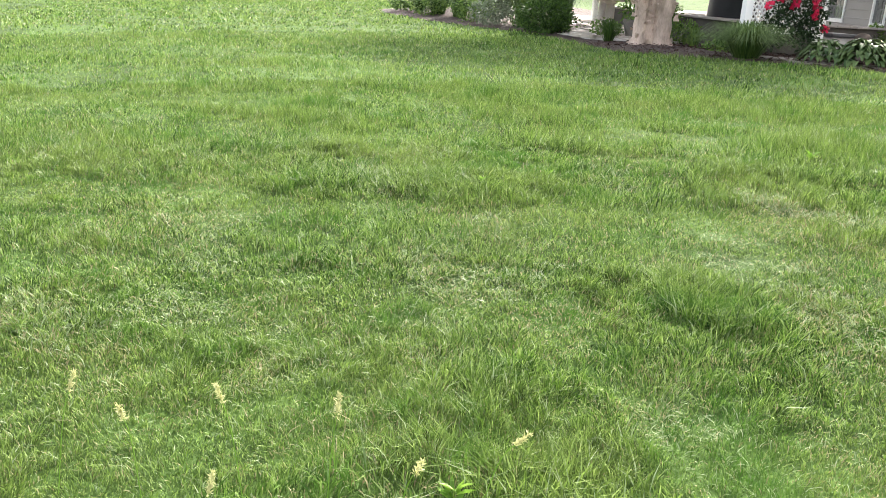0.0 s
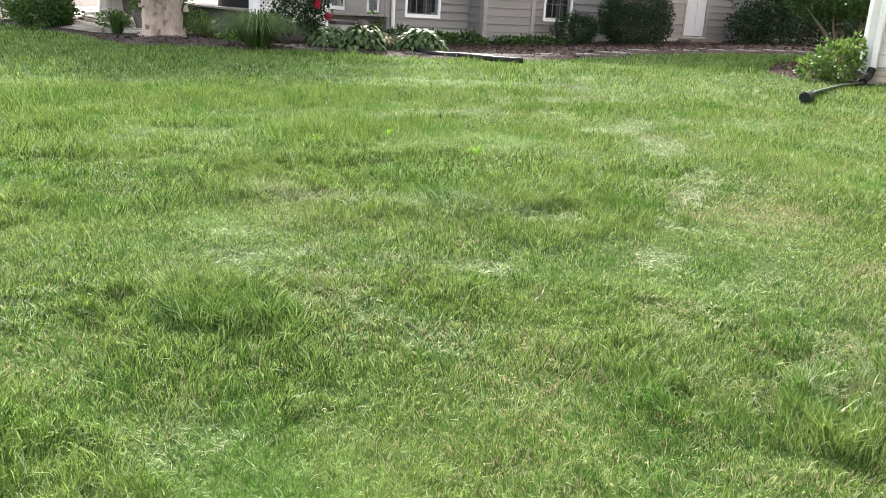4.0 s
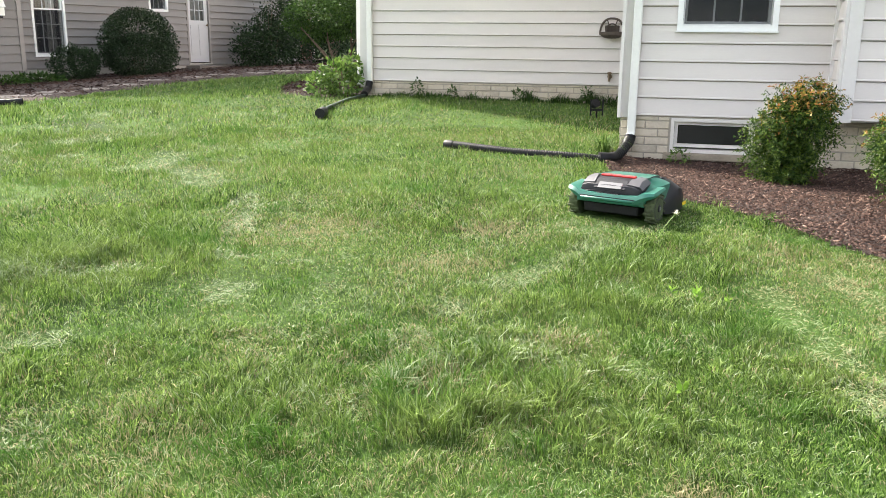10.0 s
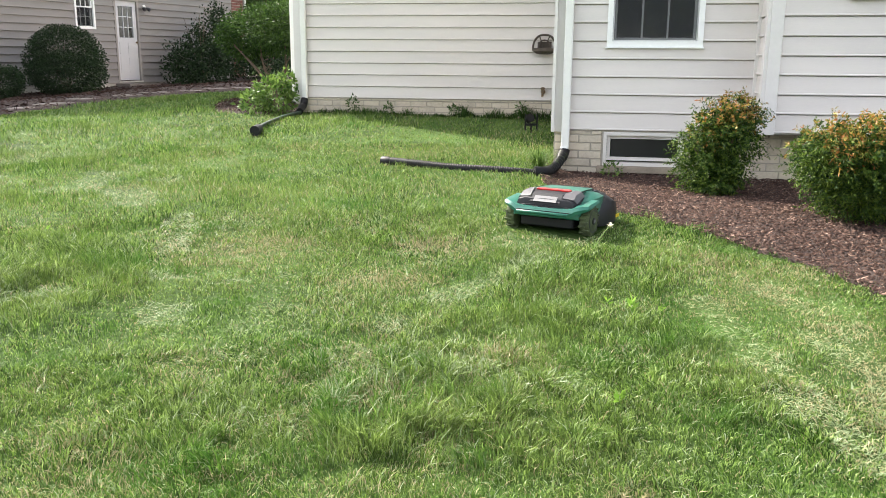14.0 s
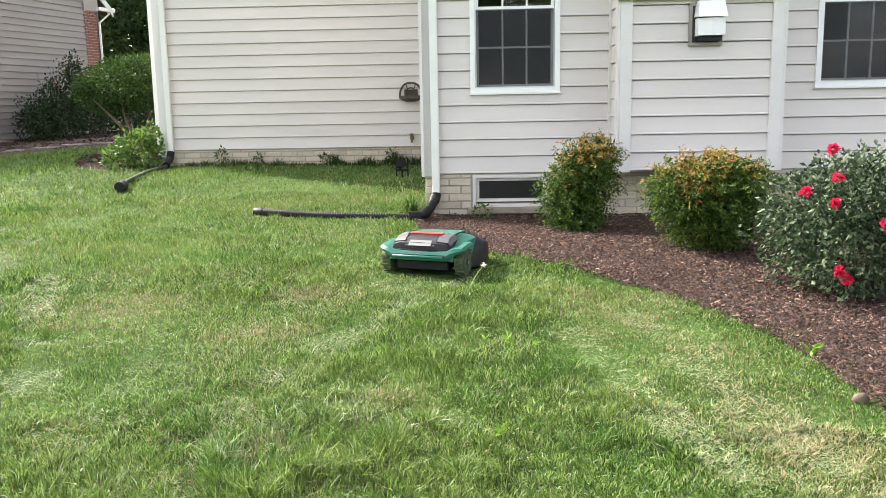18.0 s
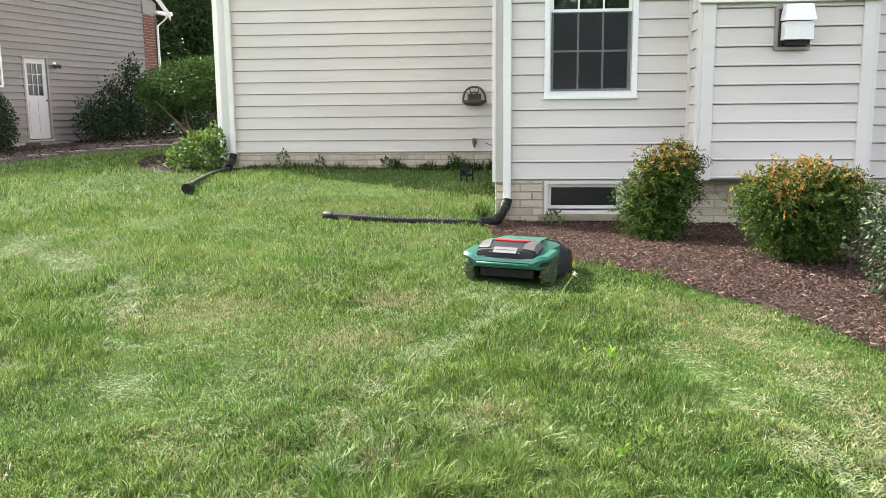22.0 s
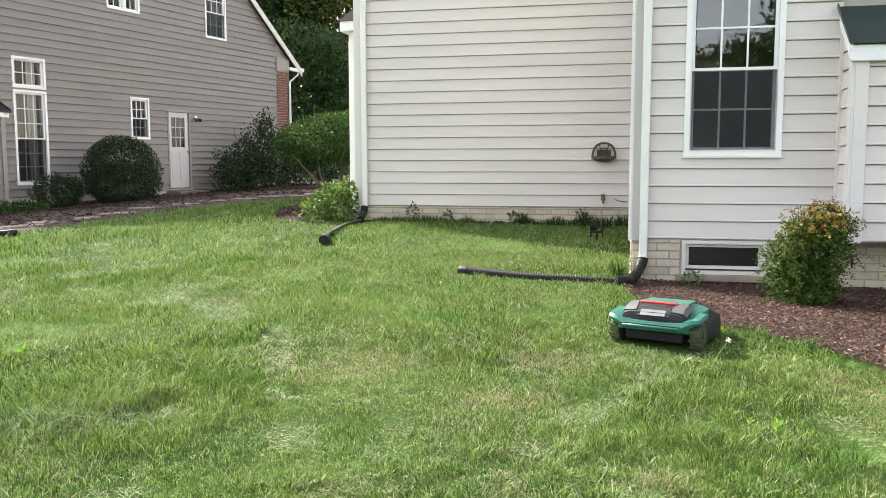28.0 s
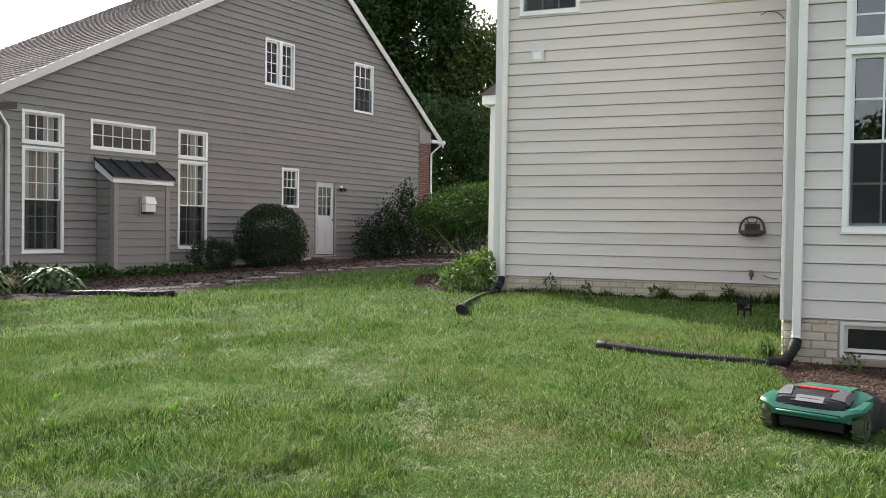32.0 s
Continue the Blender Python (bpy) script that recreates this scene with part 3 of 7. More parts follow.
A1, A2, AR = Face((0, 0), (1, 0), (0, -1)), Face((0, 3.82), (1, 0), (0, -1)), Face((-0.5, 0), (0, -1), (-1, 0))
TOP_A = 6.3


def tall(z0, mid, z1, z2, z3, cols, rows):
    return [(z0 + 0.055, mid + 0.017, cols, rows, 0.045), (mid - 0.017, z1 - 0.055, cols, rows, 0.01)]


# front wall with the double-hung windows
win_a = [(-0.012, 0.908, 1.178, 2.90), (-0.012, 0.908, 2.93, 3.52), (3.49, 4.40, 1.178, 2.90), (3.50, 4.40, 2.93, 3.52)]
base_win = (0.0, 0.81, -0.005, 0.335)
inner = lambda h, c=0.05: (h[0] + c, h[1] - c, h[2] + c, h[3] - c)
wall_front = backing("wall_front", A1, -0.5, 9.0, -0.6, TOP_A, [inner(h) for h in win_a] + [inner(base_win, 0.03)], M_MORTAR, "cream lapped siding wall above a painted brick foundation")
siding(wall_front, A1, -0.43, 1.42, 0.345, TOP_A, win_a, CA, M_SIDE_A)
siding(wall_front, A1, 3.02, 9.0, 0.345, TOP_A, win_a, CA, M_SIDE_A)
siding(wall_front, A1, 1.42, 3.02, 0.345 + CA * 14, TOP_A, [], CA, M_SIDE_A)
for h in (win_a[0], win_a[2]):
    window(A1, *h, tall(h[2], 2.03, h[3], 0, 0, 3, 2), "white double-hung window with grille bars in cream siding")
for h in (win_a[1], win_a[3]):
    window(A1, *h, [(h[2] + 0.055, h[3] - 0.055, 3, 2, 0.02)], "white transom window above a double-hung window", sill=False)
window(A1, *base_win, [(base_win[2] + 0.052, base_win[3] - 0.034, 1, 1, 0.02)], "beige framed basement window close to the mulch", casing=0.034, white=M_FRAME, sill=False, proud=0.018, glass=M_SCREEN)
sh = Shape().box(-0.06, -0.05, -0.075, 0.87, 0.02, -0.008, 0.006)
M_LEDGE = mat("stained_ledge", (0.26, 0.215, 0.165), 0.9, 0.25, 5, 50, 0.5)
tagged(part("window_ledge", sh, M_LEDGE), "stained concrete ledge below the basement window", "ledge", kind="structure")
sh = Shape()
A1.block(sh, -0.535, -0.42, 0.0, 0.03, 0.33, TOP_A)
AR.block(sh, -0.03, 0.09, 0.0, 0.03, 0.33, TOP_A)
tagged(part("corner_board_front", sh, M_TRIM_A), "cream corner board of the house", "trim", kind="structure")
# recessed wall
win_a2 = [(-4.33, -3.40, 4.47, 5.75), (-1.51, -0.60, 4.47, 5.75)]
wall_recess = backing("wall_recess", A2, -4.67, -0.5, -0.6, TOP_A, [inner(h) for h in win_a2], M_MORTAR, "cream lapped siding wall above low painted brick, set back")
siding(wall_recess, A2, -4.57, -0.522, 0.454, TOP_A, win_a2, 0.1724, M_SIDE_A)
for h in win_a2:
    window(A2, *h, tall(h[2], 5.1, h[3], 0, 0, 3, 2), "white upper window in cream siding")
sh = Shape()
A2.block(sh, -4.70, -4.57, 0.0, 0.03, 0.36, TOP_A)
tagged(part("corner_board_recess", sh, M_TRIM_A), "cream corner board of the house", "trim", kind="structure")
wall_return = backing("wall_return", AR, -3.82, -0.16, -0.6, TOP_A, [], M_MORTAR, "cream siding return wall between the two fronts")
siding(wall_return, AR, -3.80, -0.09, 0.36, TOP_A, [], CA, M_SIDE_A)
AW = Face((-4.67, 3.82), (0, -1), (-1, 0))
wall_west = backing("wall_west", AW, -11.2, -0.16, -0.6, TOP_A, [], M_MORTAR, "cream siding end wall of the house")
siding(wall_west, AW, -11.2, -0.09, 0.375, TOP_A, [], CA, M_SIDE_A)
for nm, q in (("wall_back", (-4.67, 14.9, -0.6, 9.0, 15.06, TOP_A)), ("wall_east", (8.9, 0.16, -0.6, 9.06, 14.9, TOP_A))):
    tagged(part(nm, Shape().box(*q), M_TRIM_A), "plain cream wall closing the house", "wall", kind="structure")
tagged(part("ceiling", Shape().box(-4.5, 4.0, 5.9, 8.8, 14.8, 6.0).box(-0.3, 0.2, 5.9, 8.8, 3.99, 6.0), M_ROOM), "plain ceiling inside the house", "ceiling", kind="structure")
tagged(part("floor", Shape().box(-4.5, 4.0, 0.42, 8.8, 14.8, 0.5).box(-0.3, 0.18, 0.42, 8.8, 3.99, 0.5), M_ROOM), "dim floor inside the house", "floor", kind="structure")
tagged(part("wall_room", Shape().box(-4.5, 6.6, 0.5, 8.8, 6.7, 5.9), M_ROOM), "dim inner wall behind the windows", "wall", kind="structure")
roof = Shape()
roof.add([(-5.0, 3.45, 6.2), (-5.0, 15.4, 6.2), (-5.0, 9.4, 9.4), (9.4, 3.45, 6.2), (9.4, 15.4, 6.2), (9.4, 9.4, 9.4), (-5.0, 3.45, 6.05), (-5.0, 15.4, 6.05), (9.4, 3.45, 6.05), (9.4, 15.4, 6.05)],
         [(0, 3, 5, 2), (1, 2, 5, 4), (0, 2, 1, 7, 6), (3, 8, 9, 4, 5), (6, 7, 9, 8), (0, 6, 8, 3), (1, 4, 9, 7)])
roof.add([(-0.85, -0.35, 6.15), (9.4, -0.35, 6.15), (9.4, 5.5, 7.3), (-0.85, 5.5, 7.3), (-0.85, -0.35, 6.02), (9.4, -0.35, 6.02), (9.4, 5.5, 7.15), (-0.85, 5.5, 7.15)], [(0, 1, 2, 3), (4, 7, 6, 5), (0, 4, 5, 1), (1, 5, 6, 2), (2, 6, 7, 3), (3, 7, 4, 0)])
tagged(part("roof_front", roof, M_SHINGLE), "grey shingle roof of the cream house", "roof", kind="structure")
# fireplace bump-out
BF, BL, BR = Face((0, -0.45), (1, 0), (0, -1)), Face((1.44, 0), (0, -1), (-1, 0)), Face((3.0, 0), (0, 1), (1, 0))
bump = thing("fireplace_bump", (1.44, -0.45, 0.38), "cream siding fireplace bump-out with a dark metal shed roof", "bump-out", kind="structure")
sh = Shape().box(1.46, -0.43, 0.38, 2.98, -0.002, 2.12)
part("core", sh, M_TRIM_A, bump)
siding(bump, BF, 1.555, 2.885, 0.385, 2.04, [], CA, M_SIDE_A)
siding(bump, BL, 0.02, 0.36, 0.385, 2.3, [], CA, M_SIDE_A, None)
siding(bump, BR, -0.36, -0.02, 0.385, 2.3, [], CA, M_SIDE_A)
for a in (1.44, 2.885):
    sh = Shape().box(a, -0.488, 0.375, a + 0.115, -0.43, 2.045, 0.004)
    part("corner_board", sh, M_TRIM_A, bump)
sh = Shape().box(1.410, -0.480, 0.375, 1.438, -0.36, 2.045).box(3.002, -0.48, 0.375, 3.03, -0.36, 2.045).box(1.40, -0.062, 0.350, 1.46, -0.002, 2.4)
part("corner_trim", sh, M_TRIM_A, bump)
sh = Shape().box(1.39, -0.53, 2.02, 3.05, -0.489, 2.165, 0.005)
part("fascia", sh, M_WHITE, bump)
sh = Shape()
for a in (1.385, 3.02):
    sh.hexa([(a, -0.485, 2.05), (a + 0.035, -0.485, 2.05), (a + 0.035, -0.024, 2.42), (a, -0.024, 2.42), (a, -0.485, 2.165), (a + 0.035, -0.485, 2.165), (a + 0.035, -0.024, 2.56), (a, -0.024, 2.56)])
part("rake_board", sh, M_WHITE, bump)
sh = Shape()
sh.hexa([(1.36, -0.56, 2.17), (3.08, -0.56, 2.17), (3.08, -0.024, 2.57), (1.36, -0.024, 2.57), (1.36, -0.56, 2.185), (3.08, -0.56, 2.185), (3.08, -0.024, 2.585), (1.36, -0.024, 2.585)])
metal = part("metal_roof", sh, M_METAL, bump, "dark green standing-seam metal roof")
for k in range(5):
    a = 1.36 + 0.43 * k - (0.012 if k == 4 else 0)
    sh = Shape().hexa([(a, -0.558, 2.185), (a + 0.012, -0.558, 2.185), (a + 0.012, -0.026, 2.585), (a, -0.026, 2.585), (a, -0.558, 2.215), (a + 0.012, -0.558, 2.215), (a + 0.012, -0.026, 2.615), (a, -0.026, 2.615)])
    part("seam", sh, M_METAL, metal)


def fireplace_vent(fc, s0, s1, z0, z1, body, label):
    """A square plate with a hooded box on it."""
    w, h = s1 - s0, z1 - z0
    v = thing("fireplace_vent", fc.at((s0 + s1) / 2, 0.02, z0), label, "vent", "fireplace vents")
    sh = Shape()
    for a, b, c, d in ((s0, s1, z1 - 0.03, z1), (s0, s1, z0, z0 + 0.03), (s0, s0 + 0.03, z0 + 0.03, z1 - 0.03), (s1 - 0.03, s1, z0 + 0.03, z1 - 0.03)):
        fc.block(sh, a, b, 0.0, 0.045, c, d)
    part("plate_frame", sh, M_TRIM_B, v)
    sh = Shape()
    fc.block(sh, s0 + 0.03, s1 - 0.03, 0.0, 0.025, z0 + 0.03, z1 - 0.03)
    part("plate", sh, M_GREY, v)
    sh, p = Shape(), fc.at
    a, b = s0 + 0.18 * w, s1 - 0.02 * w
    rings = [[p(a, 0.03, z), p(b, 0.03, z), p(b, 0.16, z), p((a + b) / 2, 0.185, z), p(a, 0.16, z)] for z in (z0 + 0.22 * h, z0 + 0.62 * h)]
    sh.loft(rings)
    part("drum", sh, body, v)
    sh = Shape()
    sh.hexa([p(a - 0.01, 0.20, z0 + 0.64 * h), p(b + 0.01, 0.20, z0 + 0.64 * h), p(b + 0.01, 0.03, z0 + 0.66 * h), p(a - 0.01, 0.03, z0 + 0.66 * h),
             p(a + 0.01, 0.15, z1 + 0.005), p(b - 0.01, 0.15, z1 + 0.005), p(b - 0.01, 0.03, z1 + 0.02), p(a + 0.01, 0.03, z1 + 0.02)])
    part("hood", sh, body, v)
    sh = Shape()
    fc.block(sh, a + 0.02, b - 0.02, 0.03, 0.12, z0 + 0.10 * h, z0 + 0.215 * h)
    part("outlet", sh, M_DARK, v)
    return v


fireplace_vent(BF, 2.09, 2.41, 1.585, 1.985, M_WHITE, "white hooded fireplace vent on cream siding")
# small bay on the west end
bay = thing("west_bay", (-5.1, 4.4, 0.3), "white-trimmed bay window with a small shingled roof", "bay window", kind="structure")
part("body", Shape().box(-4.95, 4.42, 0.36, -4.70, 6.3, 3.2, 0.01), M_TRIM_A, bay)
for a, b, c, d in ((0.36, 0.48, 4.40, 4.52), (3.05, 3.2, 4.40, 4.52)):
    part("trim_board", Shape().box(-4.98, c, a, -4.70, d, b), M_WHITE, bay)
for q in ((-4.985, 4.395, 0.48, -4.88, 4.46, 3.05), (-4.80, 4.395, 0.48, -4.705, 4.46, 3.05)):
    part("trim_post", Shape().box(*q), M_WHITE, bay)
for z0, z1 in ((0.7, 1.7), (1.78, 2.9)):
    part("pane", Shape().box(-4.87, 4.40, z0, -4.81, 4.415, z1), M_SCREEN, bay)
part("cornice", Shape().box(-5.09, 4.28, 3.2, -4.70, 6.4, 3.36, 0.01), M_WHITE, bay)
sh = Shape().add([(-5.12, 4.25, 3.36), (-4.705, 4.25, 3.36), (-4.705, 6.45, 3.36), (-5.12, 6.45, 3.36), (-4.705, 4.5, 3.72), (-4.705, 6.2, 3.72)], [(0, 1, 4), (0, 4, 5, 3), (3, 5, 2), (0, 3, 2, 1), (1, 2, 5, 4)])
part("roof", sh, M_SHINGLE, bay)

# neighbouring house
B = Face((B_OUT[0] * B_DIST, B_OUT[1] * B_DIST), B_ALONG, B_OUT)
S0, S1, APEX = -0.15, 14.25, 8.73
rake = lambda s: 3.80 + 0.5575 * s if s < APEX else 8.667 - 0.778 * (s - APEX)
win_b = [(0.33, 1.22, 0.585, 2.72), (0.33, 1.22, 2.76, 3.44), (1.82, 3.44, 2.77, 3.42), (4.07, 4.93, 0.645, 2.72), (4.07, 4.93, 2.76, 3.44),
         (7.42, 8.06, 1.72, 2.78), (6.78, 7.85, 4.88, 6.11), (10.30, 11.19, 4.62, 6.08)]
door_b = (8.70, 9.58, 0.42, 2.54)
wall_side = backing("wall_side", B, S0, S1, -0.6, 3.7, [inner(h) for h in win_b if h[3] < 3.7] + [(door_b[0] + 0.05, door_b[1] - 0.05, door_b[2], door_b[3] - 0.05)], M_TRIM_B,
                    "taupe lapped siding gable wall of the neighbouring house")
upper = Shape()
limits = lambda z: ((z - 3.80) / 0.5575 if z > 3.75 else S0, APEX + (8.667 - z) / 0.778 if z > 4.4 else S1)
z = 3.7
while z < 8.6:
    (l0, r0), (l1, r1) = limits(z), limits(min(z + 0.12, 8.6))
    for a, b, c, d in bands(S0, S1, z, min(z + 0.12, 8.6), [inner(h) for h in win_b[6:]]):
        a0, b0, a1, b1 = max(a, l0 + 0.02), min(b, r0 - 0.02), max(a, l1 + 0.02), min(b, r1 - 0.02)
        if b0 > a0:
            if b1 < a1:
                a1 = b1 = (a1 + b1) / 2
            p = B.at
            upper.hexa([p(a0, 0, c), p(b0, 0, c), p(b0, -0.16, c), p(a0, -0.16, c), p(a1, 0, d), p(b1, 0, d), p(b1, -0.16, d), p(a1, -0.16, d)])
    z += 0.12
tagged(part("wall_gable", upper, M_TRIM_B, at=B.at(0, 0, 3.7)), "upper gable wall of the neighbouring house", "wall", kind="structure")
siding(wall_side, B, S0 + 0.1, 13.55, 0.36, 8.6, win_b + [door_b, (1.96, 3.40, 0.0, 2.2)], CA, M_SIDE_B, limits, 0.040, 0.017)
part("foundation", B.block(Shape(), S0, S1, 0.0, 0.012, -0.5, 0.35), M_CONCRETE, wall_side)
sh = B.block(Shape(), S0 - 0.03, S0 + 0.1, 0.0, 0.03, 0.30, 3.7)
part("corner_board", sh, M_TRIM_B, wall_side)
sh = B.block(Shape(), 13.55, 14.10, 0.0, 0.035, -0.3, 4.02)
pier = part("brick_pier", sh, M_MORTAR, wall_side, "red brick corner pier")
part("pier_capital", B.block(Shape(), 13.52, 14.16, 0.0, 0.075, 4.02, 4.40), M_TRIM_B, wall_side)
for i in (0, 3):
    h, hi = win_b[i], win_b[i + 1]
    cur = [(h[0] + 0.06, h[0] + 0.30, h[2], hi[3], M_CURTAIN), (h[1] - 0.30, h[1] - 0.06, h[2], hi[3], M_CURTAIN), (h[0] + 0.3, h[1] - 0.3, 1.62 if i else 1.5, h[3], M_BLIND)]
    window(B, *h, tall(h[2], 1.66, h[3], 0, 0, 3, 3), "tall white double-hung window with curtains in taupe siding", curtain=cur)
    tr = win_b[1] if i == 0 else win_b[4]
    window(B, *tr, [(tr[2] + 0.055, tr[3] - 0.055, 3, 2, 0.02)], "white transom above a tall window", sill=False)
window(B, *win_b[2], [(win_b[2][2] + 0.055, win_b[2][3] - 0.055, 6, 2, 0.02)], "wide white transom window above the bump-out", sill=False)
window(B, *win_b[5], tall(1.72, 2.25, 2.78, 0, 0, 3, 2), "small white double-hung window beside the door", sill=False)
h = win_b[6]
m = (h[0] + h[1]) / 2
window(B, h[0], m + 0.02, h[2], h[3], [(h[2] + 0.055, h[3] - 0.055, 2, 4, 0.02)], "narrow white casement, one of a pair, high in the gable", sill=False)
window(B, m + 0.022, h[1], h[2], h[3], [(h[2] + 0.055, h[3] - 0.055, 2, 4, 0.02)], "narrow white casement, one of a pair, high in the gable", sill=False)
window(B, *win_b[7], tall(4.62, 5.35, 6.08, 0, 0, 3, 2), "white double-hung window high in the gable", sill=False)
# door, bump-out, roof and the other walls of the neighbouring house
door = thing("door_1", B.at(door_b[0], 0, door_b[2]), "pale grey back door with nine panes in its upper half", "door", kind="structure")
sh = Shape()
for q in ((door_b[0], door_b[1], door_b[3] - 0.06, door_b[3]), (door_b[0], door_b[0] + 0.06, door_b[2], door_b[3] - 0.06), (door_b[1] - 0.06, door_b[1], door_b[2], door_b[3] - 0.06)):
    B.block(sh, q[0], q[1], -0.1, 0.03, q[2], q[3])
part("door_frame", sh, M_TRIM_B, door)
da, db, dz = door_b[0] + 0.065, door_b[1] - 0.065, door_b[2]
sh = Shape()
for q in bands(da, db, dz + 0.02, door_b[3] - 0.065, [(da + 0.12, db - 0.12, dz + 1.12, dz + 1.92)]):
    B.block(sh, q[0], q[1], -0.06, -0.02, q[2], q[3])
M_DOOR = mat("pale_grey_paint", (0.52, 0.52, 0.53), 0.45, 0.05, 2, 40, 0.04)
leaf = part("door_leaf", sh, M_DOOR, door)
for a, b in ((da + 0.1, (da + db) / 2 - 0.03), ((da + db) / 2 + 0.03, db - 0.1)):
    for c, d in ((dz + 0.2, dz + 0.62), (dz + 0.7, dz + 1.0)):
        part("raised_panel", B.block(Shape(), a, b, -0.02, -0.012, c, d), M_DOOR, leaf)
sh = Shape()
for k in range(1, 3):
    m = da + 0.12 + (db - da - 0.24) * k / 3
    B.block(sh, m - 0.01, m + 0.01, -0.05, -0.024, dz + 1.12, dz + 1.92)
    m = dz + 1.12 + 0.8 * k / 3
    B.block(sh, da + 0.12, db - 0.12, -0.0495, -0.0245, m - 0.01, m + 0.01)
part("glazing_bar", sh, M_DOOR, leaf)
part("pane", Shape().add([B.at(da + 0.12, -0.04, dz + 1.12), B.at(db - 0.12, -0.04, dz + 1.12), B.at(db - 0.12, -0.04, dz + 1.92), B.at(da + 0.12, -0.04, dz + 1.92)], [(0, 1, 2, 3)]), M_GLASS, leaf).visible_shadow = False
part("door_knob", Shape().lathe(B.at(db - 0.06, -0.02, dz + 1.0), [(0.012, 0), (0.012, 0.03), (0.028, 0.04), (0.028, 0.06), (0.01, 0.075)], 12, (*B_OUT, 0)), M_BRASS, leaf, "dull brass knob", 40)
part("threshold", B.block(Shape(), door_b[0], door_b[1], -0.1, 0.05, dz - 0.04, dz), M_CONCRETE, door)
step = thing("door_step", B.at(9.1, 0.3, 0.15), "low grey stone step below the back door", "step", kind="structure")
part("step_block", B.block(Shape(), door_b[0] - 0.1, door_b[1] + 0.2, 0.012, 0.5, 0.0, 0.36), M_STONE, step)


def wall_lamp(s, z):
    l = thing("wall_lamp", B.at(s, 0.02, z), "small white double spotlight on taupe siding", "lamp")
    p = B.at(s, 0.03, z)
    part("base_plate", Shape().lathe(p, [(0.055, 0), (0.055, 0.02), (0.03, 0.03)], 14, (*B_OUT, 0)), M_WHITE, l, smooth=40)
    for k in (-1, 1):
        e = B.at(s + 0.05 * k, 0.05, z - 0.03)
        part("lamp_head", Shape().lathe(e, [(0.02, 0), (0.045, 0.06), (0.05, 0.13), (0.042, 0.135)], 12, (B_OUT[0] + 0.4 * k * B_ALONG[0], B_OUT[1] + 0.4 * k * B_ALONG[1], -0.5)), M_GREY, l, smooth=40)
    return l


wall_lamp(9.78, 2.36)
sh = Shape()
BX0, BX1, BXD = 1.98, 3.38, 0.60
BB = Face((B.o[0] + B_OUT[0] * BXD, B.o[1] + B_OUT[1] * BXD), B_ALONG, B_OUT)
e = B.at(BX0, 0, 0)
BS = Face((e[0], e[1]), B_OUT, (-B_ALONG[0], -B_ALONG[1]))
e = B.at(BX1, 0, 0)
BN = Face((e[0], e[1]), B_OUT, B_ALONG)
bump_b = thing("fireplace_bump", B.at(BX0, BXD, 0.16), "taupe siding fireplace bump-out with a black metal shed roof", "bump-out", kind="structure")
part("core", B.block(Shape(), BX0 + 0.02, BX1 - 0.02, 0.0, BXD - 0.02, 0.16, 2.1), M_TRIM_B, bump_b)
siding(bump_b, BB, BX0 + 0.1, BX1 - 0.1, 0.17, 2.06, [], CA, M_SIDE_B)
siding(bump_b, BS, 0.05, BXD - 0.1, 0.17, 2.3, [], CA, M_SIDE_B)
siding(bump_b, BN, 0.05, BXD - 0.1, 0.17, 2.3, [], CA, M_SIDE_B)
for a in (BX0, BX1 - 0.1):
    part("corner_board", BB.block(Shape(), a, a + 0.1, -0.1, 0.038, 0.15, 2.06), M_TRIM_B, bump_b)
part("fascia", B.block(Shape(), BX0 - 0.06, BX1 + 0.06, BXD + 0.04, BXD + 0.085, 2.06, 2.18), M_WHITE, bump_b)
sh, p = Shape(), B.at
for a in (BX0 - 0.06, BX1 + 0.025):
    sh.hexa([p(a, 0.04, 2.38), p(a + 0.035, 0.04, 2.38), p(a + 0.035, BXD + 0.04, 2.06), p(a, BXD + 0.04, 2.06), p(a, 0.04, 2.56), p(a + 0.035, 0.04, 2.56), p(a + 0.035, BXD + 0.04, 2.18), p(a, BXD + 0.04, 2.18)])
part("rake_board", sh, M_WHITE, bump_b)
sh = Shape().hexa([p(BX0 - 0.09, 0.03, 2.57), p(BX1 + 0.09, 0.03, 2.57), p(BX1 + 0.09, BXD + 0.13, 2.16), p(BX0 - 0.09, BXD + 0.13, 2.16), p(BX0 - 0.09, 0.03, 2.59), p(BX1 + 0.09, 0.03, 2.59), p(BX1 + 0.09, BXD + 0.13, 2.185), p(BX0 - 0.09, BXD + 0.13, 2.185)])
M_METAL_B = mat("black_metal_roof", (0.02, 0.023, 0.026), 0.4, 0.15, 2, 40, 0.05, metal=0.3)
metal = part("metal_roof", sh, M_METAL_B, bump_b, "black standing-seam metal roof")
for k in range(5):
    a = BX0 - 0.09 + (BX1 - BX0 + 0.166) * k / 4
    sh = Shape().hexa([p(a, 0.035, 2.59), p(a + 0.014, 0.035, 2.59), p(a + 0.014, BXD + 0.125, 2.185), p(a, BXD + 0.125, 2.185), p(a, 0.035, 2.625), p(a + 0.014, 0.035, 2.625), p(a + 0.014, BXD + 0.125, 2.22), p(a, BXD + 0.125, 2.22)])
    part("seam", sh, M_METAL_B, metal)
fireplace_vent(BB, 2.60, 2.92, 1.38, 1.78, M_GUTTER, "pale hooded fireplace vent on taupe siding")

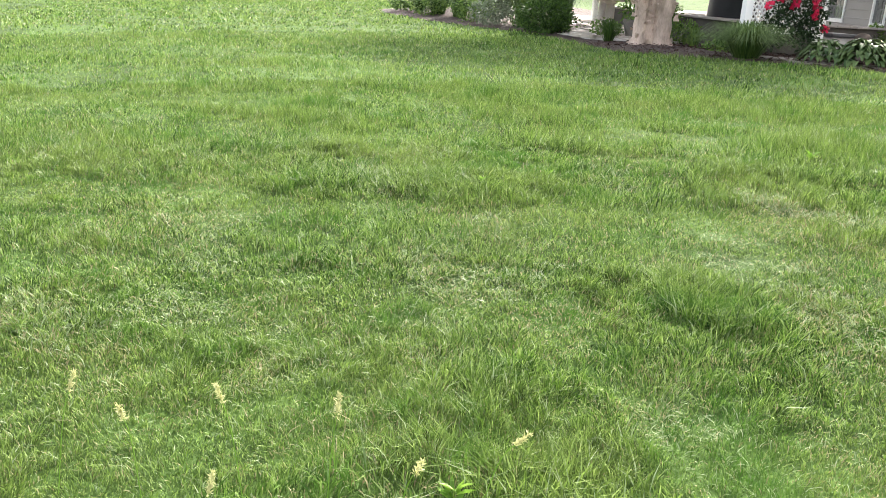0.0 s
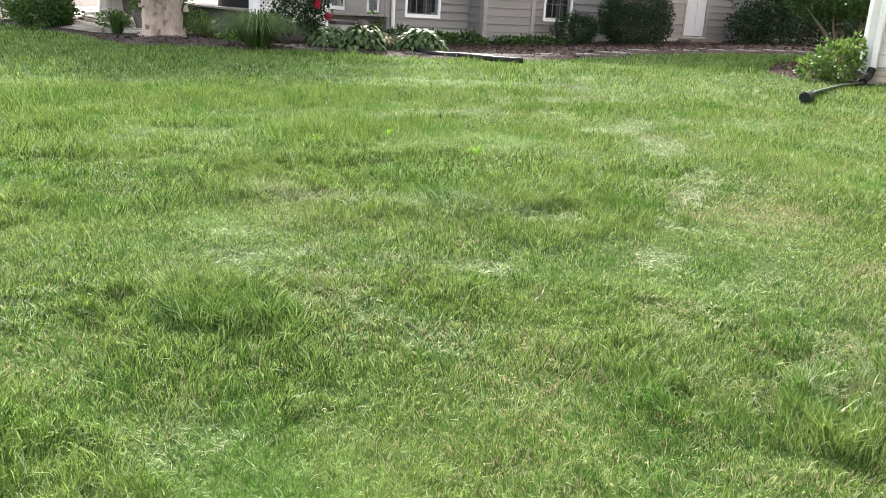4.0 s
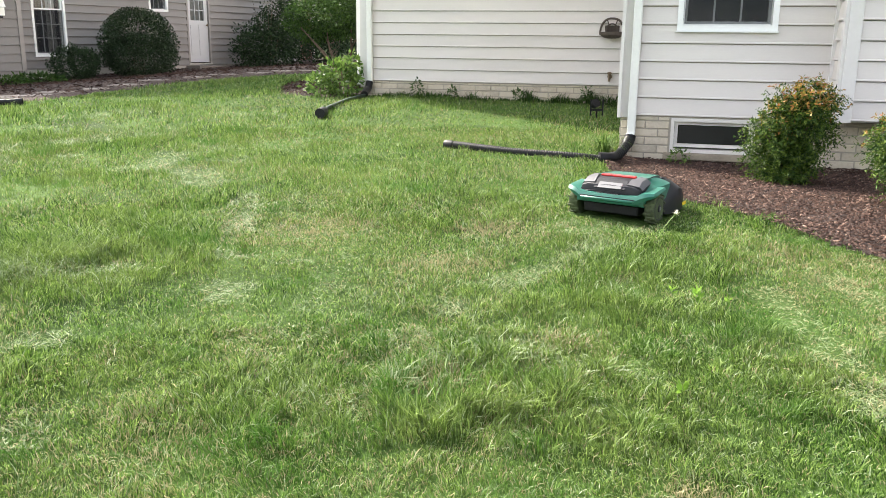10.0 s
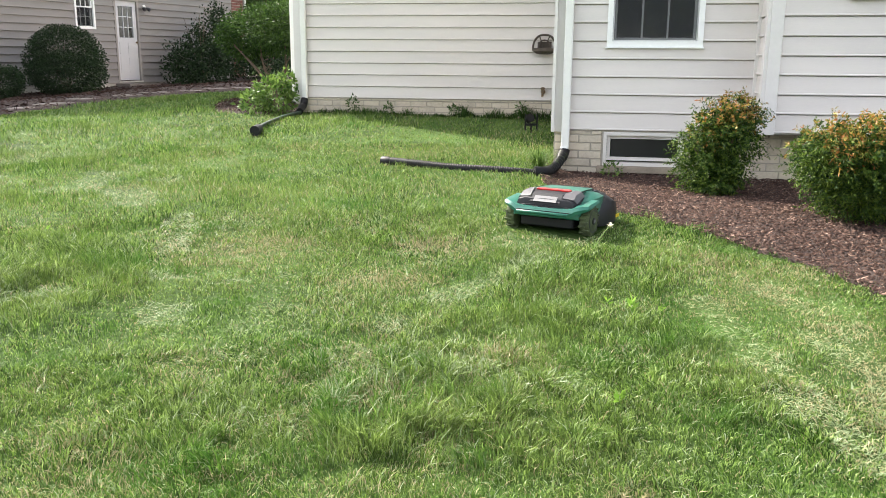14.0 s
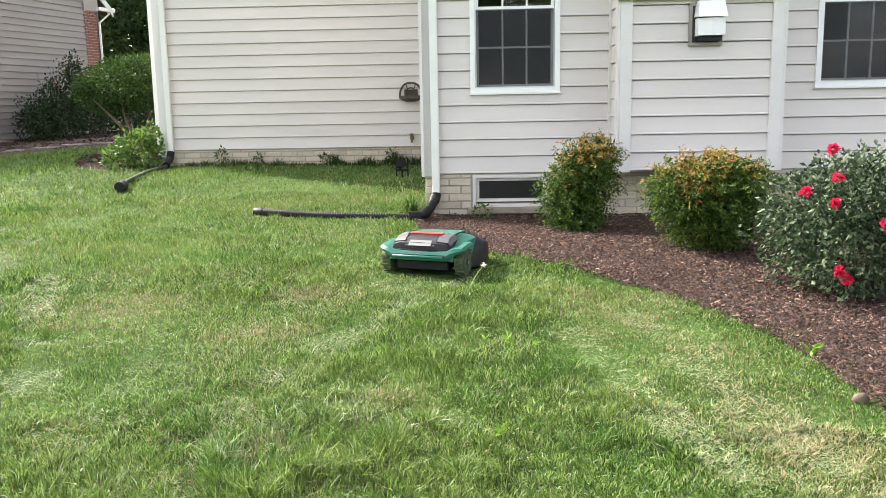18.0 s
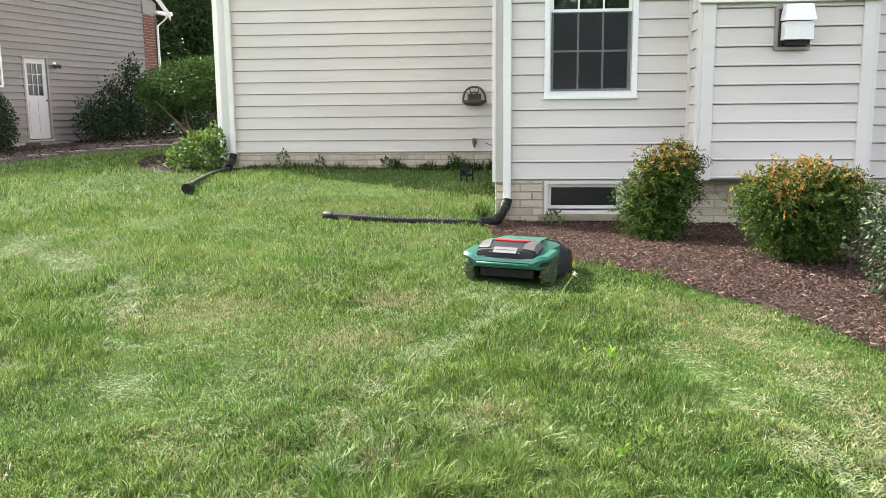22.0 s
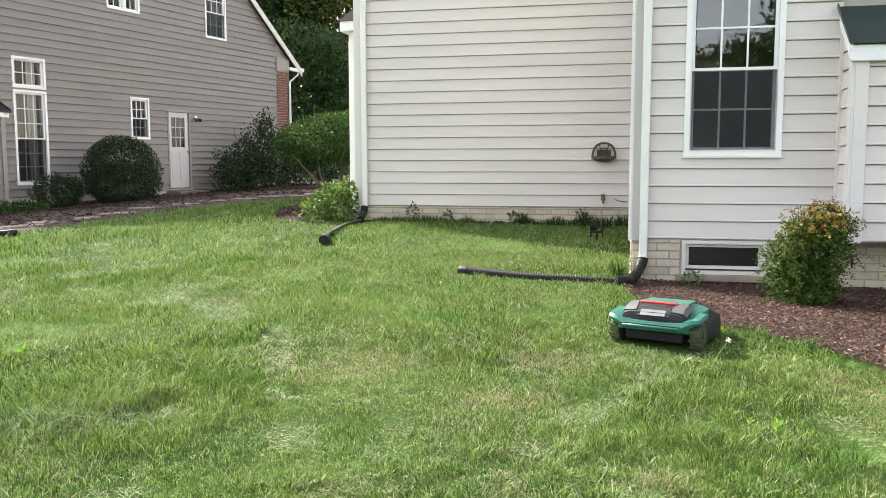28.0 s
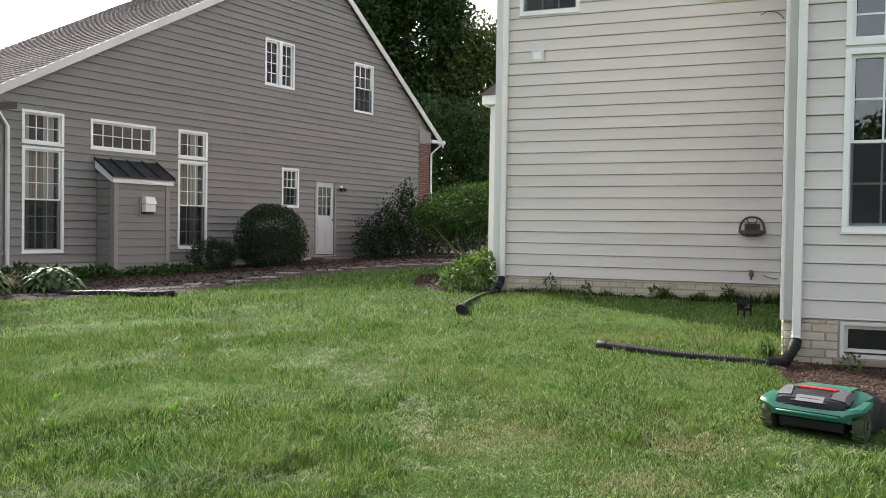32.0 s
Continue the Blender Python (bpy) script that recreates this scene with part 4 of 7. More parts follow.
# roof: two slopes with rake boards, rows of shingles on the slope that is seen
roof_b = thing("roof_side", B.at(APEX, 0, 8.7), "grey shingled gable roof with pale rake boards", "roof", kind="structure")


def slope(s_a, z_a, s_b, z_b, o0, o1, lift, thick):
    return Shape().hexa([p(s_a, o1, z_a + lift), p(s_b, o1, z_b + lift), p(s_b, o0, z_b + lift), p(s_a, o0, z_a + lift), p(s_a, o1, z_a + lift + thick), p(s_b, o1, z_b + lift + thick), p(s_b, o0, z_b + lift + thick), p(s_a, o0, z_a + lift + thick)])


SE, NE = -0.45, 14.75
part("deck", slope(SE, rake(SE), APEX, 8.667, -12.0, 0.14, 0.02, 0.10), M_TRIM_B, roof_b)
part("deck", slope(APEX, 8.667, NE, rake(NE), -12.0, 0.14, 0.02, 0.12), M_SHINGLE, roof_b)
part("rake_board", slope(SE, rake(SE), APEX, 8.667, 0.142, 0.175, -0.06, 0.19), M_FRAME, roof_b, "pale rake board")
part("rake_board", slope(APEX, 8.667, NE, rake(NE), 0.142, 0.175, -0.06, 0.20), M_FRAME, roof_b, "pale rake board")
rows = 46
for k in range(rows):
    s_a, s_b = SE + (APEX - SE) * k / rows, SE + (APEX - SE) * (k + 1.15) / rows
    z_a, z_b = 3.80 + 0.5575 * s_a, 3.80 + 0.5575 * s_b
    sh, o = Shape(), -7.5
    while o < 0.16:
        w = random.uniform(0.22, 0.42)
        lift = random.uniform(0.128, 0.131)
        sh.hexa([p(s_a, min(o + w, 0.16) - 0.006, z_a + lift), p(s_b, min(o + w, 0.16) - 0.006, z_b + 0.112), p(s_b, o, z_b + 0.112), p(s_a, o, z_a + lift),
                 p(s_a, min(o + w, 0.16) - 0.006, z_a + lift + 0.012), p(s_b, min(o + w, 0.16) - 0.006, z_b + 0.118), p(s_b, o, z_b + 0.118), p(s_a, o, z_a + lift + 0.012)])
        o += w
    part("shingle_row", sh, M_SHINGLE, roof_b)
part("eave_return", B.block(Shape(), 14.10, NE, 0.0, 0.17, 4.06, 4.16), M_GUTTER, roof_b)
part("soffit", B.block(Shape(), SE, S0, -12, 0.14, 3.40, 3.52), M_TRIM_B, roof_b)
part("gutter", Shape().tube([p(SE - 0.06, 0.17, 3.56), p(SE - 0.06, -12, 3.56)], 0.065, 8), M_GUTTER, roof_b, "pale gutter along the eave")
part("gutter", Shape().tube([p(NE + 0.05, 0.17, 4.12), p(NE + 0.05, -6, 4.12)], 0.065, 8), M_GUTTER, roof_b, "pale gutter along the eave")
e = B.at(S0, 0, 0)
BSOUTH = Face((e[0], e[1]), (-B_OUT[0], -B_OUT[1]), (-B_ALONG[0], -B_ALONG[1]))
win_s = [(0.25, 0.85, 0.60, 2.3), (2.1, 3.0, 0.62, 2.3)]
wall_south = backing("wall_south", BSOUTH, 0.16, 12.0, -0.6, 3.5, [inner(h) for h in win_s], M_TRIM_B, "taupe lapped siding wall beside the garden")
siding(wall_south, BSOUTH, 0.1, 12.0, 0.36, 3.4, win_s, CA, M_SIDE_B)
part("corner_board", BSOUTH.block(Shape(), -0.03, 0.1, 0.0, 0.03, 0.3, 3.4), M_TRIM_B, wall_south)
for h in win_s:
    window(BSOUTH, *h, tall(h[2], 1.45, h[3], 0, 0, 2, 3), "white window beside the garden", curtain=[(h[0] + 0.06, h[0] + 0.25, h[2], h[3], M_CURTAIN)])
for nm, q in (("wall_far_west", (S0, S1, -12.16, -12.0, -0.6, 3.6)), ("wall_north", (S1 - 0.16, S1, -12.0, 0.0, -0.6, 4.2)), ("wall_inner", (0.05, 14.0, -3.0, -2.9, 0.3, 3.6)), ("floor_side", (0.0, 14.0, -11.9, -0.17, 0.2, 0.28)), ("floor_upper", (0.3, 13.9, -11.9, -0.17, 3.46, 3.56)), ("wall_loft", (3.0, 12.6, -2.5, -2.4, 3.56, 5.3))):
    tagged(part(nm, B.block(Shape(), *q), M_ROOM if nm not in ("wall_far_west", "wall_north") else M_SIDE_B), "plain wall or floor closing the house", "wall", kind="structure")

sh = Shape().loft([[p(-0.1, o, 3.6), p(14.2, o, 3.6), p(14.2, o, 4.35), p(APEX, o, 8.6), p(-0.1, o, 3.7)] for o in (-12.0, -11.85)])
tagged(part("wall_far_gable", sh, M_SIDE_B), "plain far gable closing the house", "wall", kind="structure")

# ---- downspouts, pipes and fixtures on the houses ----


def downspout(path, label, w=0.082, d=0.06, turn=0.0):
    """A rectangular pipe with a rounded outline, straps round it."""
    ds = thing("downspout", path[-1], label, "downspout", "downspouts")
    prof = [(-w / 2, -d / 2 + 0.01), (-w / 2 + 0.01, -d / 2), (w / 2 - 0.01, -d / 2), (w / 2, -d / 2 + 0.01), (w / 2, d / 2 - 0.01), (w / 2 - 0.01, d / 2), (-w / 2 + 0.01, d / 2), (-w / 2, d / 2 - 0.01)]
    c, s = math.cos(turn), math.sin(turn)
    part("pipe", Shape().loft([[(x + a * c - b * s, y + a * s + b * c, z) for a, b in prof] for x, y, z in path]), M_GUTTER, ds)
    for z in (2.9, 4.9):
        if path[0][2] > z:
            x, y = path[0][:2]
            part("strap", Shape().loft([[(x + a * 1.1 * c - b * 1.12 * s, y + a * 1.1 * s + b * 1.12 * c, q) for a, b in prof] for q in (z, z + 0.03)]), M_GUTTER, ds)
    return ds


downspout([(-0.385, -0.068, 6.1), (-0.385, -0.068, 0.19), (-0.392, -0.095, 0.105)], "cream downspout on the front corner of the house")
downspout([(-4.53, 3.745, 6.1), (-4.53, 3.745, 0.46), (-4.53, 3.73, 0.38)], "cream downspout on the corner of the recessed wall")
q0, q1 = B.at(14.20, 0.06, 0), B.at(14.62, 0.10, 0)
downspout([(q1[0], q1[1], 4.06), (q1[0], q1[1], 3.98), (q0[0], q0[1], 3.70), (q0[0], q0[1], 0.30)], "pale downspout beside the red brick pier", turn=TH + math.pi / 2)
q0, q1 = B.at(0.02, 0.07, 0), B.at(-0.25, 0.12, 0)
downspout([(q1[0], q1[1], 3.5), (q1[0], q1[1], 3.4), (q0[0], q0[1], 3.05), (q0[0], q0[1], 0.32)], "white downspout on the corner of the taupe house", turn=TH + math.pi / 2)


def bent(points, step=0.02):
    """Evenly spaced points along a smooth line in space."""
    pts = [Vector(q) for q in rounded(points, 24)]
    out, carry = [pts[0]], 0.0
    for a, b in zip(pts, pts[1:]):
        d = (b - a).length
        t = step - carry
        while t <= d:
            out.append(a.lerp(b, t / d))
            t += step
        carry = (carry + d) % step
    return out


def ribbed_pipe(name, points, r, label, step=0.008, end=True):
    """Corrugated pipe: every other ring is narrower."""
    line = bent(points, step)
    pp = thing(name, line[-1], label, "drain pipe", "drain pipes")
    part("ribbed_hose", Shape().tube(line, [r * (1.0 if k % 3 else 0.86) for k in range(len(line))], 14, False), M_BLACK, pp, smooth=50)
    if end:
        t = (line[-1] - line[-4]).normalized()
        part("end_collar", Shape().tube([line[-1] - t * 0.09, line[-1] - t * 0.005, line[-1]], [r * 1.12, r * 1.12, r * 1.06], 16, False), M_BLACK, pp, smooth=40)
        part("end_opening", Shape().tube([line[-1] - t * 0.05, line[-1] - t * 0.04], r * 0.98, 16), M_DARK, pp)
    return pp


def on(x, y, h=0.0):
    return (x, y, float(gz(x, y)) + h)


pa = ribbed_pipe("drain_pipe", [on(-0.60, -0.68, 0.018), on(-0.80, -0.73, 0.010), on(-1.05, -0.73, 0.015), on(-1.45, -0.72, 0.020), on(-1.85, -0.64, 0.030), on(-2.19, -0.55, 0.032)], 0.042, "black corrugated drain pipe lying half sunk in the grass")
line = bent([on(-1.90, -0.625, 0.030), on(-2.0, -0.60, 0.031), on(-2.08, -0.58, 0.032)], 0.03)
part("sleeve", Shape().tube(line, 0.044, 14), M_BLACK, pa, "smooth black joining sleeve", 40)
line = bent([(-0.388, -0.082, 0.150), (-0.400, -0.13, 0.095), (-0.465, -0.36, 0.00), on(-0.525, -0.58, 0.055)], 0.016)
part("adaptor", Shape().tube(line, [0.056 if k < 8 else 0.050 * (1.0 if k % 3 else 0.88) for k in range(len(line))], 14), M_BLACK, pa, "black adaptor on the downspout", 40)
line = bent([on(-0.515, -0.55, 0.055), on(-0.56, -0.65, 0.045), on(-0.64, -0.69, 0.024)], 0.02)
part("elbow", Shape().tube(line, 0.054, 14), M_BLACK, pa, "smooth black elbow", 40)
line = bent([(-4.53, 3.72, 0.44), (-4.53, 3.66, 0.34), on(-4.52, 3.52, 0.09), on(-4.50, 3.40, 0.05)], 0.02)
pb = thing("drain_hose", on(-4.3, 1.2), "black adaptor and flattened hose leading from the downspout", "drain pipe", "drain pipes")
part("adaptor", Shape().tube(line, 0.055, 12), M_BLACK, pb, smooth=40)
line = bent([on(-4.50, 3.42, 0.04), on(-4.55, 2.9, 0.035), on(-4.50, 2.3, 0.035), on(-4.42, 1.75, 0.04), on(-4.30, 1.35, 0.05)], 0.05)
M_HOSE = mat("dark_green_hose", (0.018, 0.035, 0.022), 0.5, 0.3, 10, 60, 0.1)
part("flat_hose", Shape().tube(line, 0.03, 10, squash=0.8), M_HOSE, pb, smooth=40)
line = bent([on(-4.31, 1.38, 0.05), on(-4.25, 1.2, 0.06), on(-4.20, 0.98, 0.07)], 0.03)
part("end_socket", Shape().tube(line, [0.04, 0.05] + [0.062] * (len(line) - 2), 14), M_BLACK, pb, smooth=40)
ribbed_pipe("drain_pipe", [on(-11.6, 0.5, 0.06), on(-11.0, 0.40, 0.08), on(-10.4, 0.32, 0.10), on(-9.9, 0.36, 0.04), on(-9.4, 0.58, 0.045), on(-8.9, 0.74, 0.04), on(-8.48, 0.95, 0.045)], 0.045, "thick black corrugated pipe along the mulch bed", 0.03)


def hose_bracket():
    """Arched iron hanger on the wall, with a shallow basket."""
    h = thing("hose_hanger", (-0.90, 3.80, 1.18), "rusty arched iron hose hanger on cream siding", "hose hanger")
    arc = lambda r, h, y: [(-0.90 + r * math.copysign(abs(math.cos(a)) ** 0.8, math.cos(a)), y, 1.17 + h * math.sin(a) ** 0.85) for a in np.linspace(0.0, math.pi, 24)]
    part("outer_arch", Shape().tube(arc(0.165, 0.225, 3.755), 0.015, 8), M_RUST, h, smooth=40)
    part("inner_arch", Shape().tube(arc(0.085, 0.15, 3.735), 0.010, 8), M_RUST, h, smooth=40)
    for k in (-1, 1):
        part("strut", Shape().tube([(-0.90 + 0.05 * k, 3.735, 1.315), (-0.90 + 0.07 * k, 3.755, 1.375)], 0.008, 6), M_RUST, h)
    rings = []
    for r, z, y in ((0.17, 1.21, 3.71), (0.16, 1.165, 3.70), (0.12, 1.135, 3.72), (0.06, 1.12, 3.75)):
        rings.append([(-0.90 + r * math.cos(a), min(y - 0.10 * r / 0.17 * math.sin(a), 3.785), z) for a in np.linspace(0, 2 * math.pi, 18)[:-1]])
    part("basket", Shape().loft(rings), M_RUST, h, smooth=40)
    part("back_plate", Shape().box(-1.00, 3.775, 1.14, -0.80, 3.795, 1.30, 0.004), M_RUST, h)
    return h


hose_bracket()
tap = thing("garden_tap", (-0.90, 3.79, 0.585), "old brass garden tap on cream siding", "tap")
part("flange", Shape().lathe((-0.90, 3.79, 0.59), [(0.035, 0), (0.035, 0.012), (0.018, 0.02)], 12, (0, -1, 0)), M_BRASS, tap, smooth=40)
part("spout", Shape().tube(bent([(-0.90, 3.78, 0.59), (-0.90, 3.71, 0.59), (-0.90, 3.68, 0.55), (-0.90, 3.675, 0.51)], 0.015), 0.016, 10), M_BRASS, tap, smooth=40)
part("handle", Shape().lathe((-0.90, 3.72, 0.63), [(0.03, 0), (0.036, 0.008), (0.03, 0.016)], 12, (0, -0.5, 0.85)), M_BRASS, tap, smooth=40)
wire = thing("cable", (-0.75, 3.79, 0.54), "thin dark cable on cream siding", "cable")
part("strand", Shape().tube(bent([(-0.74, 3.782, 0.59), (-0.68, 3.775, 0.56), (-0.60, 3.78, 0.545), (-0.53, 3.785, 0.545)], 0.02), 0.006, 6), M_RUST, wire)
wire = thing("cable", (-0.75, 3.79, 4.3), "thin dark cable high on cream siding", "cable")
part("strand", Shape().tube(bent([(-0.85, 3.782, 4.20), (-0.75, 3.77, 4.24), (-0.62, 3.78, 4.21), (-0.54, 3.785, 4.12)], 0.02), 0.006, 6), M_RUST, wire)
pl = thing("wall_plate", (-4.115, 3.79, 3.74), "small square cream vent plate on siding", "vent")
part("plate_frame", Shape().box(-4.14, 3.770, 3.74, -3.93, 3.795, 3.93, 0.005), M_TRIM_A, pl)
part("plate_cover", Shape().box(-4.105, 3.76, 3.775, -3.965, 3.772, 3.895, 0.004), M_WHITE, pl)
spot = thing("garden_spotlight", on(-0.93, 2.25), "black plastic spotlight on a spike in the grass", "lamp")
g0 = on(-0.93, 2.25)
part("spike", Shape().tube([(g0[0], g0[1], g0[2] - 0.05), (g0[0], g0[1], g0[2] + 0.12)], [0.008, 0.014], 8), M_BLACK, spot)
part("housing", Shape().lathe((g0[0] - 0.05, g0[1] + 0.04, g0[2] + 0.15), [(0.02, 0), (0.045, 0.02), (0.055, 0.09), (0.058, 0.10), (0.045, 0.102)], 14, (0.4, -0.75, 0.45)), M_BLACK, spot, smooth=40)
part("bracket", Shape().box(g0[0] - 0.075, g0[1] - 0.012, g0[2] + 0.09, g0[0] + 0.075, g0[1] + 0.012, g0[2] + 0.12, 0.004), M_BLACK, spot)
for k in (-1, 1):
    part("bracket_arm", Shape().box(g0[0] + 0.075 * k - 0.01, g0[1] - 0.014, g0[2] + 0.03, g0[0] + 0.075 * k + 0.01, g0[1] + 0.014, g0[2] + 0.24, 0.004), M_BLACK, spot)

# ---- robot mower ----


def mower(at, heading, size):
    """Built along +y, then turned. 0.74 long, 0.62 wide, 0.31 high."""
    m = Matrix.Translation(at) @ Matrix.Rotation(radians(-heading), 4, "Z") @ Matrix.Diagonal((size, size, size * 0.95, 1))
    mo = thing("robot_mower", at, "green and charcoal robot lawn mower with a red bar", "robot mower")

    def put(name, sh, material, parent=mo, label="", smooth=35):
        return part(name, sh.moved(m), material, parent, label, smooth)

    def section(y, half, z0, z1, crown, shoulder):
        """A rounded cross-section of the shell, closed below."""
        pts = [(-half, z0), (-half * 1.0, z0 + (z1 - z0) * 0.45), (-half * 0.97, z0 + (z1 - z0) * 0.72), (-half * shoulder, z1 - 0.012), (-half * shoulder * 0.8, z1), (0, z1 + crown)]
        return [(x, y, z) for x, z in pts] + [(-x, y, z) for x, z in pts[-2::-1]]

    # green shell over the rear wheels, charcoal nose in front
    put("shell", Shape().loft([section(-0.34, 0.215, 0.135, 0.175, 0.0, 0.95), section(-0.325, 0.245, 0.12, 0.195, 0.004, 0.93), section(-0.27, 0.258, 0.125, 0.240, 0.006, 0.80),
                               section(-0.17, 0.265, 0.135, 0.280, 0.010, 0.74), section(-0.02, 0.285, 0.13, 0.292, 0.012, 0.74), section(0.10, 0.27, 0.15, 0.278, 0.010, 0.76), section(0.16, 0.25, 0.18, 0.262, 0.006, 0.78)]), M_GREEN)
    put("nose", Shape().loft([section(-0.06, 0.292, 0.035, 0.16, 0.0, 0.93), section(0.02, 0.312, 0.03, 0.205, 0.0, 0.90), section(0.10, 0.318, 0.03, 0.255, 0.006, 0.80), section(0.18, 0.316, 0.03, 0.266, 0.006, 0.74),
                              section(0.27, 0.305, 0.03, 0.235, 0.006, 0.72), section(0.345, 0.275, 0.035, 0.17, 0.004, 0.74), section(0.385, 0.235, 0.04, 0.115, 0.0, 0.8), section(0.395, 0.215, 0.05, 0.09, 0.0, 0.85)]), M_DARK, label="charcoal front bumper cover")
    put("top_cover", Shape().loft([section(0.145, 0.195, 0.255, 0.279, 0.003, 0.9), section(0.20, 0.20, 0.25, 0.272, 0.004, 0.9), section(0.27, 0.19, 0.22, 0.248, 0.004, 0.9), section(0.315, 0.165, 0.19, 0.212, 0.002, 0.88)]), M_GREY, label="grey front cover")
    put("display", Shape().loft([[(-0.11, 0.165, 0.281), (0.11, 0.165, 0.281), (0.10, 0.24, 0.270), (-0.10, 0.24, 0.270)], [(-0.10, 0.170, 0.287), (0.10, 0.170, 0.287), (0.09, 0.235, 0.275), (-0.09, 0.235, 0.275)]]), M_BLACK, smooth=0)
    put("lid", Shape().loft([[(-0.185, -0.155, 0.286), (0.185, -0.155, 0.286), (0.17, 0.135, 0.276), (-0.17, 0.135, 0.276)], [(-0.180, -0.150, 0.3), (0.180, -0.150, 0.3), (0.165, 0.130, 0.288), (-0.165, 0.130, 0.288)]]), M_GREEN, smooth=0)
    for sgn in (-1, 1):
        put("lid_seam", Shape().tube([(0.187 * sgn, -0.155, 0.289), (0.183 * sgn, -0.02, 0.296), (0.171 * sgn, 0.138, 0.279)], 0.003, 6), M_DARK)
    put("lid_seam", Shape().tube([(-0.17, 0.139, 0.279), (0.0, 0.141, 0.287), (0.17, 0.139, 0.279)], 0.004, 6), M_DARK)
    # rear panel with label plate, red bar
    rear = put("rear_panel", Shape().loft([section(-0.345, 0.19, 0.185, 0.225, 0.0, 0.95), section(-0.335, 0.215, 0.18, 0.255, 0.003, 0.93), section(-0.27, 0.225, 0.18, 0.291, 0.004, 0.86), section(-0.165, 0.222, 0.20, 0.300, 0.004, 0.85)]), M_DARK, label="charcoal moulded rear panel")
    put("rear_band", Shape().loft([section(-0.352, 0.185, 0.175, 0.212, 0.0, 0.95), section(-0.338, 0.222, 0.17, 0.216, 0.0, 0.95), section(-0.25, 0.232, 0.17, 0.220, 0.0, 0.95), section(-0.18, 0.230, 0.18, 0.215, 0.0, 0.95)]), M_DARK, rear)
    put("recess", Shape().hexa([(-0.115, -0.347, 0.232), (0.115, -0.347, 0.232), (0.12, -0.285, 0.285), (-0.12, -0.285, 0.285), (-0.11, -0.350, 0.236), (0.11, -0.350, 0.236), (0.115, -0.288, 0.291), (-0.115, -0.288, 0.291)]), M_DARK, rear, smooth=0)
    put("label_plate", Shape().hexa([(-0.085, -0.352, 0.237), (0.085, -0.352, 0.237), (0.085, -0.312, 0.272), (-0.085, -0.312, 0.272), (-0.085, -0.354, 0.239), (0.085, -0.354, 0.239), (0.085, -0.314, 0.275), (-0.085, -0.314, 0.275)]), M_SILVER, rear, "silver label plate", smooth=0)
    put("name_plate", Shape().box(-0.085, -0.362, 0.180, 0.085, -0.352, 0.206, 0.002), M_BLACK, rear, smooth=0)
    for k in range(8):
        put("raised_mark", Shape().box(-0.072 + 0.019 * k, -0.3645, 0.185, -0.060 + 0.019 * k, -0.362, 0.201), M_SILVER, rear, smooth=0)
    put("red_bar", Shape().loft([[(-0.125, -0.205, 0.300), (0.125, -0.205, 0.300), (0.125, -0.168, 0.300), (-0.125, -0.168, 0.300)], [(-0.127, -0.207, 0.309), (0.127, -0.207, 0.309), (0.127, -0.166, 0.308), (-0.127, -0.166, 0.308)], [(-0.117, -0.200, 0.315), (0.117, -0.200, 0.315), (0.117, -0.173, 0.314), (-0.117, -0.173, 0.314)]]), M_RED, label="red stop bar", smooth=0)
    # mint bumper whose ends arch up over the wheels
    prof = lambda x, back, z0, z1: [(x, -back, z0), (x, -back - 0.012, z0 + 0.5 * (z1 - z0)), (x, -back + 0.004, z1), (x, -back + 0.05, z1 + 0.008), (x, -0.13, z1 + 0.020), (x, -0.13, z0 + 0.03)]
    half = [(0.325, 0.285, 0.205, 0.214), (0.312, 0.325, 0.192, 0.226), (0.275, 0.350, 0.178, 0.226), (0.235, 0.362, 0.160, 0.218), (0.205, 0.368, 0.138, 0.202), (0.10, 0.374, 0.134, 0.198)]
    put("rear_bumper", Shape().loft([prof(-x, *q) for x, *q in half] + [prof(0, 0.376, 0.134, 0.197)] + [prof(x, *q) for x, *q in half[::-1]]), M_GREEN)
    put("bumper_lip", Shape().box(-0.195, -0.392, 0.150, 0.195, -0.368, 0.172, 0.006), M_GREEN)
    put("step_groove", Shape().box(-0.20, -0.385, 0.173, 0.20, -0.372, 0.178), M_DARK, smooth=0)
    for sgn in (-1, 1):
        put("shoulder", Shape().loft([[(sgn * x, y, z) for x, y, z in ring] for ring in (
            [(0.120, -0.322, 0.272), (0.205, -0.318, 0.262), (0.224, -0.300, 0.235), (0.120, -0.318, 0.262)],
            [(0.125, -0.270, 0.301), (0.200, -0.265, 0.294), (0.229, -0.255, 0.258), (0.125, -0.265, 0.285)],
            [(0.155, -0.170, 0.312), (0.200, -0.165, 0.302), (0.227, -0.160, 0.272), (0.155, -0.168, 0.295)])]), M_SHOULDER, rear, "lighter grey shoulder")
    put("chassis", Shape().box(-0.20, -0.31, 0.045, 0.20, 0.30, 0.12, 0.01), M_BLACK)
    for sgn in (-1, 1):
        put("sticker", Shape().box(0.3165 * sgn - 0.002, 0.235, 0.060, 0.3165 * sgn + 0.002, 0.300, 0.085), M_YELLOW, smooth=0)
        # driving wheel: lugged tyre, dished rim, spokes
        cx = 0.280 * sgn
        wheel = put("wheel", Shape().lathe((cx - 0.035 * sgn, -0.215, 0.105), [(0.06, 0), (0.098, 0.004), (0.105, 0.015), (0.105, 0.055), (0.098, 0.068), (0.082, 0.070)], 28, (sgn, 0, 0)), M_TYRE)
        lug = Shape()
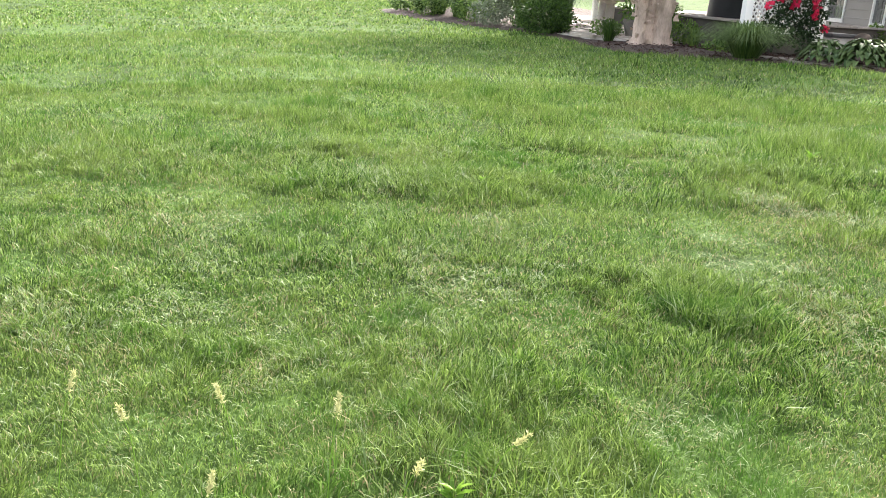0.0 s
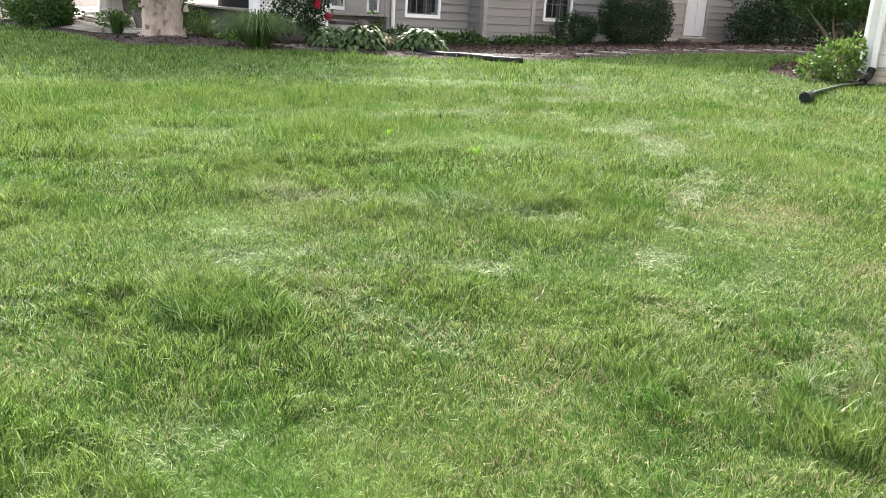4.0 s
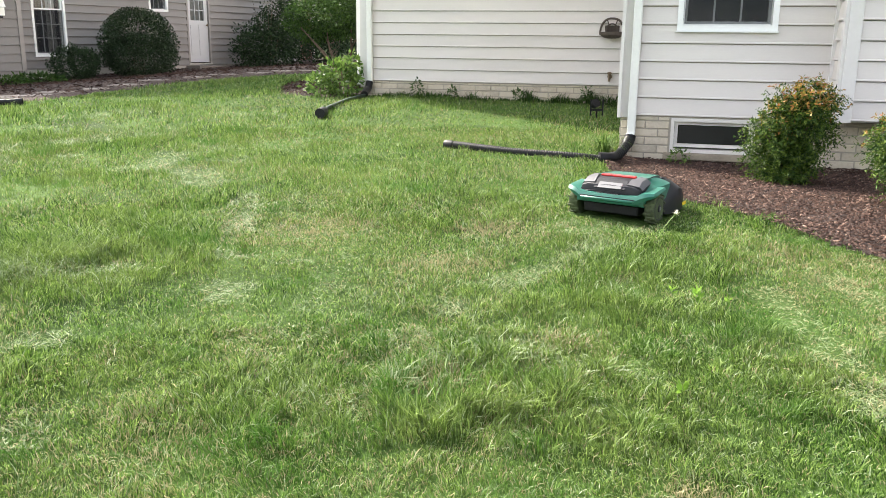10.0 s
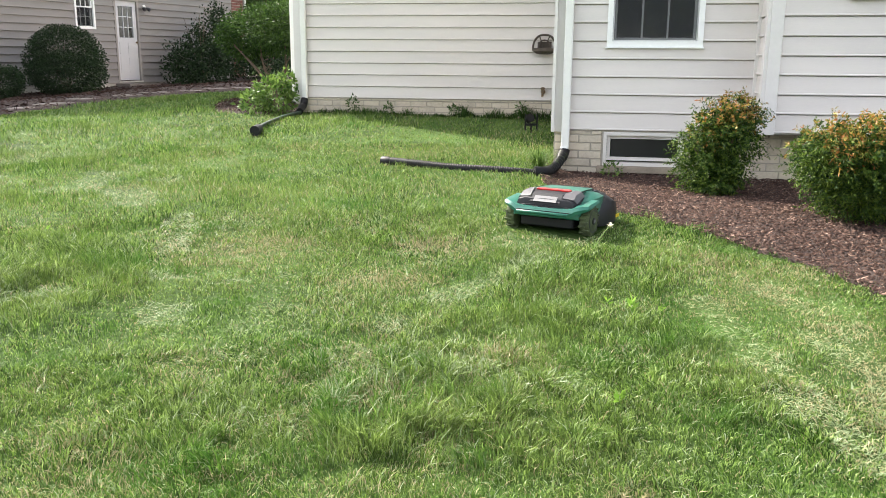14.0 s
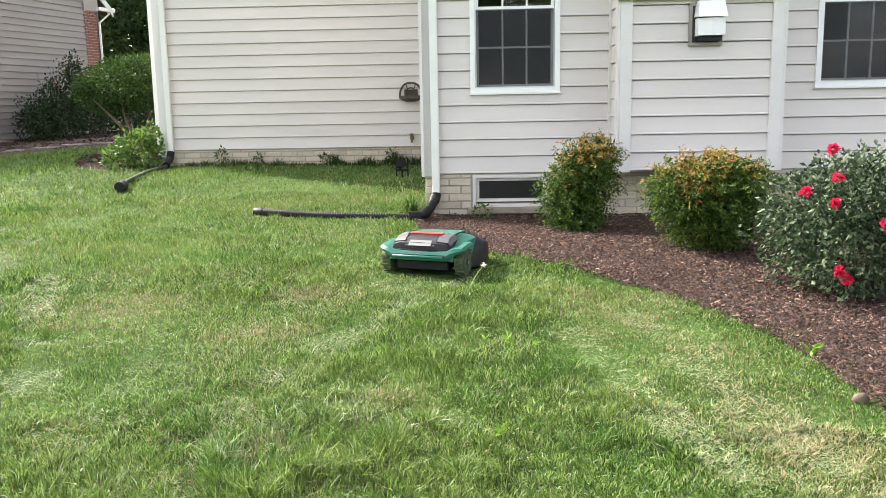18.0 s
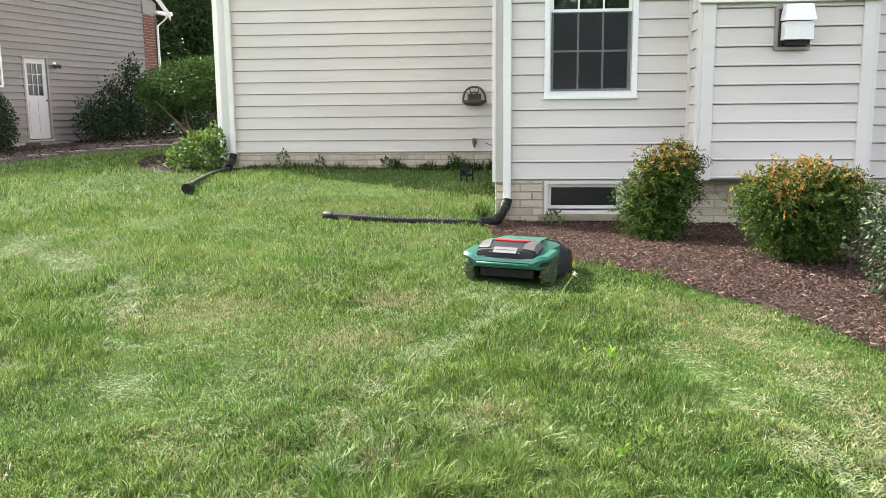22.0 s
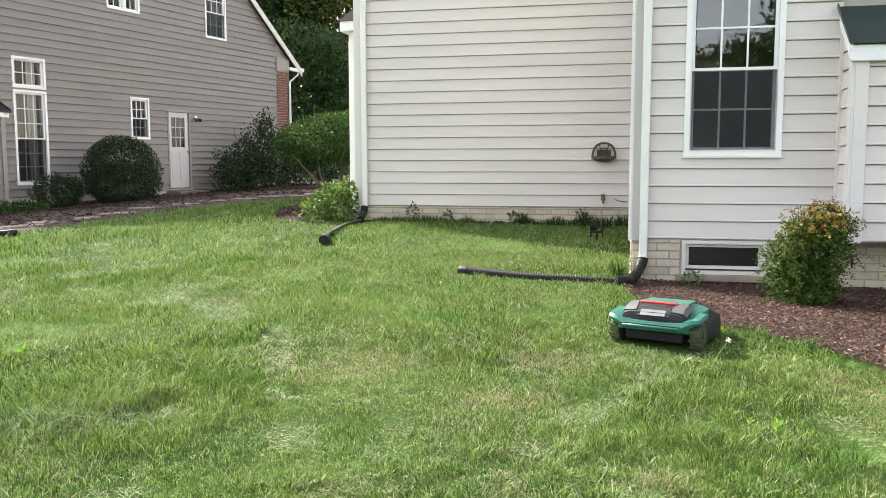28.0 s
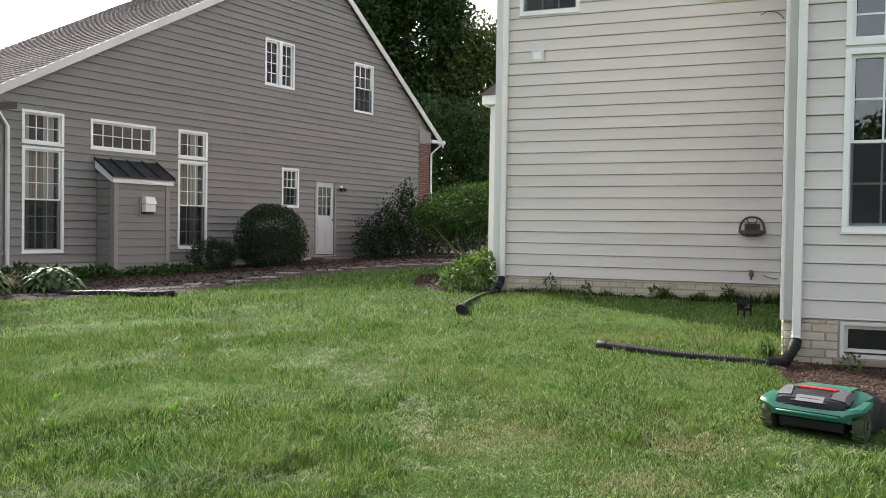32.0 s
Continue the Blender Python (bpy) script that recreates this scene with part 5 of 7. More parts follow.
        for k in range(22):
            a = 2 * math.pi * k / 22
            off = 0.012 * (1 if k % 2 else -1)
            cy, cz = -0.215 + 0.107 * math.cos(a), 0.105 + 0.107 * math.sin(a)
            r = Matrix.Translation((cx + (0.0 + off), cy, cz)) @ Matrix.Rotation(a, 4, "X")
            lug.add([tuple(r @ Vector(q)) for q in ((-0.026, -0.006, -0.008), (0.026, -0.006, -0.008), (0.026, 0.006, -0.008), (-0.026, 0.006, -0.008), (-0.022, -0.006, 0.006), (0.022, -0.006, 0.006), (0.022, 0.006, 0.006), (-0.022, 0.006, 0.006))],
                    [(3, 2, 1, 0), (4, 5, 6, 7), (0, 1, 5, 4), (1, 2, 6, 5), (2, 3, 7, 6), (3, 0, 4, 7)])
        put("tread", lug, M_TYRE, wheel, smooth=0)
        put("rim", Shape().lathe((cx + 0.028 * sgn, -0.215, 0.105), [(0.084, 0), (0.084, 0.008), (0.078, 0.009), (0.076, 0.002), (0.028, 0.002), (0.026, 0.012), (0.014, 0.014)], 28, (sgn, 0, 0)), M_DARK, wheel)
        for k in range(3):
            a = 2 * math.pi * k / 3 + 0.5
            for da in (-0.22, 0.22):
                put("spoke_line", Shape().tube([(cx + 0.033 * sgn, -0.215 + 0.030 * math.cos(a + 3 * da), 0.105 + 0.030 * math.sin(a + 3 * da)), (cx + 0.033 * sgn, -0.215 + 0.052 * math.cos(a + 1.5 * da), 0.105 + 0.052 * math.sin(a + 1.5 * da)), (cx + 0.034 * sgn, -0.215 + 0.079 * math.cos(a + da), 0.105 + 0.079 * math.sin(a + da))], 0.0016, 5), M_SILVER, wheel)
        put("hub", Shape().lathe((cx + 0.036 * sgn, -0.215, 0.105), [(0.016, 0), (0.014, 0.006), (0.004, 0.008)], 12, (sgn, 0, 0)), M_SILVER, wheel)
    put("caster", Shape().lathe((-0.025, 0.30, 0.045), [(0.03, 0), (0.045, 0.008), (0.045, 0.042), (0.03, 0.05)], 16, (1, 0, 0)), M_TYRE)
    return mo


MOWER = (-0.255, -2.81, 20.0)             # place and heading
mower(on(MOWER[0], MOWER[1], -0.012), MOWER[2], 0.98)

# ---- plants ----


def leaf_mesh(name, pts, nrm, length, width, material, parent=None, at=(0, 0, 0), seed=0, droop=0.3, spread=0.7):
    """Many small leaves, each a folded diamond at its own angle."""
    r = np.random.default_rng(seed)
    n = len(pts)
    way = nrm + spread * r.normal(size=(n, 3))
    way[:, 2] -= droop * r.random(n)
    way /= np.linalg.norm(way, axis=1, keepdims=True) + 1e-9
    side = np.cross(way, r.normal(size=(n, 3)))
    side /= np.linalg.norm(side, axis=1, keepdims=True) + 1e-9
    up = np.cross(side, way)
    L = (length * (0.6 + 0.7 * r.random(n)))[:, None]
    W = (width * (0.6 + 0.7 * r.random(n)))[:, None]
    v = np.stack([pts, pts + way * L * 0.5 + side * W * 0.5 + up * W * 0.15, pts + way * L - up * L * 0.12, pts + way * L * 0.5 - side * W * 0.5 + up * W * 0.15], 1).reshape(-1, 3)
    b = np.arange(n)[:, None] * 4
    tri = np.concatenate([b + [0, 1, 2], b + [0, 2, 3]])
    return triangles(name, v, tri, material, parent, at)


def cloud(blobs, n, seed, shell=0.35, lumps=0.22, floor=None):
    """Points and outward ways in a crown made of several uneven lobes."""
    r = np.random.default_rng(seed)
    size = np.array([b[3] * b[4] + b[4] * b[5] + b[3] * b[5] for b in blobs])
    pick = r.choice(len(blobs), n, p=size / size.sum())
    bl = np.array(blobs)[pick]
    d = r.normal(size=(n, 3))
    d /= np.linalg.norm(d, axis=1, keepdims=True)
    ph = bl[:, 0] * 3.1 + bl[:, 2] * 1.7
    bump = 1 + lumps * (np.sin(4.3 * d[:, 0] + ph) * np.sin(5.1 * d[:, 1] + 2 * ph) + 0.7 * np.sin(9.1 * d[:, 2] + 7 * d[:, 0] + ph) * np.sin(8.3 * d[:, 1] - ph))
    rad = bump * (1 - shell * r.random(n) ** 1.6)
    pts = bl[:, :3] + d * bl[:, 3:] * rad[:, None]
    if floor is not None:
        ok = pts[:, 2] > floor
        pts, d = pts[ok], d[ok]
    return pts, d


def stems(parent, base, tips, r0, material, name="stem", wobble=0.06):
    for k, tip in enumerate(tips):
        a, b = Vector(base), Vector(tip)
        mid = a.lerp(b, 0.5) + Vector((random.uniform(-wobble, wobble), random.uniform(-wobble, wobble), wobble * 0.4))
        o = Vector((random.uniform(-1, 1), random.uniform(-1, 1), 0)) * r0 * 2
        part(name, Shape().tube(bent([a + o, a.lerp(mid, 0.5) + o, mid, b], (b - a).length / 6), [r0 * (1 - 0.75 * i / 8) for i in range(len(bent([a + o, a.lerp(mid, 0.5) + o, mid, b], (b - a).length / 6)))], 6), material, parent)


def shrub(name, at, blobs, n, leaf, width, material, label, seed, tips=None, tip_material=None, stem=True, category="shrub", group="", **kw):
    """Stems and a crown of leaves; blobs relative to the base."""
    s = thing(name, at, label, category, group)
    bl = [(at[0] + b[0], at[1] + b[1], at[2] + b[2], *b[3:]) for b in blobs]
    pts, d = cloud(bl, n, seed, floor=at[2] + 0.02, **kw)
    leaf_mesh("foliage", pts, d, leaf, width, material, s, at, seed)
    if tips:
        pts, d = cloud(bl, int(n * 2.2), seed + 50, 0.05, floor=at[2] + 0.02)
        score = (pts[:, 2] - at[2]) / max(b[2] + b[5] for b in blobs) + 0.10 * np.sin(9 * pts[:, 0]) * np.sin(11 * pts[:, 1]) - 0.12 * (pts[:, 0] - at[0])
        keep = np.argsort(-(score + 0.10 * np.random.default_rng(seed).normal(size=len(score))))[: int(n * tips)]
        leaf_mesh("new_growth", pts[keep], d[keep] + [0, 0, 0.6], leaf, width, tip_material, s, at, seed + 1)
    if stem:
        top = max(b[2] for b in blobs)
        stems(s, (at[0], at[1], at[2] - 0.03), [(at[0] + random.uniform(-0.6, 0.6) * blobs[0][3], at[1] + random.uniform(-0.6, 0.6) * blobs[0][4], at[2] + top * random.uniform(0.7, 1.2)) for _ in range(7)], 0.009, M_STEM)
    return s


def spray_shrub(name, at, blobs, n, label, seed, warm, group):
    """A shrub of arching sprays, each a thin stalk with pairs of narrow leaflets."""
    s = thing(name, at, label, "shrub", group)
    r = np.random.default_rng(seed)
    bl = [(at[0] + b[0], at[1] + b[1], at[2] + b[2], *b[3:]) for b in blobs]
    c, d = cloud(bl, n, seed, 0.75, 0.22, floor=at[2] + 0.05)
    n = len(c)
    d = d + 0.45 * r.normal(size=(n, 3)) + [0, 0, 0.35]
    d /= np.linalg.norm(d, axis=1, keepdims=True)
    L = 0.09 + 0.10 * r.random(n) ** 2
    top = max(b[2] + b[5] for b in blobs)
    score = (c[:, 2] - at[2]) / top - 0.25 * (c[:, 0] - at[0]) + 0.08 * r.normal(size=n) + 0.16 * np.sin(14 * c[:, 0] + seed) * np.sin(12 * c[:, 2])
    tips = score > np.quantile(score, 1 - warm)
    groups = {"foliage": [], "new_growth": []}
    for k in range(15):
        q = 0.15 + 0.85 * k / 14
        p = c + d * (L * q)[:, None] + np.array([0, 0, -1]) * (0.35 * L * q * q)[:, None]
        w = np.cross(d, r.normal(size=(n, 3)))
        w /= np.linalg.norm(w, axis=1, keepdims=True) + 1e-9
        way = d * 0.6 + w * 0.9 + [0, 0, -0.15]
        hot = tips & (r.random(n) < q * 0.9)
        groups["foliage"].append((p[~hot], way[~hot]))
        groups["new_growth"].append((p[hot], way[hot]))
    for part_name, m in (("foliage", M_NANDINA), ("new_growth", M_NANDINA_TIP)):
        P, W = (np.concatenate([g[i] for g in groups[part_name]]) for i in (0, 1))
        leaf_mesh(part_name, P, W, 0.034, 0.0115, m, s, at, seed + 1, 0.25, 0.25)
    stems(s, (at[0], at[1], at[2] - 0.03), [(b[0] + r.uniform(-0.1, 0.1), b[1] + r.uniform(-0.1, 0.1), b[2] + b[5] * 0.4) for b in bl + bl], 0.009, M_STEM)
    return s


spray_shrub("nandina_shrub", on(0.985, -1.09), [(-0.05, 0, 0.28, 0.17, 0.2, 0.24), (-0.15, -0.06, 0.40, 0.18, 0.18, 0.18), (0.12, 0.02, 0.72, 0.20, 0.2, 0.13), (0.10, 0.0, 0.50, 0.19, 0.2, 0.22), (0.02, -0.05, 0.18, 0.17, 0.18, 0.14), (-0.02, 0, 0.62, 0.14, 0.15, 0.14)], 1900,
            "tall nandina shrub with orange new growth, in the mulch", 11, 0.15, "shrubs along the wall")
spray_shrub("nandina_shrub", on(1.865, -2.22), [(0.0, 0, 0.26, 0.27, 0.28, 0.22), (-0.24, -0.05, 0.49, 0.22, 0.25, 0.20), (0.24, 0.02, 0.50, 0.22, 0.25, 0.18), (0.02, 0.05, 0.56, 0.26, 0.25, 0.17), (-0.05, -0.15, 0.38, 0.32, 0.2, 0.22)], 2900,
            "broad nandina shrub with yellow-orange tips, in the mulch", 12, 0.13, "shrubs along the wall")
rose = shrub("rose_bush", on(2.36, -3.50), [(0.0, 0, 0.40, 0.48, 0.46, 0.40), (0.12, 0.0, 0.66, 0.34, 0.34, 0.24), (-0.22, -0.05, 0.52, 0.28, 0.28, 0.24), (0.4, 0.1, 0.52, 0.4, 0.4, 0.36), (0.05, -0.2, 0.26, 0.42, 0.33, 0.26)], 12000, 0.042, 0.022, M_ROSELEAF,
             "grey-green rose bush with red blooms, in the mulch", 13, group="shrubs along the wall", lumps=0.3)


def bloom(parent, at, r, seed):
    """A double rose: rings of cupped petals."""
    rr = np.random.default_rng(seed)
    n = 26
    d = rr.normal(size=(n, 3))
    d[:, 1] -= 0.8
    d /= np.linalg.norm(d, axis=1, keepdims=True)
    leaf_mesh("bloom", np.array(at) + d * r * 0.25, d, r * 0.95, r * 1.1, M_ROSE, parent, at, seed, 0.0, 0.4)


for k, q in enumerate(((2.09, -3.93, 0.78), (2.14, -3.9, 0.61), (1.95, -3.92, 0.53), (2.10, -3.97, 0.46), (2.40, -3.97, 0.34), (2.14, -4.0, 0.07), (2.18, -4.0, 0.02))):
    bloom(rose, (q[0], q[1], q[2]), 0.034, 60 + k)
shrub("weed_clump", on(0.10, -0.18), [(0, 0, 0.09, 0.09, 0.07, 0.09)], 130, 0.045, 0.018, M_PEREN, "small green weed below the basement window", 21, stem=False, category="weed")
shrub("perennial_clump", on(-4.98, 3.62), [(0, 0, 0.25, 0.32, 0.30, 0.26), (0.12, 0.2, 0.42, 0.2, 0.2, 0.2), (-0.25, -0.1, 0.15, 0.25, 0.25, 0.16)], 900, 0.10, 0.05, M_PEREN, "light green leafy perennials at the house corner", 22, category="plant")
hedge = shrub("hedge_bush", on(-5.85, 5.9), [(0.1, 0, 1.20, 1.05, 0.9, 0.46), (0.5, -0.1, 1.28, 0.75, 0.7, 0.42), (-0.55, 0.1, 1.06, 0.58, 0.6, 0.40), (0.75, 0.3, 1.15, 0.6, 0.6, 0.46)], 19000, 0.055, 0.03, M_HEDGE,
              "clipped green hedge bush on bare branching stems", 23, stem=False, lumps=0.08)
g0 = on(-5.7, 5.7)
stems(hedge, (g0[0], g0[1], g0[2] - 0.05), [(g0[0] + dx, g0[1] + dy, g0[2] + 0.95) for dx, dy in ((-0.9, 0.1), (-0.6, 0.4), (-0.3, -0.1), (0.0, 0.3), (0.35, 0.0), (0.6, 0.3), (-0.75, -0.2), (0.2, -0.2))], 0.022, M_STEM, wobble=0.12)
ball = B.at(5.96, 1.15, 0)
shrub("round_evergreen", on(ball[0], ball[1]), [(0, 0, 0.74, 0.88, 0.90, 0.80), (0.05, -0.05, 0.45, 0.86, 0.86, 0.5), (-0.02, 0.05, 0.98, 0.72, 0.72, 0.58)], 24000, 0.045, 0.027, M_BOX, "large dark clipped round evergreen by the taupe wall", 24, lumps=0.04)
q = B.at(4.25, 1.0, 0)
shrub("small_evergreen", on(q[0], q[1]), [(0, 0, 0.35, 0.50, 0.48, 0.38), (0.2, 0.1, 0.4, 0.35, 0.35, 0.3)], 4200, 0.055, 0.03, M_BOX, "small dark evergreen beside the round one", 25, stem=False, lumps=0.12)
q = B.at(10.9, 1.0, 0)
shrub("tall_shrub", on(q[0], q[1]), [(0, 0, 0.6, 0.75, 0.9, 0.65), (0.15, 0.55, 1.2, 0.45, 0.5, 0.75), (0.2, 0.7, 1.75, 0.22, 0.25, 0.55), (-0.1, -0.8, 0.45, 0.6, 0.6, 0.5), (0.25, 1.1, 0.7, 0.7, 0.7, 0.7), (-0.1, -0.1, 1.1, 0.25, 0.3, 0.55)], 9500, 0.085, 0.045, M_BOX, "tall loose dark shrub by the back door", 26, lumps=0.35)
q = B.at(13.2, 1.5, 0)
shrub("tall_shrub", on(q[0], q[1]), [(0, 0, 0.55, 0.9, 0.9, 0.6), (0.4, 0.6, 0.8, 0.7, 0.7, 0.6)], 4500, 0.085, 0.045, M_BOX, "low dark shrub near the brick corner", 27, lumps=0.3)
for k, (s, o, w, h) in enumerate(((-0.1, 0.75, 0.42, 0.34), (0.75, 0.7, 0.5, 0.26), (1.45, 0.9, 0.45, 0.24), (2.5, 1.1, 0.55, 0.16), (3.3, 1.1, 0.5, 0.16))):
    q = B.at(s, o, 0)
    shrub("bedding_plant", on(q[0], q[1]), [(0, 0, h * 0.5, w, w * 0.8, h * 0.6)], 520, 0.10, 0.045, M_HEDGE if k else M_HOSTA, "low green bedding plants along the taupe wall", 30 + k, stem=False, category="plant", group="bedding plants")


def hosta(at, r, n, seed):
    n = n * 4
    h = thing("hosta", at, "hosta clump with broad green arching leaves", "plant", "hostas")
    rr = np.random.default_rng(seed)
    vs, ts = [], []
    for k in range(n):
        a, ring = rr.random() * 6.283, rr.random() ** 0.7
        start, L, w = r * 0.72 * ring, r * rr.uniform(0.30, 0.46), r * rr.uniform(0.075, 0.11)
        top = r * (0.80 - 0.62 * ring * ring) * rr.uniform(0.85, 1.1)
        a2 = a + rr.normal() * 0.5
        u, s, o = np.array([math.cos(a2), math.sin(a2)]), np.array([-math.sin(a2), math.cos(a2)]), np.array([math.cos(a), math.sin(a)]) * start
        rows = []
        for t, hw, hz in ((0.0, 0.10, -0.10), (0.25, 0.75, 0.04), (0.55, 1.0, 0.03), (0.82, 0.55, -0.12), (1.0, 0.03, -0.30)):
            c = np.array([*(o + u * L * t), top + L * hz * (0.6 + ring)])
            e = np.array([*(s * w * hw), w * hw * 0.3])
            rows += [c - e * [1, 1, -1], c, c + e]
        b = len(vs)
        vs += [np.array(at) + q for q in rows]
        for i in range(4):
            for j in range(2):
                q = b + i * 3 + j
                ts += [(q, q + 1, q + 4), (q, q + 4, q + 3)]
    triangles("foliage", vs, ts, M_HOSTA, h, at)
    return h


hosta(on(-11.35, -0.50), 0.42, 46, 1)
hosta(on(-10.95, -0.16), 0.47, 60, 2)
hosta(on(-10.35, 0.55), 0.46, 40, 3)


def tuft(name, at, r, h, n, material, label, seed, width=0.010, category="grass clump", group=""):
    """Long arching blades from one crown."""
    rr = np.random.default_rng(seed)
    a, lean = rr.random(n) * 6.283, rr.random(n)
    base = np.array(at) + np.stack([np.cos(a), np.sin(a), 0 * a], 1) * (r * 0.25 * rr.random(n))[:, None]
    u = np.stack([np.cos(a), np.sin(a), 0 * a], 1)
    s = np.stack([-np.sin(a), np.cos(a), 0 * a], 1) * width / 2
    H = h * (0.6 + 0.5 * rr.random(n))
    p1 = base + u * (r * lean * 0.35)[:, None] + np.stack([0 * a, 0 * a, H * 0.7], 1)
    p2 = base + u * (r * lean * 0.8)[:, None] + np.stack([0 * a, 0 * a, H * (1.0 - 0.15 * lean)], 1)
    p3 = base + u * (r * lean * 1.3)[:, None] + np.stack([0 * a, 0 * a, H * (1.0 - 0.6 * lean)], 1)
    v = np.stack([base - s, base + s, p1 - s, p1 + s, p2 - s * 0.7, p2 + s * 0.7, p3], 1).reshape(-1, 3)
    b = np.arange(n)[:, None] * 7
    t = thing(name, at, label, category, group)
    triangles("tuft", v, np.concatenate([b + [0, 1, 3], b + [0, 3, 2], b + [2, 3, 5], b + [2, 5, 4], b + [4, 5, 6]]), material, t, at)
    return t


tuft("ornamental_grass", on(-12.05, -1.42), 0.75, 0.56, 1500, M_ORNGRASS, "dark green arching ornamental grass clump at the bed edge", 41, 0.008)
tuft("dry_plant", on(-10.8, 0.10), 0.26, 0.30, 240, M_STRAW, "brown dried plant between the hostas", 42, 0.008, "plant")
for k, (x, y, r, h, n) in enumerate(((-18.6, -2.9, 0.8, 1.15, 420), (-17.6, -2.5, 0.7, 1.25, 420), (-22.6, -4.0, 0.7, 1.0, 300), (-21.5, -3.7, 0.6, 1.1, 320), (-23.6, -4.3, 0.5, 0.9, 240), (-15.0, -2.45, 0.35, 0.42, 260), (-14.2, -1.15, 0.3, 0.36, 220), (-13.7, -0.9, 0.3, 0.32, 220))):
    tuft("iris_clump", on(x, y), r, h, n, M_HEDGE if k % 3 else M_PEREN, "upright green blade-leaved garden plants", 43 + k, 0.022 if x < -16 else 0.009, "plant", "garden plants")
for k, (x, y, r, h, n, m) in enumerate(((-16.9, -3.05, 0.62, 0.62, 3200, M_HEDGE), (-18.9, -3.6, 0.45, 0.7, 1300, M_PALE), (-19.8, -3.7, 0.55, 0.8, 1400, M_PEREN), (-20.7, -3.6, 0.6, 0.95, 1500, M_HEDGE), (-22.2, -4.4, 0.5, 0.6, 900, M_PEREN), (-24.1, -4.7, 0.4, 0.55, 700, M_HEDGE), (-16.0, -2.1, 0.3, 0.3, 500, M_PEREN), (-15.0, -1.0, 0.35, 0.4, 600, M_PEREN), (-13.2, -1.2, 0.3, 0.16, 260, M_PEREN), (-12.9, -0.9, 0.3, 0.2, 260, M_HEDGE), (-16.4, -0.8, 0.5, 0.8, 900, M_PEREN), (-19.5, -2.6, 0.9, 1.4, 2600, M_TREE), (-22.0, -3.0, 1.0, 1.5, 2600, M_TREE), (-24.8, -3.4, 1.0, 1.4, 2200, M_HEDGE))):
    shrub("garden_shrub", on(x, y), [(0, 0, h * 0.5, r, r * 0.9, h * 0.55), (r * 0.3, 0.1, h * 0.62, r * 0.6, r * 0.6, h * 0.42)], n, 0.075, 0.04, m, ("silvery" if m is M_PALE else "green") + " leafy shrub in the garden bed", 70 + k, stem=False, group="garden shrubs", lumps=0.25)
M_ORANGE = leafy("orange_petal", (0.65, 0.10, 0.03), (0.85, 0.22, 0.06), 0.5, 0.3)
for k, (x, y, z, m) in enumerate(((-23.9, -4.5, 0.75, M_ORANGE), (-23.5, -4.4, 0.85, M_ORANGE), (-24.4, -4.6, 0.65, M_ORANGE), (-18.0, -0.6, 0.95, M_ROSE), (-17.7, -0.5, 0.85, M_ROSE), (-18.4, -0.5, 1.0, M_ROSE))):
    f = thing("flower_stalk", on(x, y), "red or orange flowers on green stalks", "flower", "garden flowers")
    e = on(x, y)
    part("stalk", Shape().tube([e, (e[0], e[1], e[2] + z)], 0.012, 6), M_HEDGE, f)
    rr = np.random.default_rng(k)
    pts = np.array((e[0], e[1], e[2] + z)) + rr.normal(size=(40, 3)) * (0.12, 0.12, 0.09)
    tagged(leaf_mesh("petals", pts, rr.normal(size=(40, 3)), 0.10, 0.07, m, f, e, k), kind="stuff")

# birch with several trunks at the garden's edge; unseen upper trunks lean for shade
tree_at = on(-14.45, -1.85)
birch = thing("birch_tree", tree_at, "birch tree with several flaking pinkish trunks", "tree", "trees")
for k, (dx, dy, tx, ty, r) in enumerate(((-0.06, -0.14, -0.4, -0.3, 0.19), (0.02, 0.13, 0.3, 0.4, 0.20), (0.08, -0.30, 0.2, -0.7, 0.12))):
    line = bent([(tree_at[0] + dx * 1.2, tree_at[1] + dy * 1.2, tree_at[2] - 0.1), (tree_at[0] + dx, tree_at[1] + dy, tree_at[2] + 0.35), (tree_at[0] + dx + tx * 0.3, tree_at[1] + dy + ty * 0.3, tree_at[2] + 1.8), (tree_at[0] + dx + tx - 0.9, tree_at[1] + dy + ty + 0.2, tree_at[2] + 2.8), (tree_at[0] + dx + tx - 2.2, tree_at[1] + dy + ty + 0.5, tree_at[2] + 3.8)], 0.12)
    part("trunk", Shape().tube(line, [r * (1.25 - 0.25 * min(i / 4, 1)) * (1 - 0.8 * i / len(line)) * (1 + 0.10 * math.sin(2.1 * i) + 0.06 * random.random()) for i in range(len(line))], 12), M_BARK, birch, smooth=60)
    flake = np.random.default_rng(k)
    c = np.array([line[int(i)] for i in flake.integers(1, 16, 90)])
    a = flake.random(90) * 6.283
    d = np.stack([np.cos(a), np.sin(a), 0 * a], 1)
    tagged(leaf_mesh("bark_flakes", c + d * r * 0.98, d + [0, 0, 0.8], 0.11, 0.09, M_BARK, birch, tree_at, k), kind="stuff")
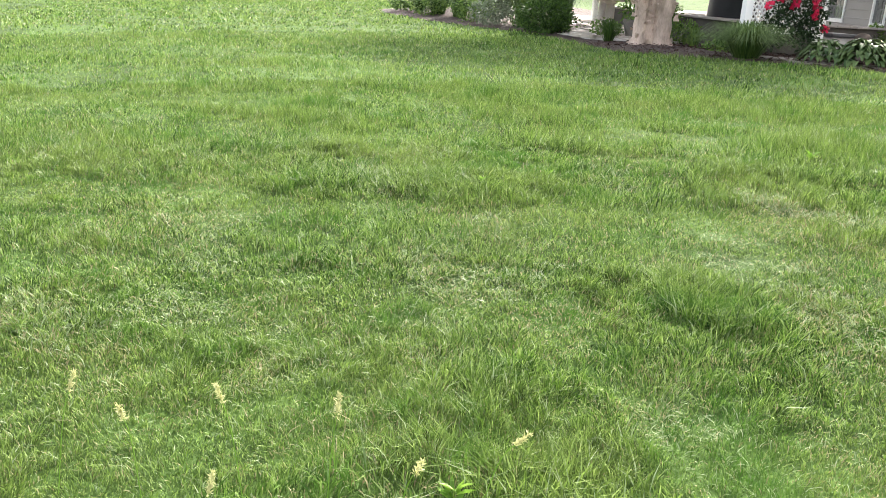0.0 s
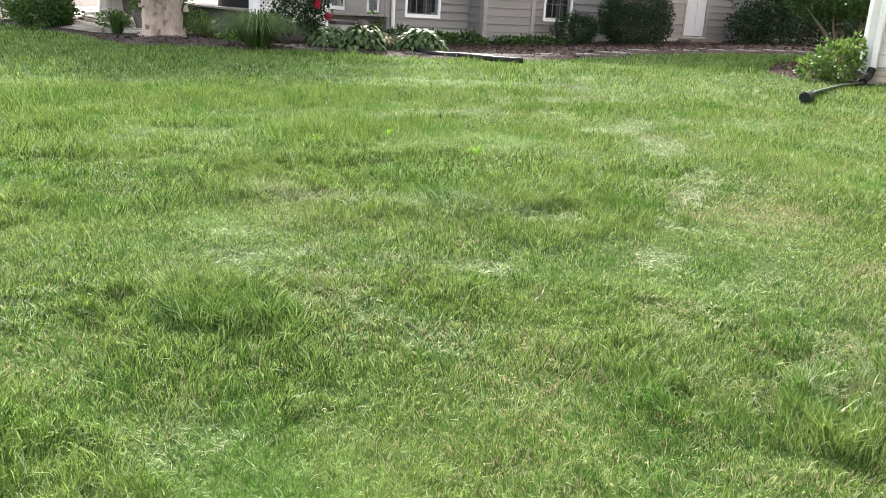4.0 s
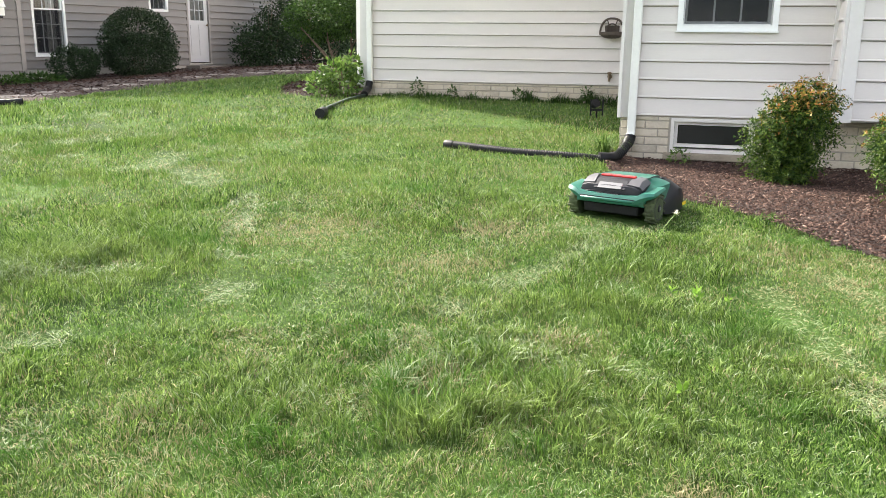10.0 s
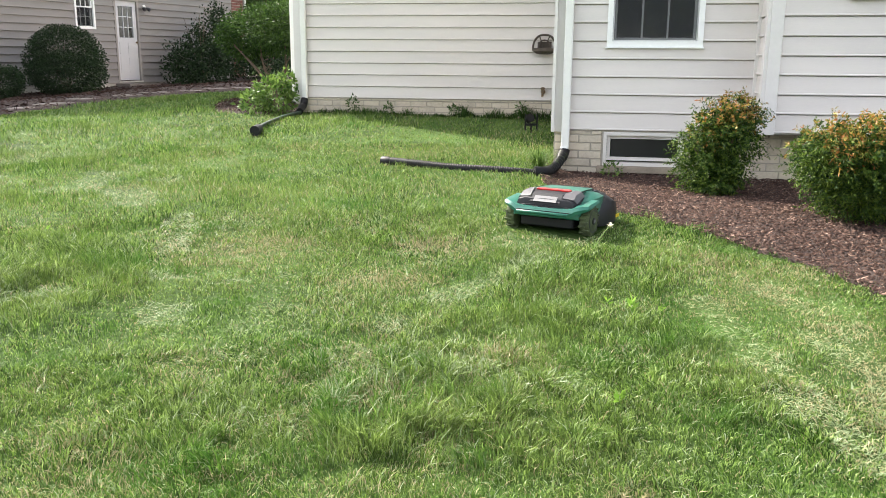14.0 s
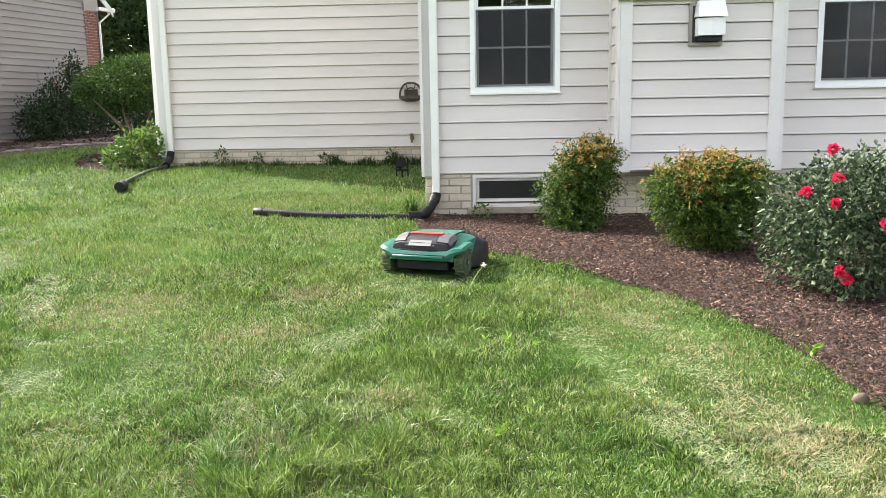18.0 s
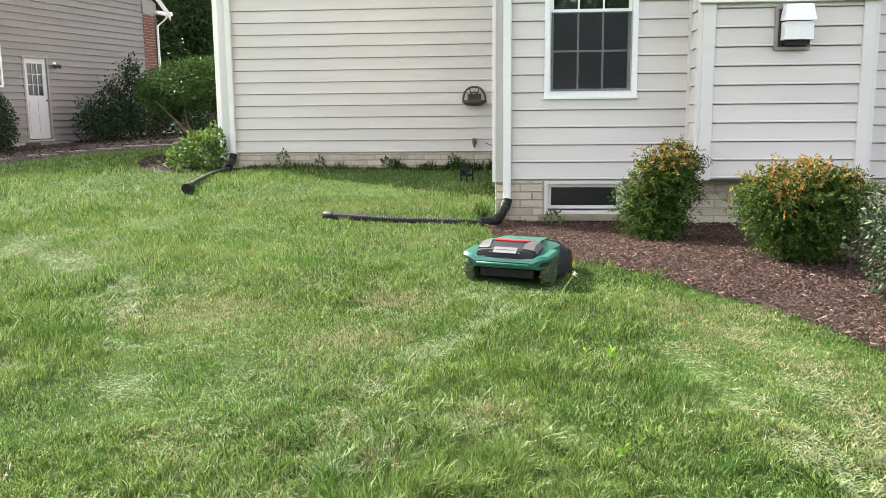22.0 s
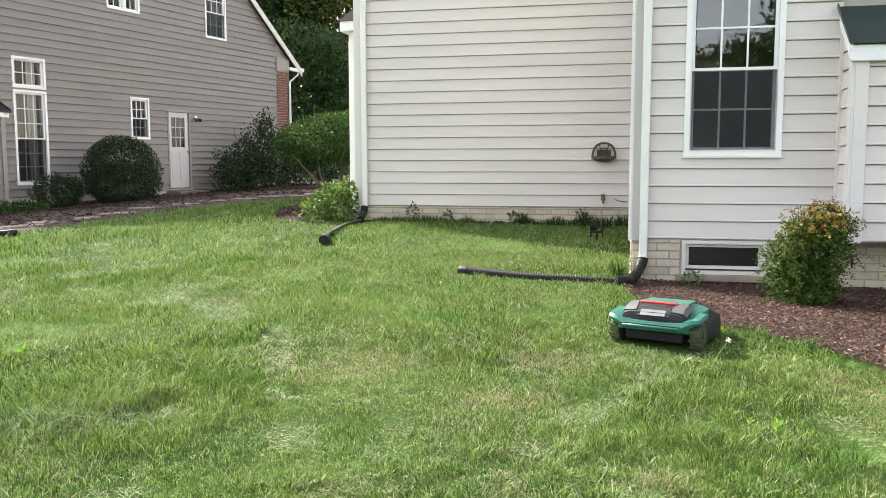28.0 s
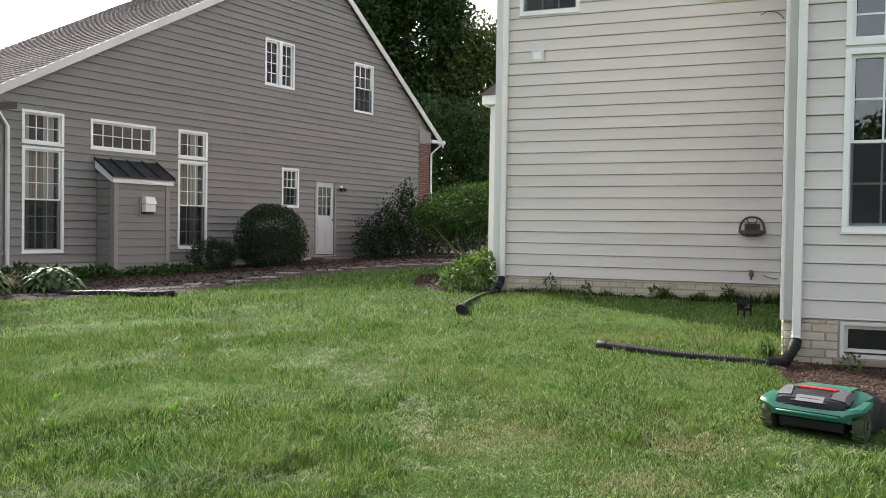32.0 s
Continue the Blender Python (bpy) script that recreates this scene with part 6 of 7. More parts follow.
# Crown is never seen; lobes are invented and set so shade falls on lawn.
pts, d = cloud([(tree_at[0] + x, tree_at[1] + y, tree_at[2] + z, r, r, r * 0.75) for x, y, z, r in ((-3.4, 0.4, 4.2, 1.7), (-4.6, 0.8, 3.9, 1.4), (-2.4, 0.6, 3.6, 1.3), (-3.2, -0.9, 3.7, 1.4), (-3.6, 1.9, 4.2, 1.3), (-4.4, -1.6, 3.9, 1.2), (-0.6, 3.0, 4.6, 1.4), (-1.6, 2.2, 4.7, 1.4),  (-1.2, 1.2, 4.6, 1.0))], 15000, 5, 0.9)
leaf_mesh("crown", pts, d, 0.14, 0.10, M_TREE, birch, tree_at, 6)
e = on(-13.34, 1.74)
orn = thing("garden_ornament", e, "brown weathered garden ornament standing by the wall", "ornament")
part("figure", Shape().loft([[(e[0] + w * math.cos(a), e[1] + o + w * 1.2 * math.sin(a), e[2] + z) for a in np.linspace(0, 2 * math.pi, 13)[:-1]] for z, w, o in ((-0.02, 0.15, 0), (0.08, 0.16, 0), (0.22, 0.13, 0.01), (0.30, 0.09, -0.02), (0.36, 0.12, -0.06), (0.44, 0.13, -0.06), (0.50, 0.08, -0.06), (0.52, 0.02, -0.06))]), M_RUST, orn, smooth=60)


def far_tree(x, y, h, r, material, n, seed, leaf=0.34, label="tall broad-leaved tree behind the houses"):
    at = on(x, y)
    t = thing("tree", at, label, "tree", "trees")
    rr = np.random.default_rng(seed)
    line = bent([(x, y, at[2] - 0.2), (x + 0.1, y, at[2] + h * 0.3), (x - 0.1, y + 0.2, at[2] + h * 0.85)], h / 10)
    part("trunk", Shape().tube(line, [0.30 * (1 - 0.8 * i / len(line)) for i in range(len(line))], 9), M_STEM, t)
    lobes = [(x, y, at[2] + h * 0.62, r, r, h * 0.33)]
    for k in range(9):
        a, z = rr.random() * 6.283, rr.uniform(0.3, 0.9)
        w = r * (1.05 - 0.75 * abs(z - 0.5))
        lobes.append((x + w * 0.8 * math.cos(a), y + w * 0.8 * math.sin(a), at[2] + h * z, r * 0.48, r * 0.48, h * 0.13))
    for q in lobes[1:6]:
        part("limb", Shape().tube([line[len(line) // 2], Vector((q[0] * 0.6 + x * 0.4, q[1] * 0.6 + y * 0.4, q[2] - 0.5)), Vector(q[:3])], [0.13, 0.08, 0.03], 6), M_STEM, t)
    pts, d = cloud(lobes, n, seed, 0.5, 0.25)
    leaf_mesh("crown", pts, d, leaf, leaf * 0.62, material, t, at, seed)
    return t


far_tree(-24.5, 34.0, 18.0, 4.2, M_TREE, 22000, 81, 0.30)
far_tree(-20.6, 36.0, 19.5, 3.3, M_TREE, 48000, 86, 0.27)
far_tree(-16.2, 36.5, 12.6, 2.6, M_TREE_WARM, 26000, 82, 0.25)
far_tree(-15.6, 29.5, 7.6, 2.2, M_TREE, 14000, 87, 0.22, "low dense tree behind the taupe house")
far_tree(-27.5, 40.0, 17.0, 5.0, M_TREE, 8000, 83)
far_tree(-14.6, 41.0, 11.0, 3.0, M_TREE, 9000, 84)
for k, (x, y) in enumerate(((-20.5, 30.0), (-17.2, 31.0), (-14.0, 31.5), (-11.0, 32.0))):
    shrub("far_shrub", on(x, y), [(0, 0, 1.5, 1.9, 1.5, 1.7), (0.8, 0, 2.2, 1.2, 1.2, 1.2)], 2300, 0.26, 0.16, M_TREE if k % 2 else M_TREE_WARM, "dense shrubs far behind the houses", 90 + k, stem=False, group="far shrubs", lumps=0.3)
# the trees that the window panes mirror
for k, (x, y, h) in enumerate(((-9.0, -52.0, 10.0), (-1.0, -56.0, 12.0), (5.5, -50.0, 8.5), (12.0, -54.0, 11.5), (20.0, -50.0, 9.5))):
    far_tree(x, y, h + 1.4, 3.8, M_TREE, 9000, 100 + k, 0.40, "tree across the open lawn")

# ---- garden things by the taupe house ----
PATIO = [(-16.5, -3.05), (-15.1, -2.45), (-14.9, -1.0), (-17.2, 0.6), (-22.5, 1.0), (-22.8, -1.2), (-18.2, -1.6)]
patio = sheet("patio", PATIO, 0.02, M_CONCRETE, "pale paved patio in the garden", "patio", 0.2)
rr = random.Random(3)
for i in range(16):
    for j in range(9):
        x, y = -22.6 + 0.5 * i, -3.0 + 0.5 * j
        if all(inside(np.array([x + a]), np.array([y + b]), PATIO)[0] for a in (0, 0.46) for b in (0, 0.46)):
            z = float(gz(x + 0.23, y + 0.23)) + 0.045
            part("paver", Shape().box(x + rr.uniform(0, 0.01), y + rr.uniform(0, 0.01), z - 0.03, x + 0.475, y + 0.475, z + rr.uniform(0, 0.008), 0.008), M_PAVER, patio)
coil = thing("garden_hose", on(-15.55, -2.72), "pale coiled garden hose at the patio's edge", "hose")
e = on(-15.55, -2.72, 0.05)
part("coil", Shape().tube([(e[0] + (0.30 + 0.03 * math.sin(5 * a)) * math.cos(a), e[1] + (0.24 + 0.02 * math.cos(3 * a)) * math.sin(a), e[2] + 0.012 * a / 3) for a in np.linspace(0, 18, 90)] + [(e[0] - 0.5, e[1] + 0.7, e[2]), (e[0] - 1.3, e[1] + 1.2, e[2])], 0.016, 6), M_PAVER, coil, smooth=60)


def stone_table(x, y, r, h, label):
    at = on(x, y, 0.045)
    t = thing("stone_table", at, label, "table", "garden tables")
    part("top", Shape().lathe((at[0], at[1], at[2] + h - 0.07), [(r * 0.94, 0), (r, 0.015), (r, 0.055), (r * 0.96, 0.07)], 24), M_PAVER, t, smooth=40)
    part("pedestal", Shape().lathe(at, [(r * 0.45, 0), (r * 0.42, 0.06), (r * 0.2, 0.12), (r * 0.18, h - 0.14), (r * 0.35, h - 0.07)], 14), M_CONCRETE, t, smooth=40)
    return t


stone_table(-18.6, -0.9, 0.55, 0.62, "round pale stone table on the patio")
stone_table(-20.2, -0.4, 0.5, 0.62, "round pale stone table farther on the patio")
stone_table(-19.4, 0.4, 0.32, 0.42, "low pale stone stool on the patio")


def pot(x, y, r, h, material, label):
    at = on(x, y, 0.03)
    p_ = thing("plant_pot", at, label, "pot", "plant pots")
    part("bowl", Shape().lathe(at, [(r * 0.7, 0), (r * 0.95, h * 0.8), (r, h * 0.82), (r, h), (r * 0.9, h), (r * 0.85, h * 0.9)], 18), material, p_, smooth=40)
    pts, d = cloud([(at[0], at[1], at[2] + h * 1.5, r * 1.3, r * 1.3, h * 0.7)], 420, int(x * -10))
    leaf_mesh("foliage", pts, d, 0.09, 0.045, M_PEREN, p_, at, 3)
    return p_


pot(-15.75, -1.55, 0.28, 0.34, M_STONE, "grey pot with yellow-green foliage")
pot(-14.62, 2.95, 0.15, 0.26, M_RUST, "small brown clay pot with a plant by the wall")
M_DECKTOP = mat("weathered_board", (0.24, 0.215, 0.19), 0.8, 0.2, 5, 50, 0.3, random_piece=0.3)
deck = thing("porch_deck", (-17.0, 1.2, 0.1), "raised dark porch deck behind the birch", "deck", kind="structure")
part("skirt", Shape().box(-20.5, -0.25, -0.2, -14.45, 3.2, 0.56), M_DECK, deck)
# Roof above the view, added only to shade the lawn by the bed.
part("porch_roof", Shape().hexa([(-20.8, -1.0, 2.72), (-13.75, -1.0, 2.72), (-13.9, 3.1, 3.32), (-20.8, 3.1, 3.32), (-20.8, -1.0, 2.84), (-13.75, -1.0, 2.84), (-13.9, 3.1, 3.44), (-20.8, 3.1, 3.44)]), M_SHINGLE, deck)
for x in (-20.4,):
    part("porch_post", Shape().box(x, -0.6, -0.1, x + 0.12, -0.48, 2.75, 0.005), M_WHITE, deck)
for k in range(24):
    y = -0.34 + 0.148 * k
    part("deck_board", Shape().box(-20.6, y, 0.564, -14.35, y + 0.14, 0.60, 0.004), M_DECKTOP, deck)
grill = thing("covered_grill", (-15.8, 0.45, 0.6), "barbecue grill under a black cover on the deck", "grill")
part("cover", Shape().loft([[(-15.8 + w * math.cos(a) * (1 + 0.05 * math.sin(6 * a)), 0.45 + w * 0.62 * math.sin(a), 0.602 + z) for a in np.linspace(0, 2 * math.pi, 17)[:-1]] for z, w in ((0, 0.62), (0.35, 0.60), (0.7, 0.66), (0.95, 0.60), (1.1, 0.42), (1.15, 0.2))]), M_BLACK, grill, smooth=50)
chair = thing("garden_chair", (-14.75, 0.75, 0.6), "dark slatted garden chair on the deck", "chair")
for dx in (-0.25, 0.25):
    for dy in (-0.25, 0.25):
        part("leg", Shape().box(-14.75 + dx - 0.02, 0.75 + dy - 0.02, 0.602, -14.75 + dx + 0.02, 0.75 + dy + 0.02, 1.05 if dy < 0 else 1.5), M_DECK, chair)
part("seat", Shape().box(-15.02, 0.48, 1.02, -14.48, 1.02, 1.055, 0.01), M_DECK, chair)
for k in range(5):
    part("back_slat", Shape().box(-15.0 + 0.11 * k, 0.985, 1.12, -14.94 + 0.11 * k, 1.005, 1.5), M_DECK, chair)
LP, RP = Vector((-13.44, -0.65, 0)), Vector((-13.82, 1.10, 0))
screen = thing("lattice_screen", (LP.x, LP.y, float(gz(LP.x, LP.y))), "white lattice screen between posts with climbing red roses", "trellis")
for q in (LP, RP):
    z = float(gz(q.x, q.y))
    part("post", Shape().box(q.x - 0.07, q.y - 0.07, z - 0.1, q.x + 0.07, q.y + 0.07, 2.7, 0.006), M_WHITE, screen)
part("rail", Shape().tube([(LP.x, LP.y, 0.45), (RP.x, RP.y, 0.45)], 0.035, 4), M_WHITE, screen)
part("rail", Shape().tube([(LP.x, LP.y, 2.6), (RP.x, RP.y, 2.6)], 0.035, 4), M_WHITE, screen)
run = RP - LP
span = run.length
u_ = run.normalized()
for sgn in (-1, 1):
    for k in range(-15, 26):
        c = k * 0.11
        a, b = (c, 0.47), (c + 2.1 * sgn, 2.57)
        pts = []
        for t in np.linspace(0, 1, 40):
            s_, z_ = a[0] + (b[0] - a[0]) * t, a[1] + (b[1] - a[1]) * t
            if 0.07 < s_ < span - 0.07:
                pts.append((s_, z_))
        if len(pts) > 1:
            (sa, za), (sb, zb) = pts[0], pts[-1]
            nx, ny = -u_.y * 0.008 * sgn, u_.x * 0.008 * sgn
            sh = Shape().tube([(LP.x + u_.x * sa + nx, LP.y + u_.y * sa + ny, za), (LP.x + u_.x * sb + nx, LP.y + u_.y * sb + ny, zb)], 0.016, 4)
            part("lattice_slat", sh, M_WHITE, screen)
climb = thing("climbing_rose", on(-13.4, 0.3), "climbing rose with red blooms on the lattice", "shrub")
e = on(-13.4, 0.3)
pts, d = cloud([(-13.35, -0.1, 0.55, 0.16, 0.28, 0.35), (-13.5, 0.6, 0.5, 0.16, 0.28, 0.36), (-13.42, 0.2, 1.1, 0.13, 0.35, 0.4), (-13.55, 0.8, 1.0, 0.15, 0.25, 0.5)], 2600, 9, 0.7)
leaf_mesh("foliage", pts, d, 0.07, 0.04, M_BOX, climb, e, 9)
for k in range(16):
    q = (-13.18 - 0.02 * k + rr.uniform(-0.04, 0.04), -0.35 + 0.085 * k + rr.uniform(-0.1, 0.1), rr.uniform(0.5, 1.7))
    bloom(climb, q, 0.075, 200 + k)
box_at = on(-14.0, 1.62)
ut = thing("storage_box", box_at, "grey plastic storage box against the wall", "box")
part("body", Shape().box(box_at[0] - 0.22, box_at[1] - 0.25, box_at[2] - 0.02, box_at[0] + 0.22, box_at[1] + 0.25, box_at[2] + 0.42, 0.015), M_CONCRETE, ut)
part("lid", Shape().box(box_at[0] - 0.25, box_at[1] - 0.28, box_at[2] + 0.42, box_at[0] + 0.25, box_at[1] + 0.28, box_at[2] + 0.49, 0.015), M_GREY, ut)
# stepping stones and edging along the mulch bed
path = thing("stone_path", on(-9.5, 3.0), "flat grey flagstones laid in the mulch along the lawn", "path", kind="structure")
edge = [Vector(q) for q in EDGE_B]
k = 0
while k < len(edge) - 1:
    q, t = edge[k], (edge[min(k + 1, len(edge) - 1)] - edge[k]).normalized()
    if q.x > -11.9:
        nrm = Vector((-t.y, t.x))
        c = q + nrm * rr.uniform(0.35, 0.7)
        w, l = rr.uniform(0.18, 0.3), rr.uniform(0.28, 0.45)
        z = float(gz(c.x, c.y)) + 0.020
        ring = [(c.x + t.x * l * math.cos(a) * (1 + 0.15 * math.sin(3 * a + k)) + nrm.x * w * math.sin(a), c.y + t.y * l * math.cos(a) * (1 + 0.15 * math.sin(3 * a + k)) + nrm.y * w * math.sin(a)) for a in np.linspace(0, 2 * math.pi, 10)[:-1]]
        part("flagstone", Shape().loft([[(a, b, z - 0.05) for a, b in ring], [(a, b, z) for a, b in ring], [(c.x + (a - c.x) * 0.94, c.y + (b - c.y) * 0.94, z + 0.012) for a, b in ring]]), M_STONE, path)
    k += 2

# ---- mulch chips ----
r = np.random.default_rng(17)


def chips(name, poly, n, size, seed, label, keep=None, material=M_SHADECHIP, edge=0.0):
    r = np.random.default_rng(seed)
    px, py = np.array(poly).T
    x, y = r.uniform(px.min(), px.max(), n), r.uniform(py.min(), py.max(), n)
    ok = inside(x + edge, y + 0.6 * edge, poly)
    if keep is not None:
        ok &= keep(x, y)
    x, y = x[ok], y[ok]
    n = len(x)
    a, tilt = r.random(n) * 6.283, r.normal(size=n) * 0.35
    L, W = size * (0.4 + 1.1 * r.random(n) ** 2), size * 0.17 * (0.5 + r.random(n))
    u = np.stack([np.cos(a) * np.cos(tilt), np.sin(a) * np.cos(tilt), np.sin(tilt)], 1) * (L / 2)[:, None]
    roll = r.normal(size=n) * 0.5
    s = np.stack([-np.sin(a) * np.cos(roll), np.cos(a) * np.cos(roll), np.sin(roll)], 1) * (W / 2)[:, None]
    c = np.stack([x, y, gz(x, y) + 0.030 + 0.016 * r.random(n)], 1)
    th = np.array([0, 0, 0.006])
    v = np.stack([c - u - s, c + u - s * 0.7, c + u * 0.9 + s, c - u + s * 0.8, c - u * 0.9 + th, c + u * 0.9 + th], 1).reshape(-1, 3)
    b = np.arange(n)[:, None] * 6
    t = np.concatenate([b + [0, 1, 5], b + [0, 5, 4], b + [3, 4, 5], b + [3, 5, 2], b + [0, 4, 3], b + [1, 2, 5]])
    return tagged(triangles(name, v, t, material), label, "mulch", kind="stuff")


chips("mulch_chips", BED_A, 190000, 0.030, 5, "brown shredded bark chips on the bed", lambda x, y: (x < 4.0) & (y < -0.0), M_CHIP, 0.06)
# The next two beds lie in shade, so their chips are coloured darker.
chips("mulch_chips", BED_B, 45000, 0.10, 6, "brown bark chips on the bed by the taupe house", lambda x, y: (x > -15.0) & (y < 14) & (B_OUT[0] * x + B_OUT[1] * y > B_DIST + 0.02))
chips("mulch_chips", BED_CORNER, 2500, 0.06, 7, "brown bark chips under the hedge bush")

# ---- lawn ----
EYE = (-0.2, -8.9)
DRY = ((-2.24, -3.92, 0.38), (-1.27, -4.50, 0.26), (-1.66, -5.73, 0.15), (-1.08, -4.29, 0.24), (-0.35, -5.30, 0.14), (1.20, -4.70, 0.28), (1.15, -5.36, 0.32), (0.92, -4.20, 0.25), (-1.59, -5.84, 0.12), (1.15, -3.73, 0.15), (0.64, -3.73, 0.30), (0.64, -4.47, 0.18), (1.3, -5.9, 0.3), (0.15, -6.45, 0.16), (-1.0, -3.6, 0.25), (-0.75, -5.9, 0.15), (-1.7, -6.5, 0.2))
TRACKS = (((-0.03, -3.13), (-1.04, -5.13), 0.12), ((0.90, -3.97), (1.34, -6.0), 0.12), ((0.53, -4.39), (0.95, -5.99), 0.12), ((-3.01, -3.21), (-2.05, -5.26), 0.14), ((-5.81, -2.57), (-5.26, -1.93), 0.28), ((-4.48, -2.52), (-3.75, -1.91), 0.25), ((-5.36, 0.60), (-4.92, 0.94), 0.30), ((-6.14, -1.86), (-5.59, -0.85), 0.32), ((-7.28, -0.01), (-6.65, 0.68), 0.3), ((-6.11, -3.77), (-5.3, -0.34), 0.25), ((-4.61, -1.84), (-3.54, -2.75), 0.28), ((-3.42, -6.59), (-2.51, -5.91), 0.10), ((-5.38, 0.94), (-4.98, 1.12), 0.3), ((-4.6, -6.2), (-1.8, -4.4), 0.13), ((-8.2, -1.8), (-6.4, -0.4), 0.25))
TALL = ((-3.05, -4.83, 0.64, 0.75, 13), (-1.58, -3.17, 0.68, 0.59, 13), (-0.11, -4.49, 0.44, 0.53, 12), (-0.09, -3.98, 0.53, 0.45, 0), (-0.12, -4.96, 0.59, 0.22, 0), (-0.40, -5.95, 0.55, 0.38, 0), (-5.31, -5.23, 0.53, 1.54, 42), (-3.7, -5.3, 0.8, 0.5, 41), (-0.96, -5.94, 0.87, 0.43, 38), (-5.05, -8.05, 0.92, 0.42, 76), (-2.89, -7.15, 0.25, 0.31, 72), (-2.72, -7.37, 0.41, 0.66, 79),
        (-7.5, -8.5, 1.4, 0.4, 0), (-7.5, -6.5, 1.6, 0.45, 0), (-2.1, -8.3, 0.5, 0.35, 0), (0.6, -2.2, 0.3, 0.8, 0), (-1.75, -8.8, 0.35, 0.5, 0))


def lawn_points(d0, d1, n, r, rest=False):
    a = radians(131) + radians(198) * r.random(n) if rest else radians(-31) + radians(162) * r.random(n)
    d = np.sqrt(d0 * d0 + (d1 * d1 - d0 * d0) * r.random(n))
    x, y = EYE[0] - np.sin(a) * d, EYE[1] + np.cos(a) * d
    wob = 0.05 * (field(x, y, 0.15, 8) - 0.5)
    ok = ~inside(x + wob - 0.085, y + wob - 0.06, BED_A) & ~inside(x, y, BED_B) & ~inside(x, y, BED_CORNER) & ~inside(x, y, FOOT_A) & (y < 22) & (x > -40)
    c, sn = math.cos(radians(MOWER[2])), math.sin(radians(MOWER[2]))
    mx, my = (x - MOWER[0]) * c - (y - MOWER[1]) * sn, (x - MOWER[0]) * sn + (y - MOWER[1]) * c
    ok &= ~((abs(mx) < 0.31) & (abs(my) < 0.37))
    return x[ok], y[ok], d[ok]


def laid(x, y):
    """Where the wheels and the mower's passes have pressed the grass flat and left clippings."""
    z = 0.0 * x
    for (ax, ay), (bx, by), w in TRACKS:
        ux, uy = bx - ax, by - ay
        l = math.hypot(ux, uy)
        t = np.clip(((x - ax) * ux + (y - ay) * uy) / (l * l), 0, 1)
        off = np.hypot(x - ax - t * ux, y - ay - t * uy) + 0.10 * (field(x, y, 0.3, 41) - 0.5)
        z = np.maximum(z, smoothstep(w, w * 0.55, off) * smoothstep(0.30, 0.55, field(x, y, 0.25, 42)))
    return smoothstep(-11, -7.5, x) * np.maximum(z, 0.35 * smoothstep(0.66, 0.74, field(x, y, 0.55, 43) * 0.7 + field(x, y, 0.16, 44) * 0.3))


def dryness(x, y):
    z = 0.16 * smoothstep(0.45, 0.8, field(x, y, 0.9, 11)) + 0.16 * smoothstep(0.5, 0.85, field(x, y, 0.28, 12))
    for cx, cy, w in DRY:
        z = z + 0.75 * np.exp(-((x - cx) ** 2 + (y - cy) ** 2) / (w * w)) * (0.3 + 0.9 * field(x, y, 0.16, 13))
    return np.clip(z * smoothstep(-9, -2, x) + 0.05 + 0.05 * laid(x, y), 0, 0.8)


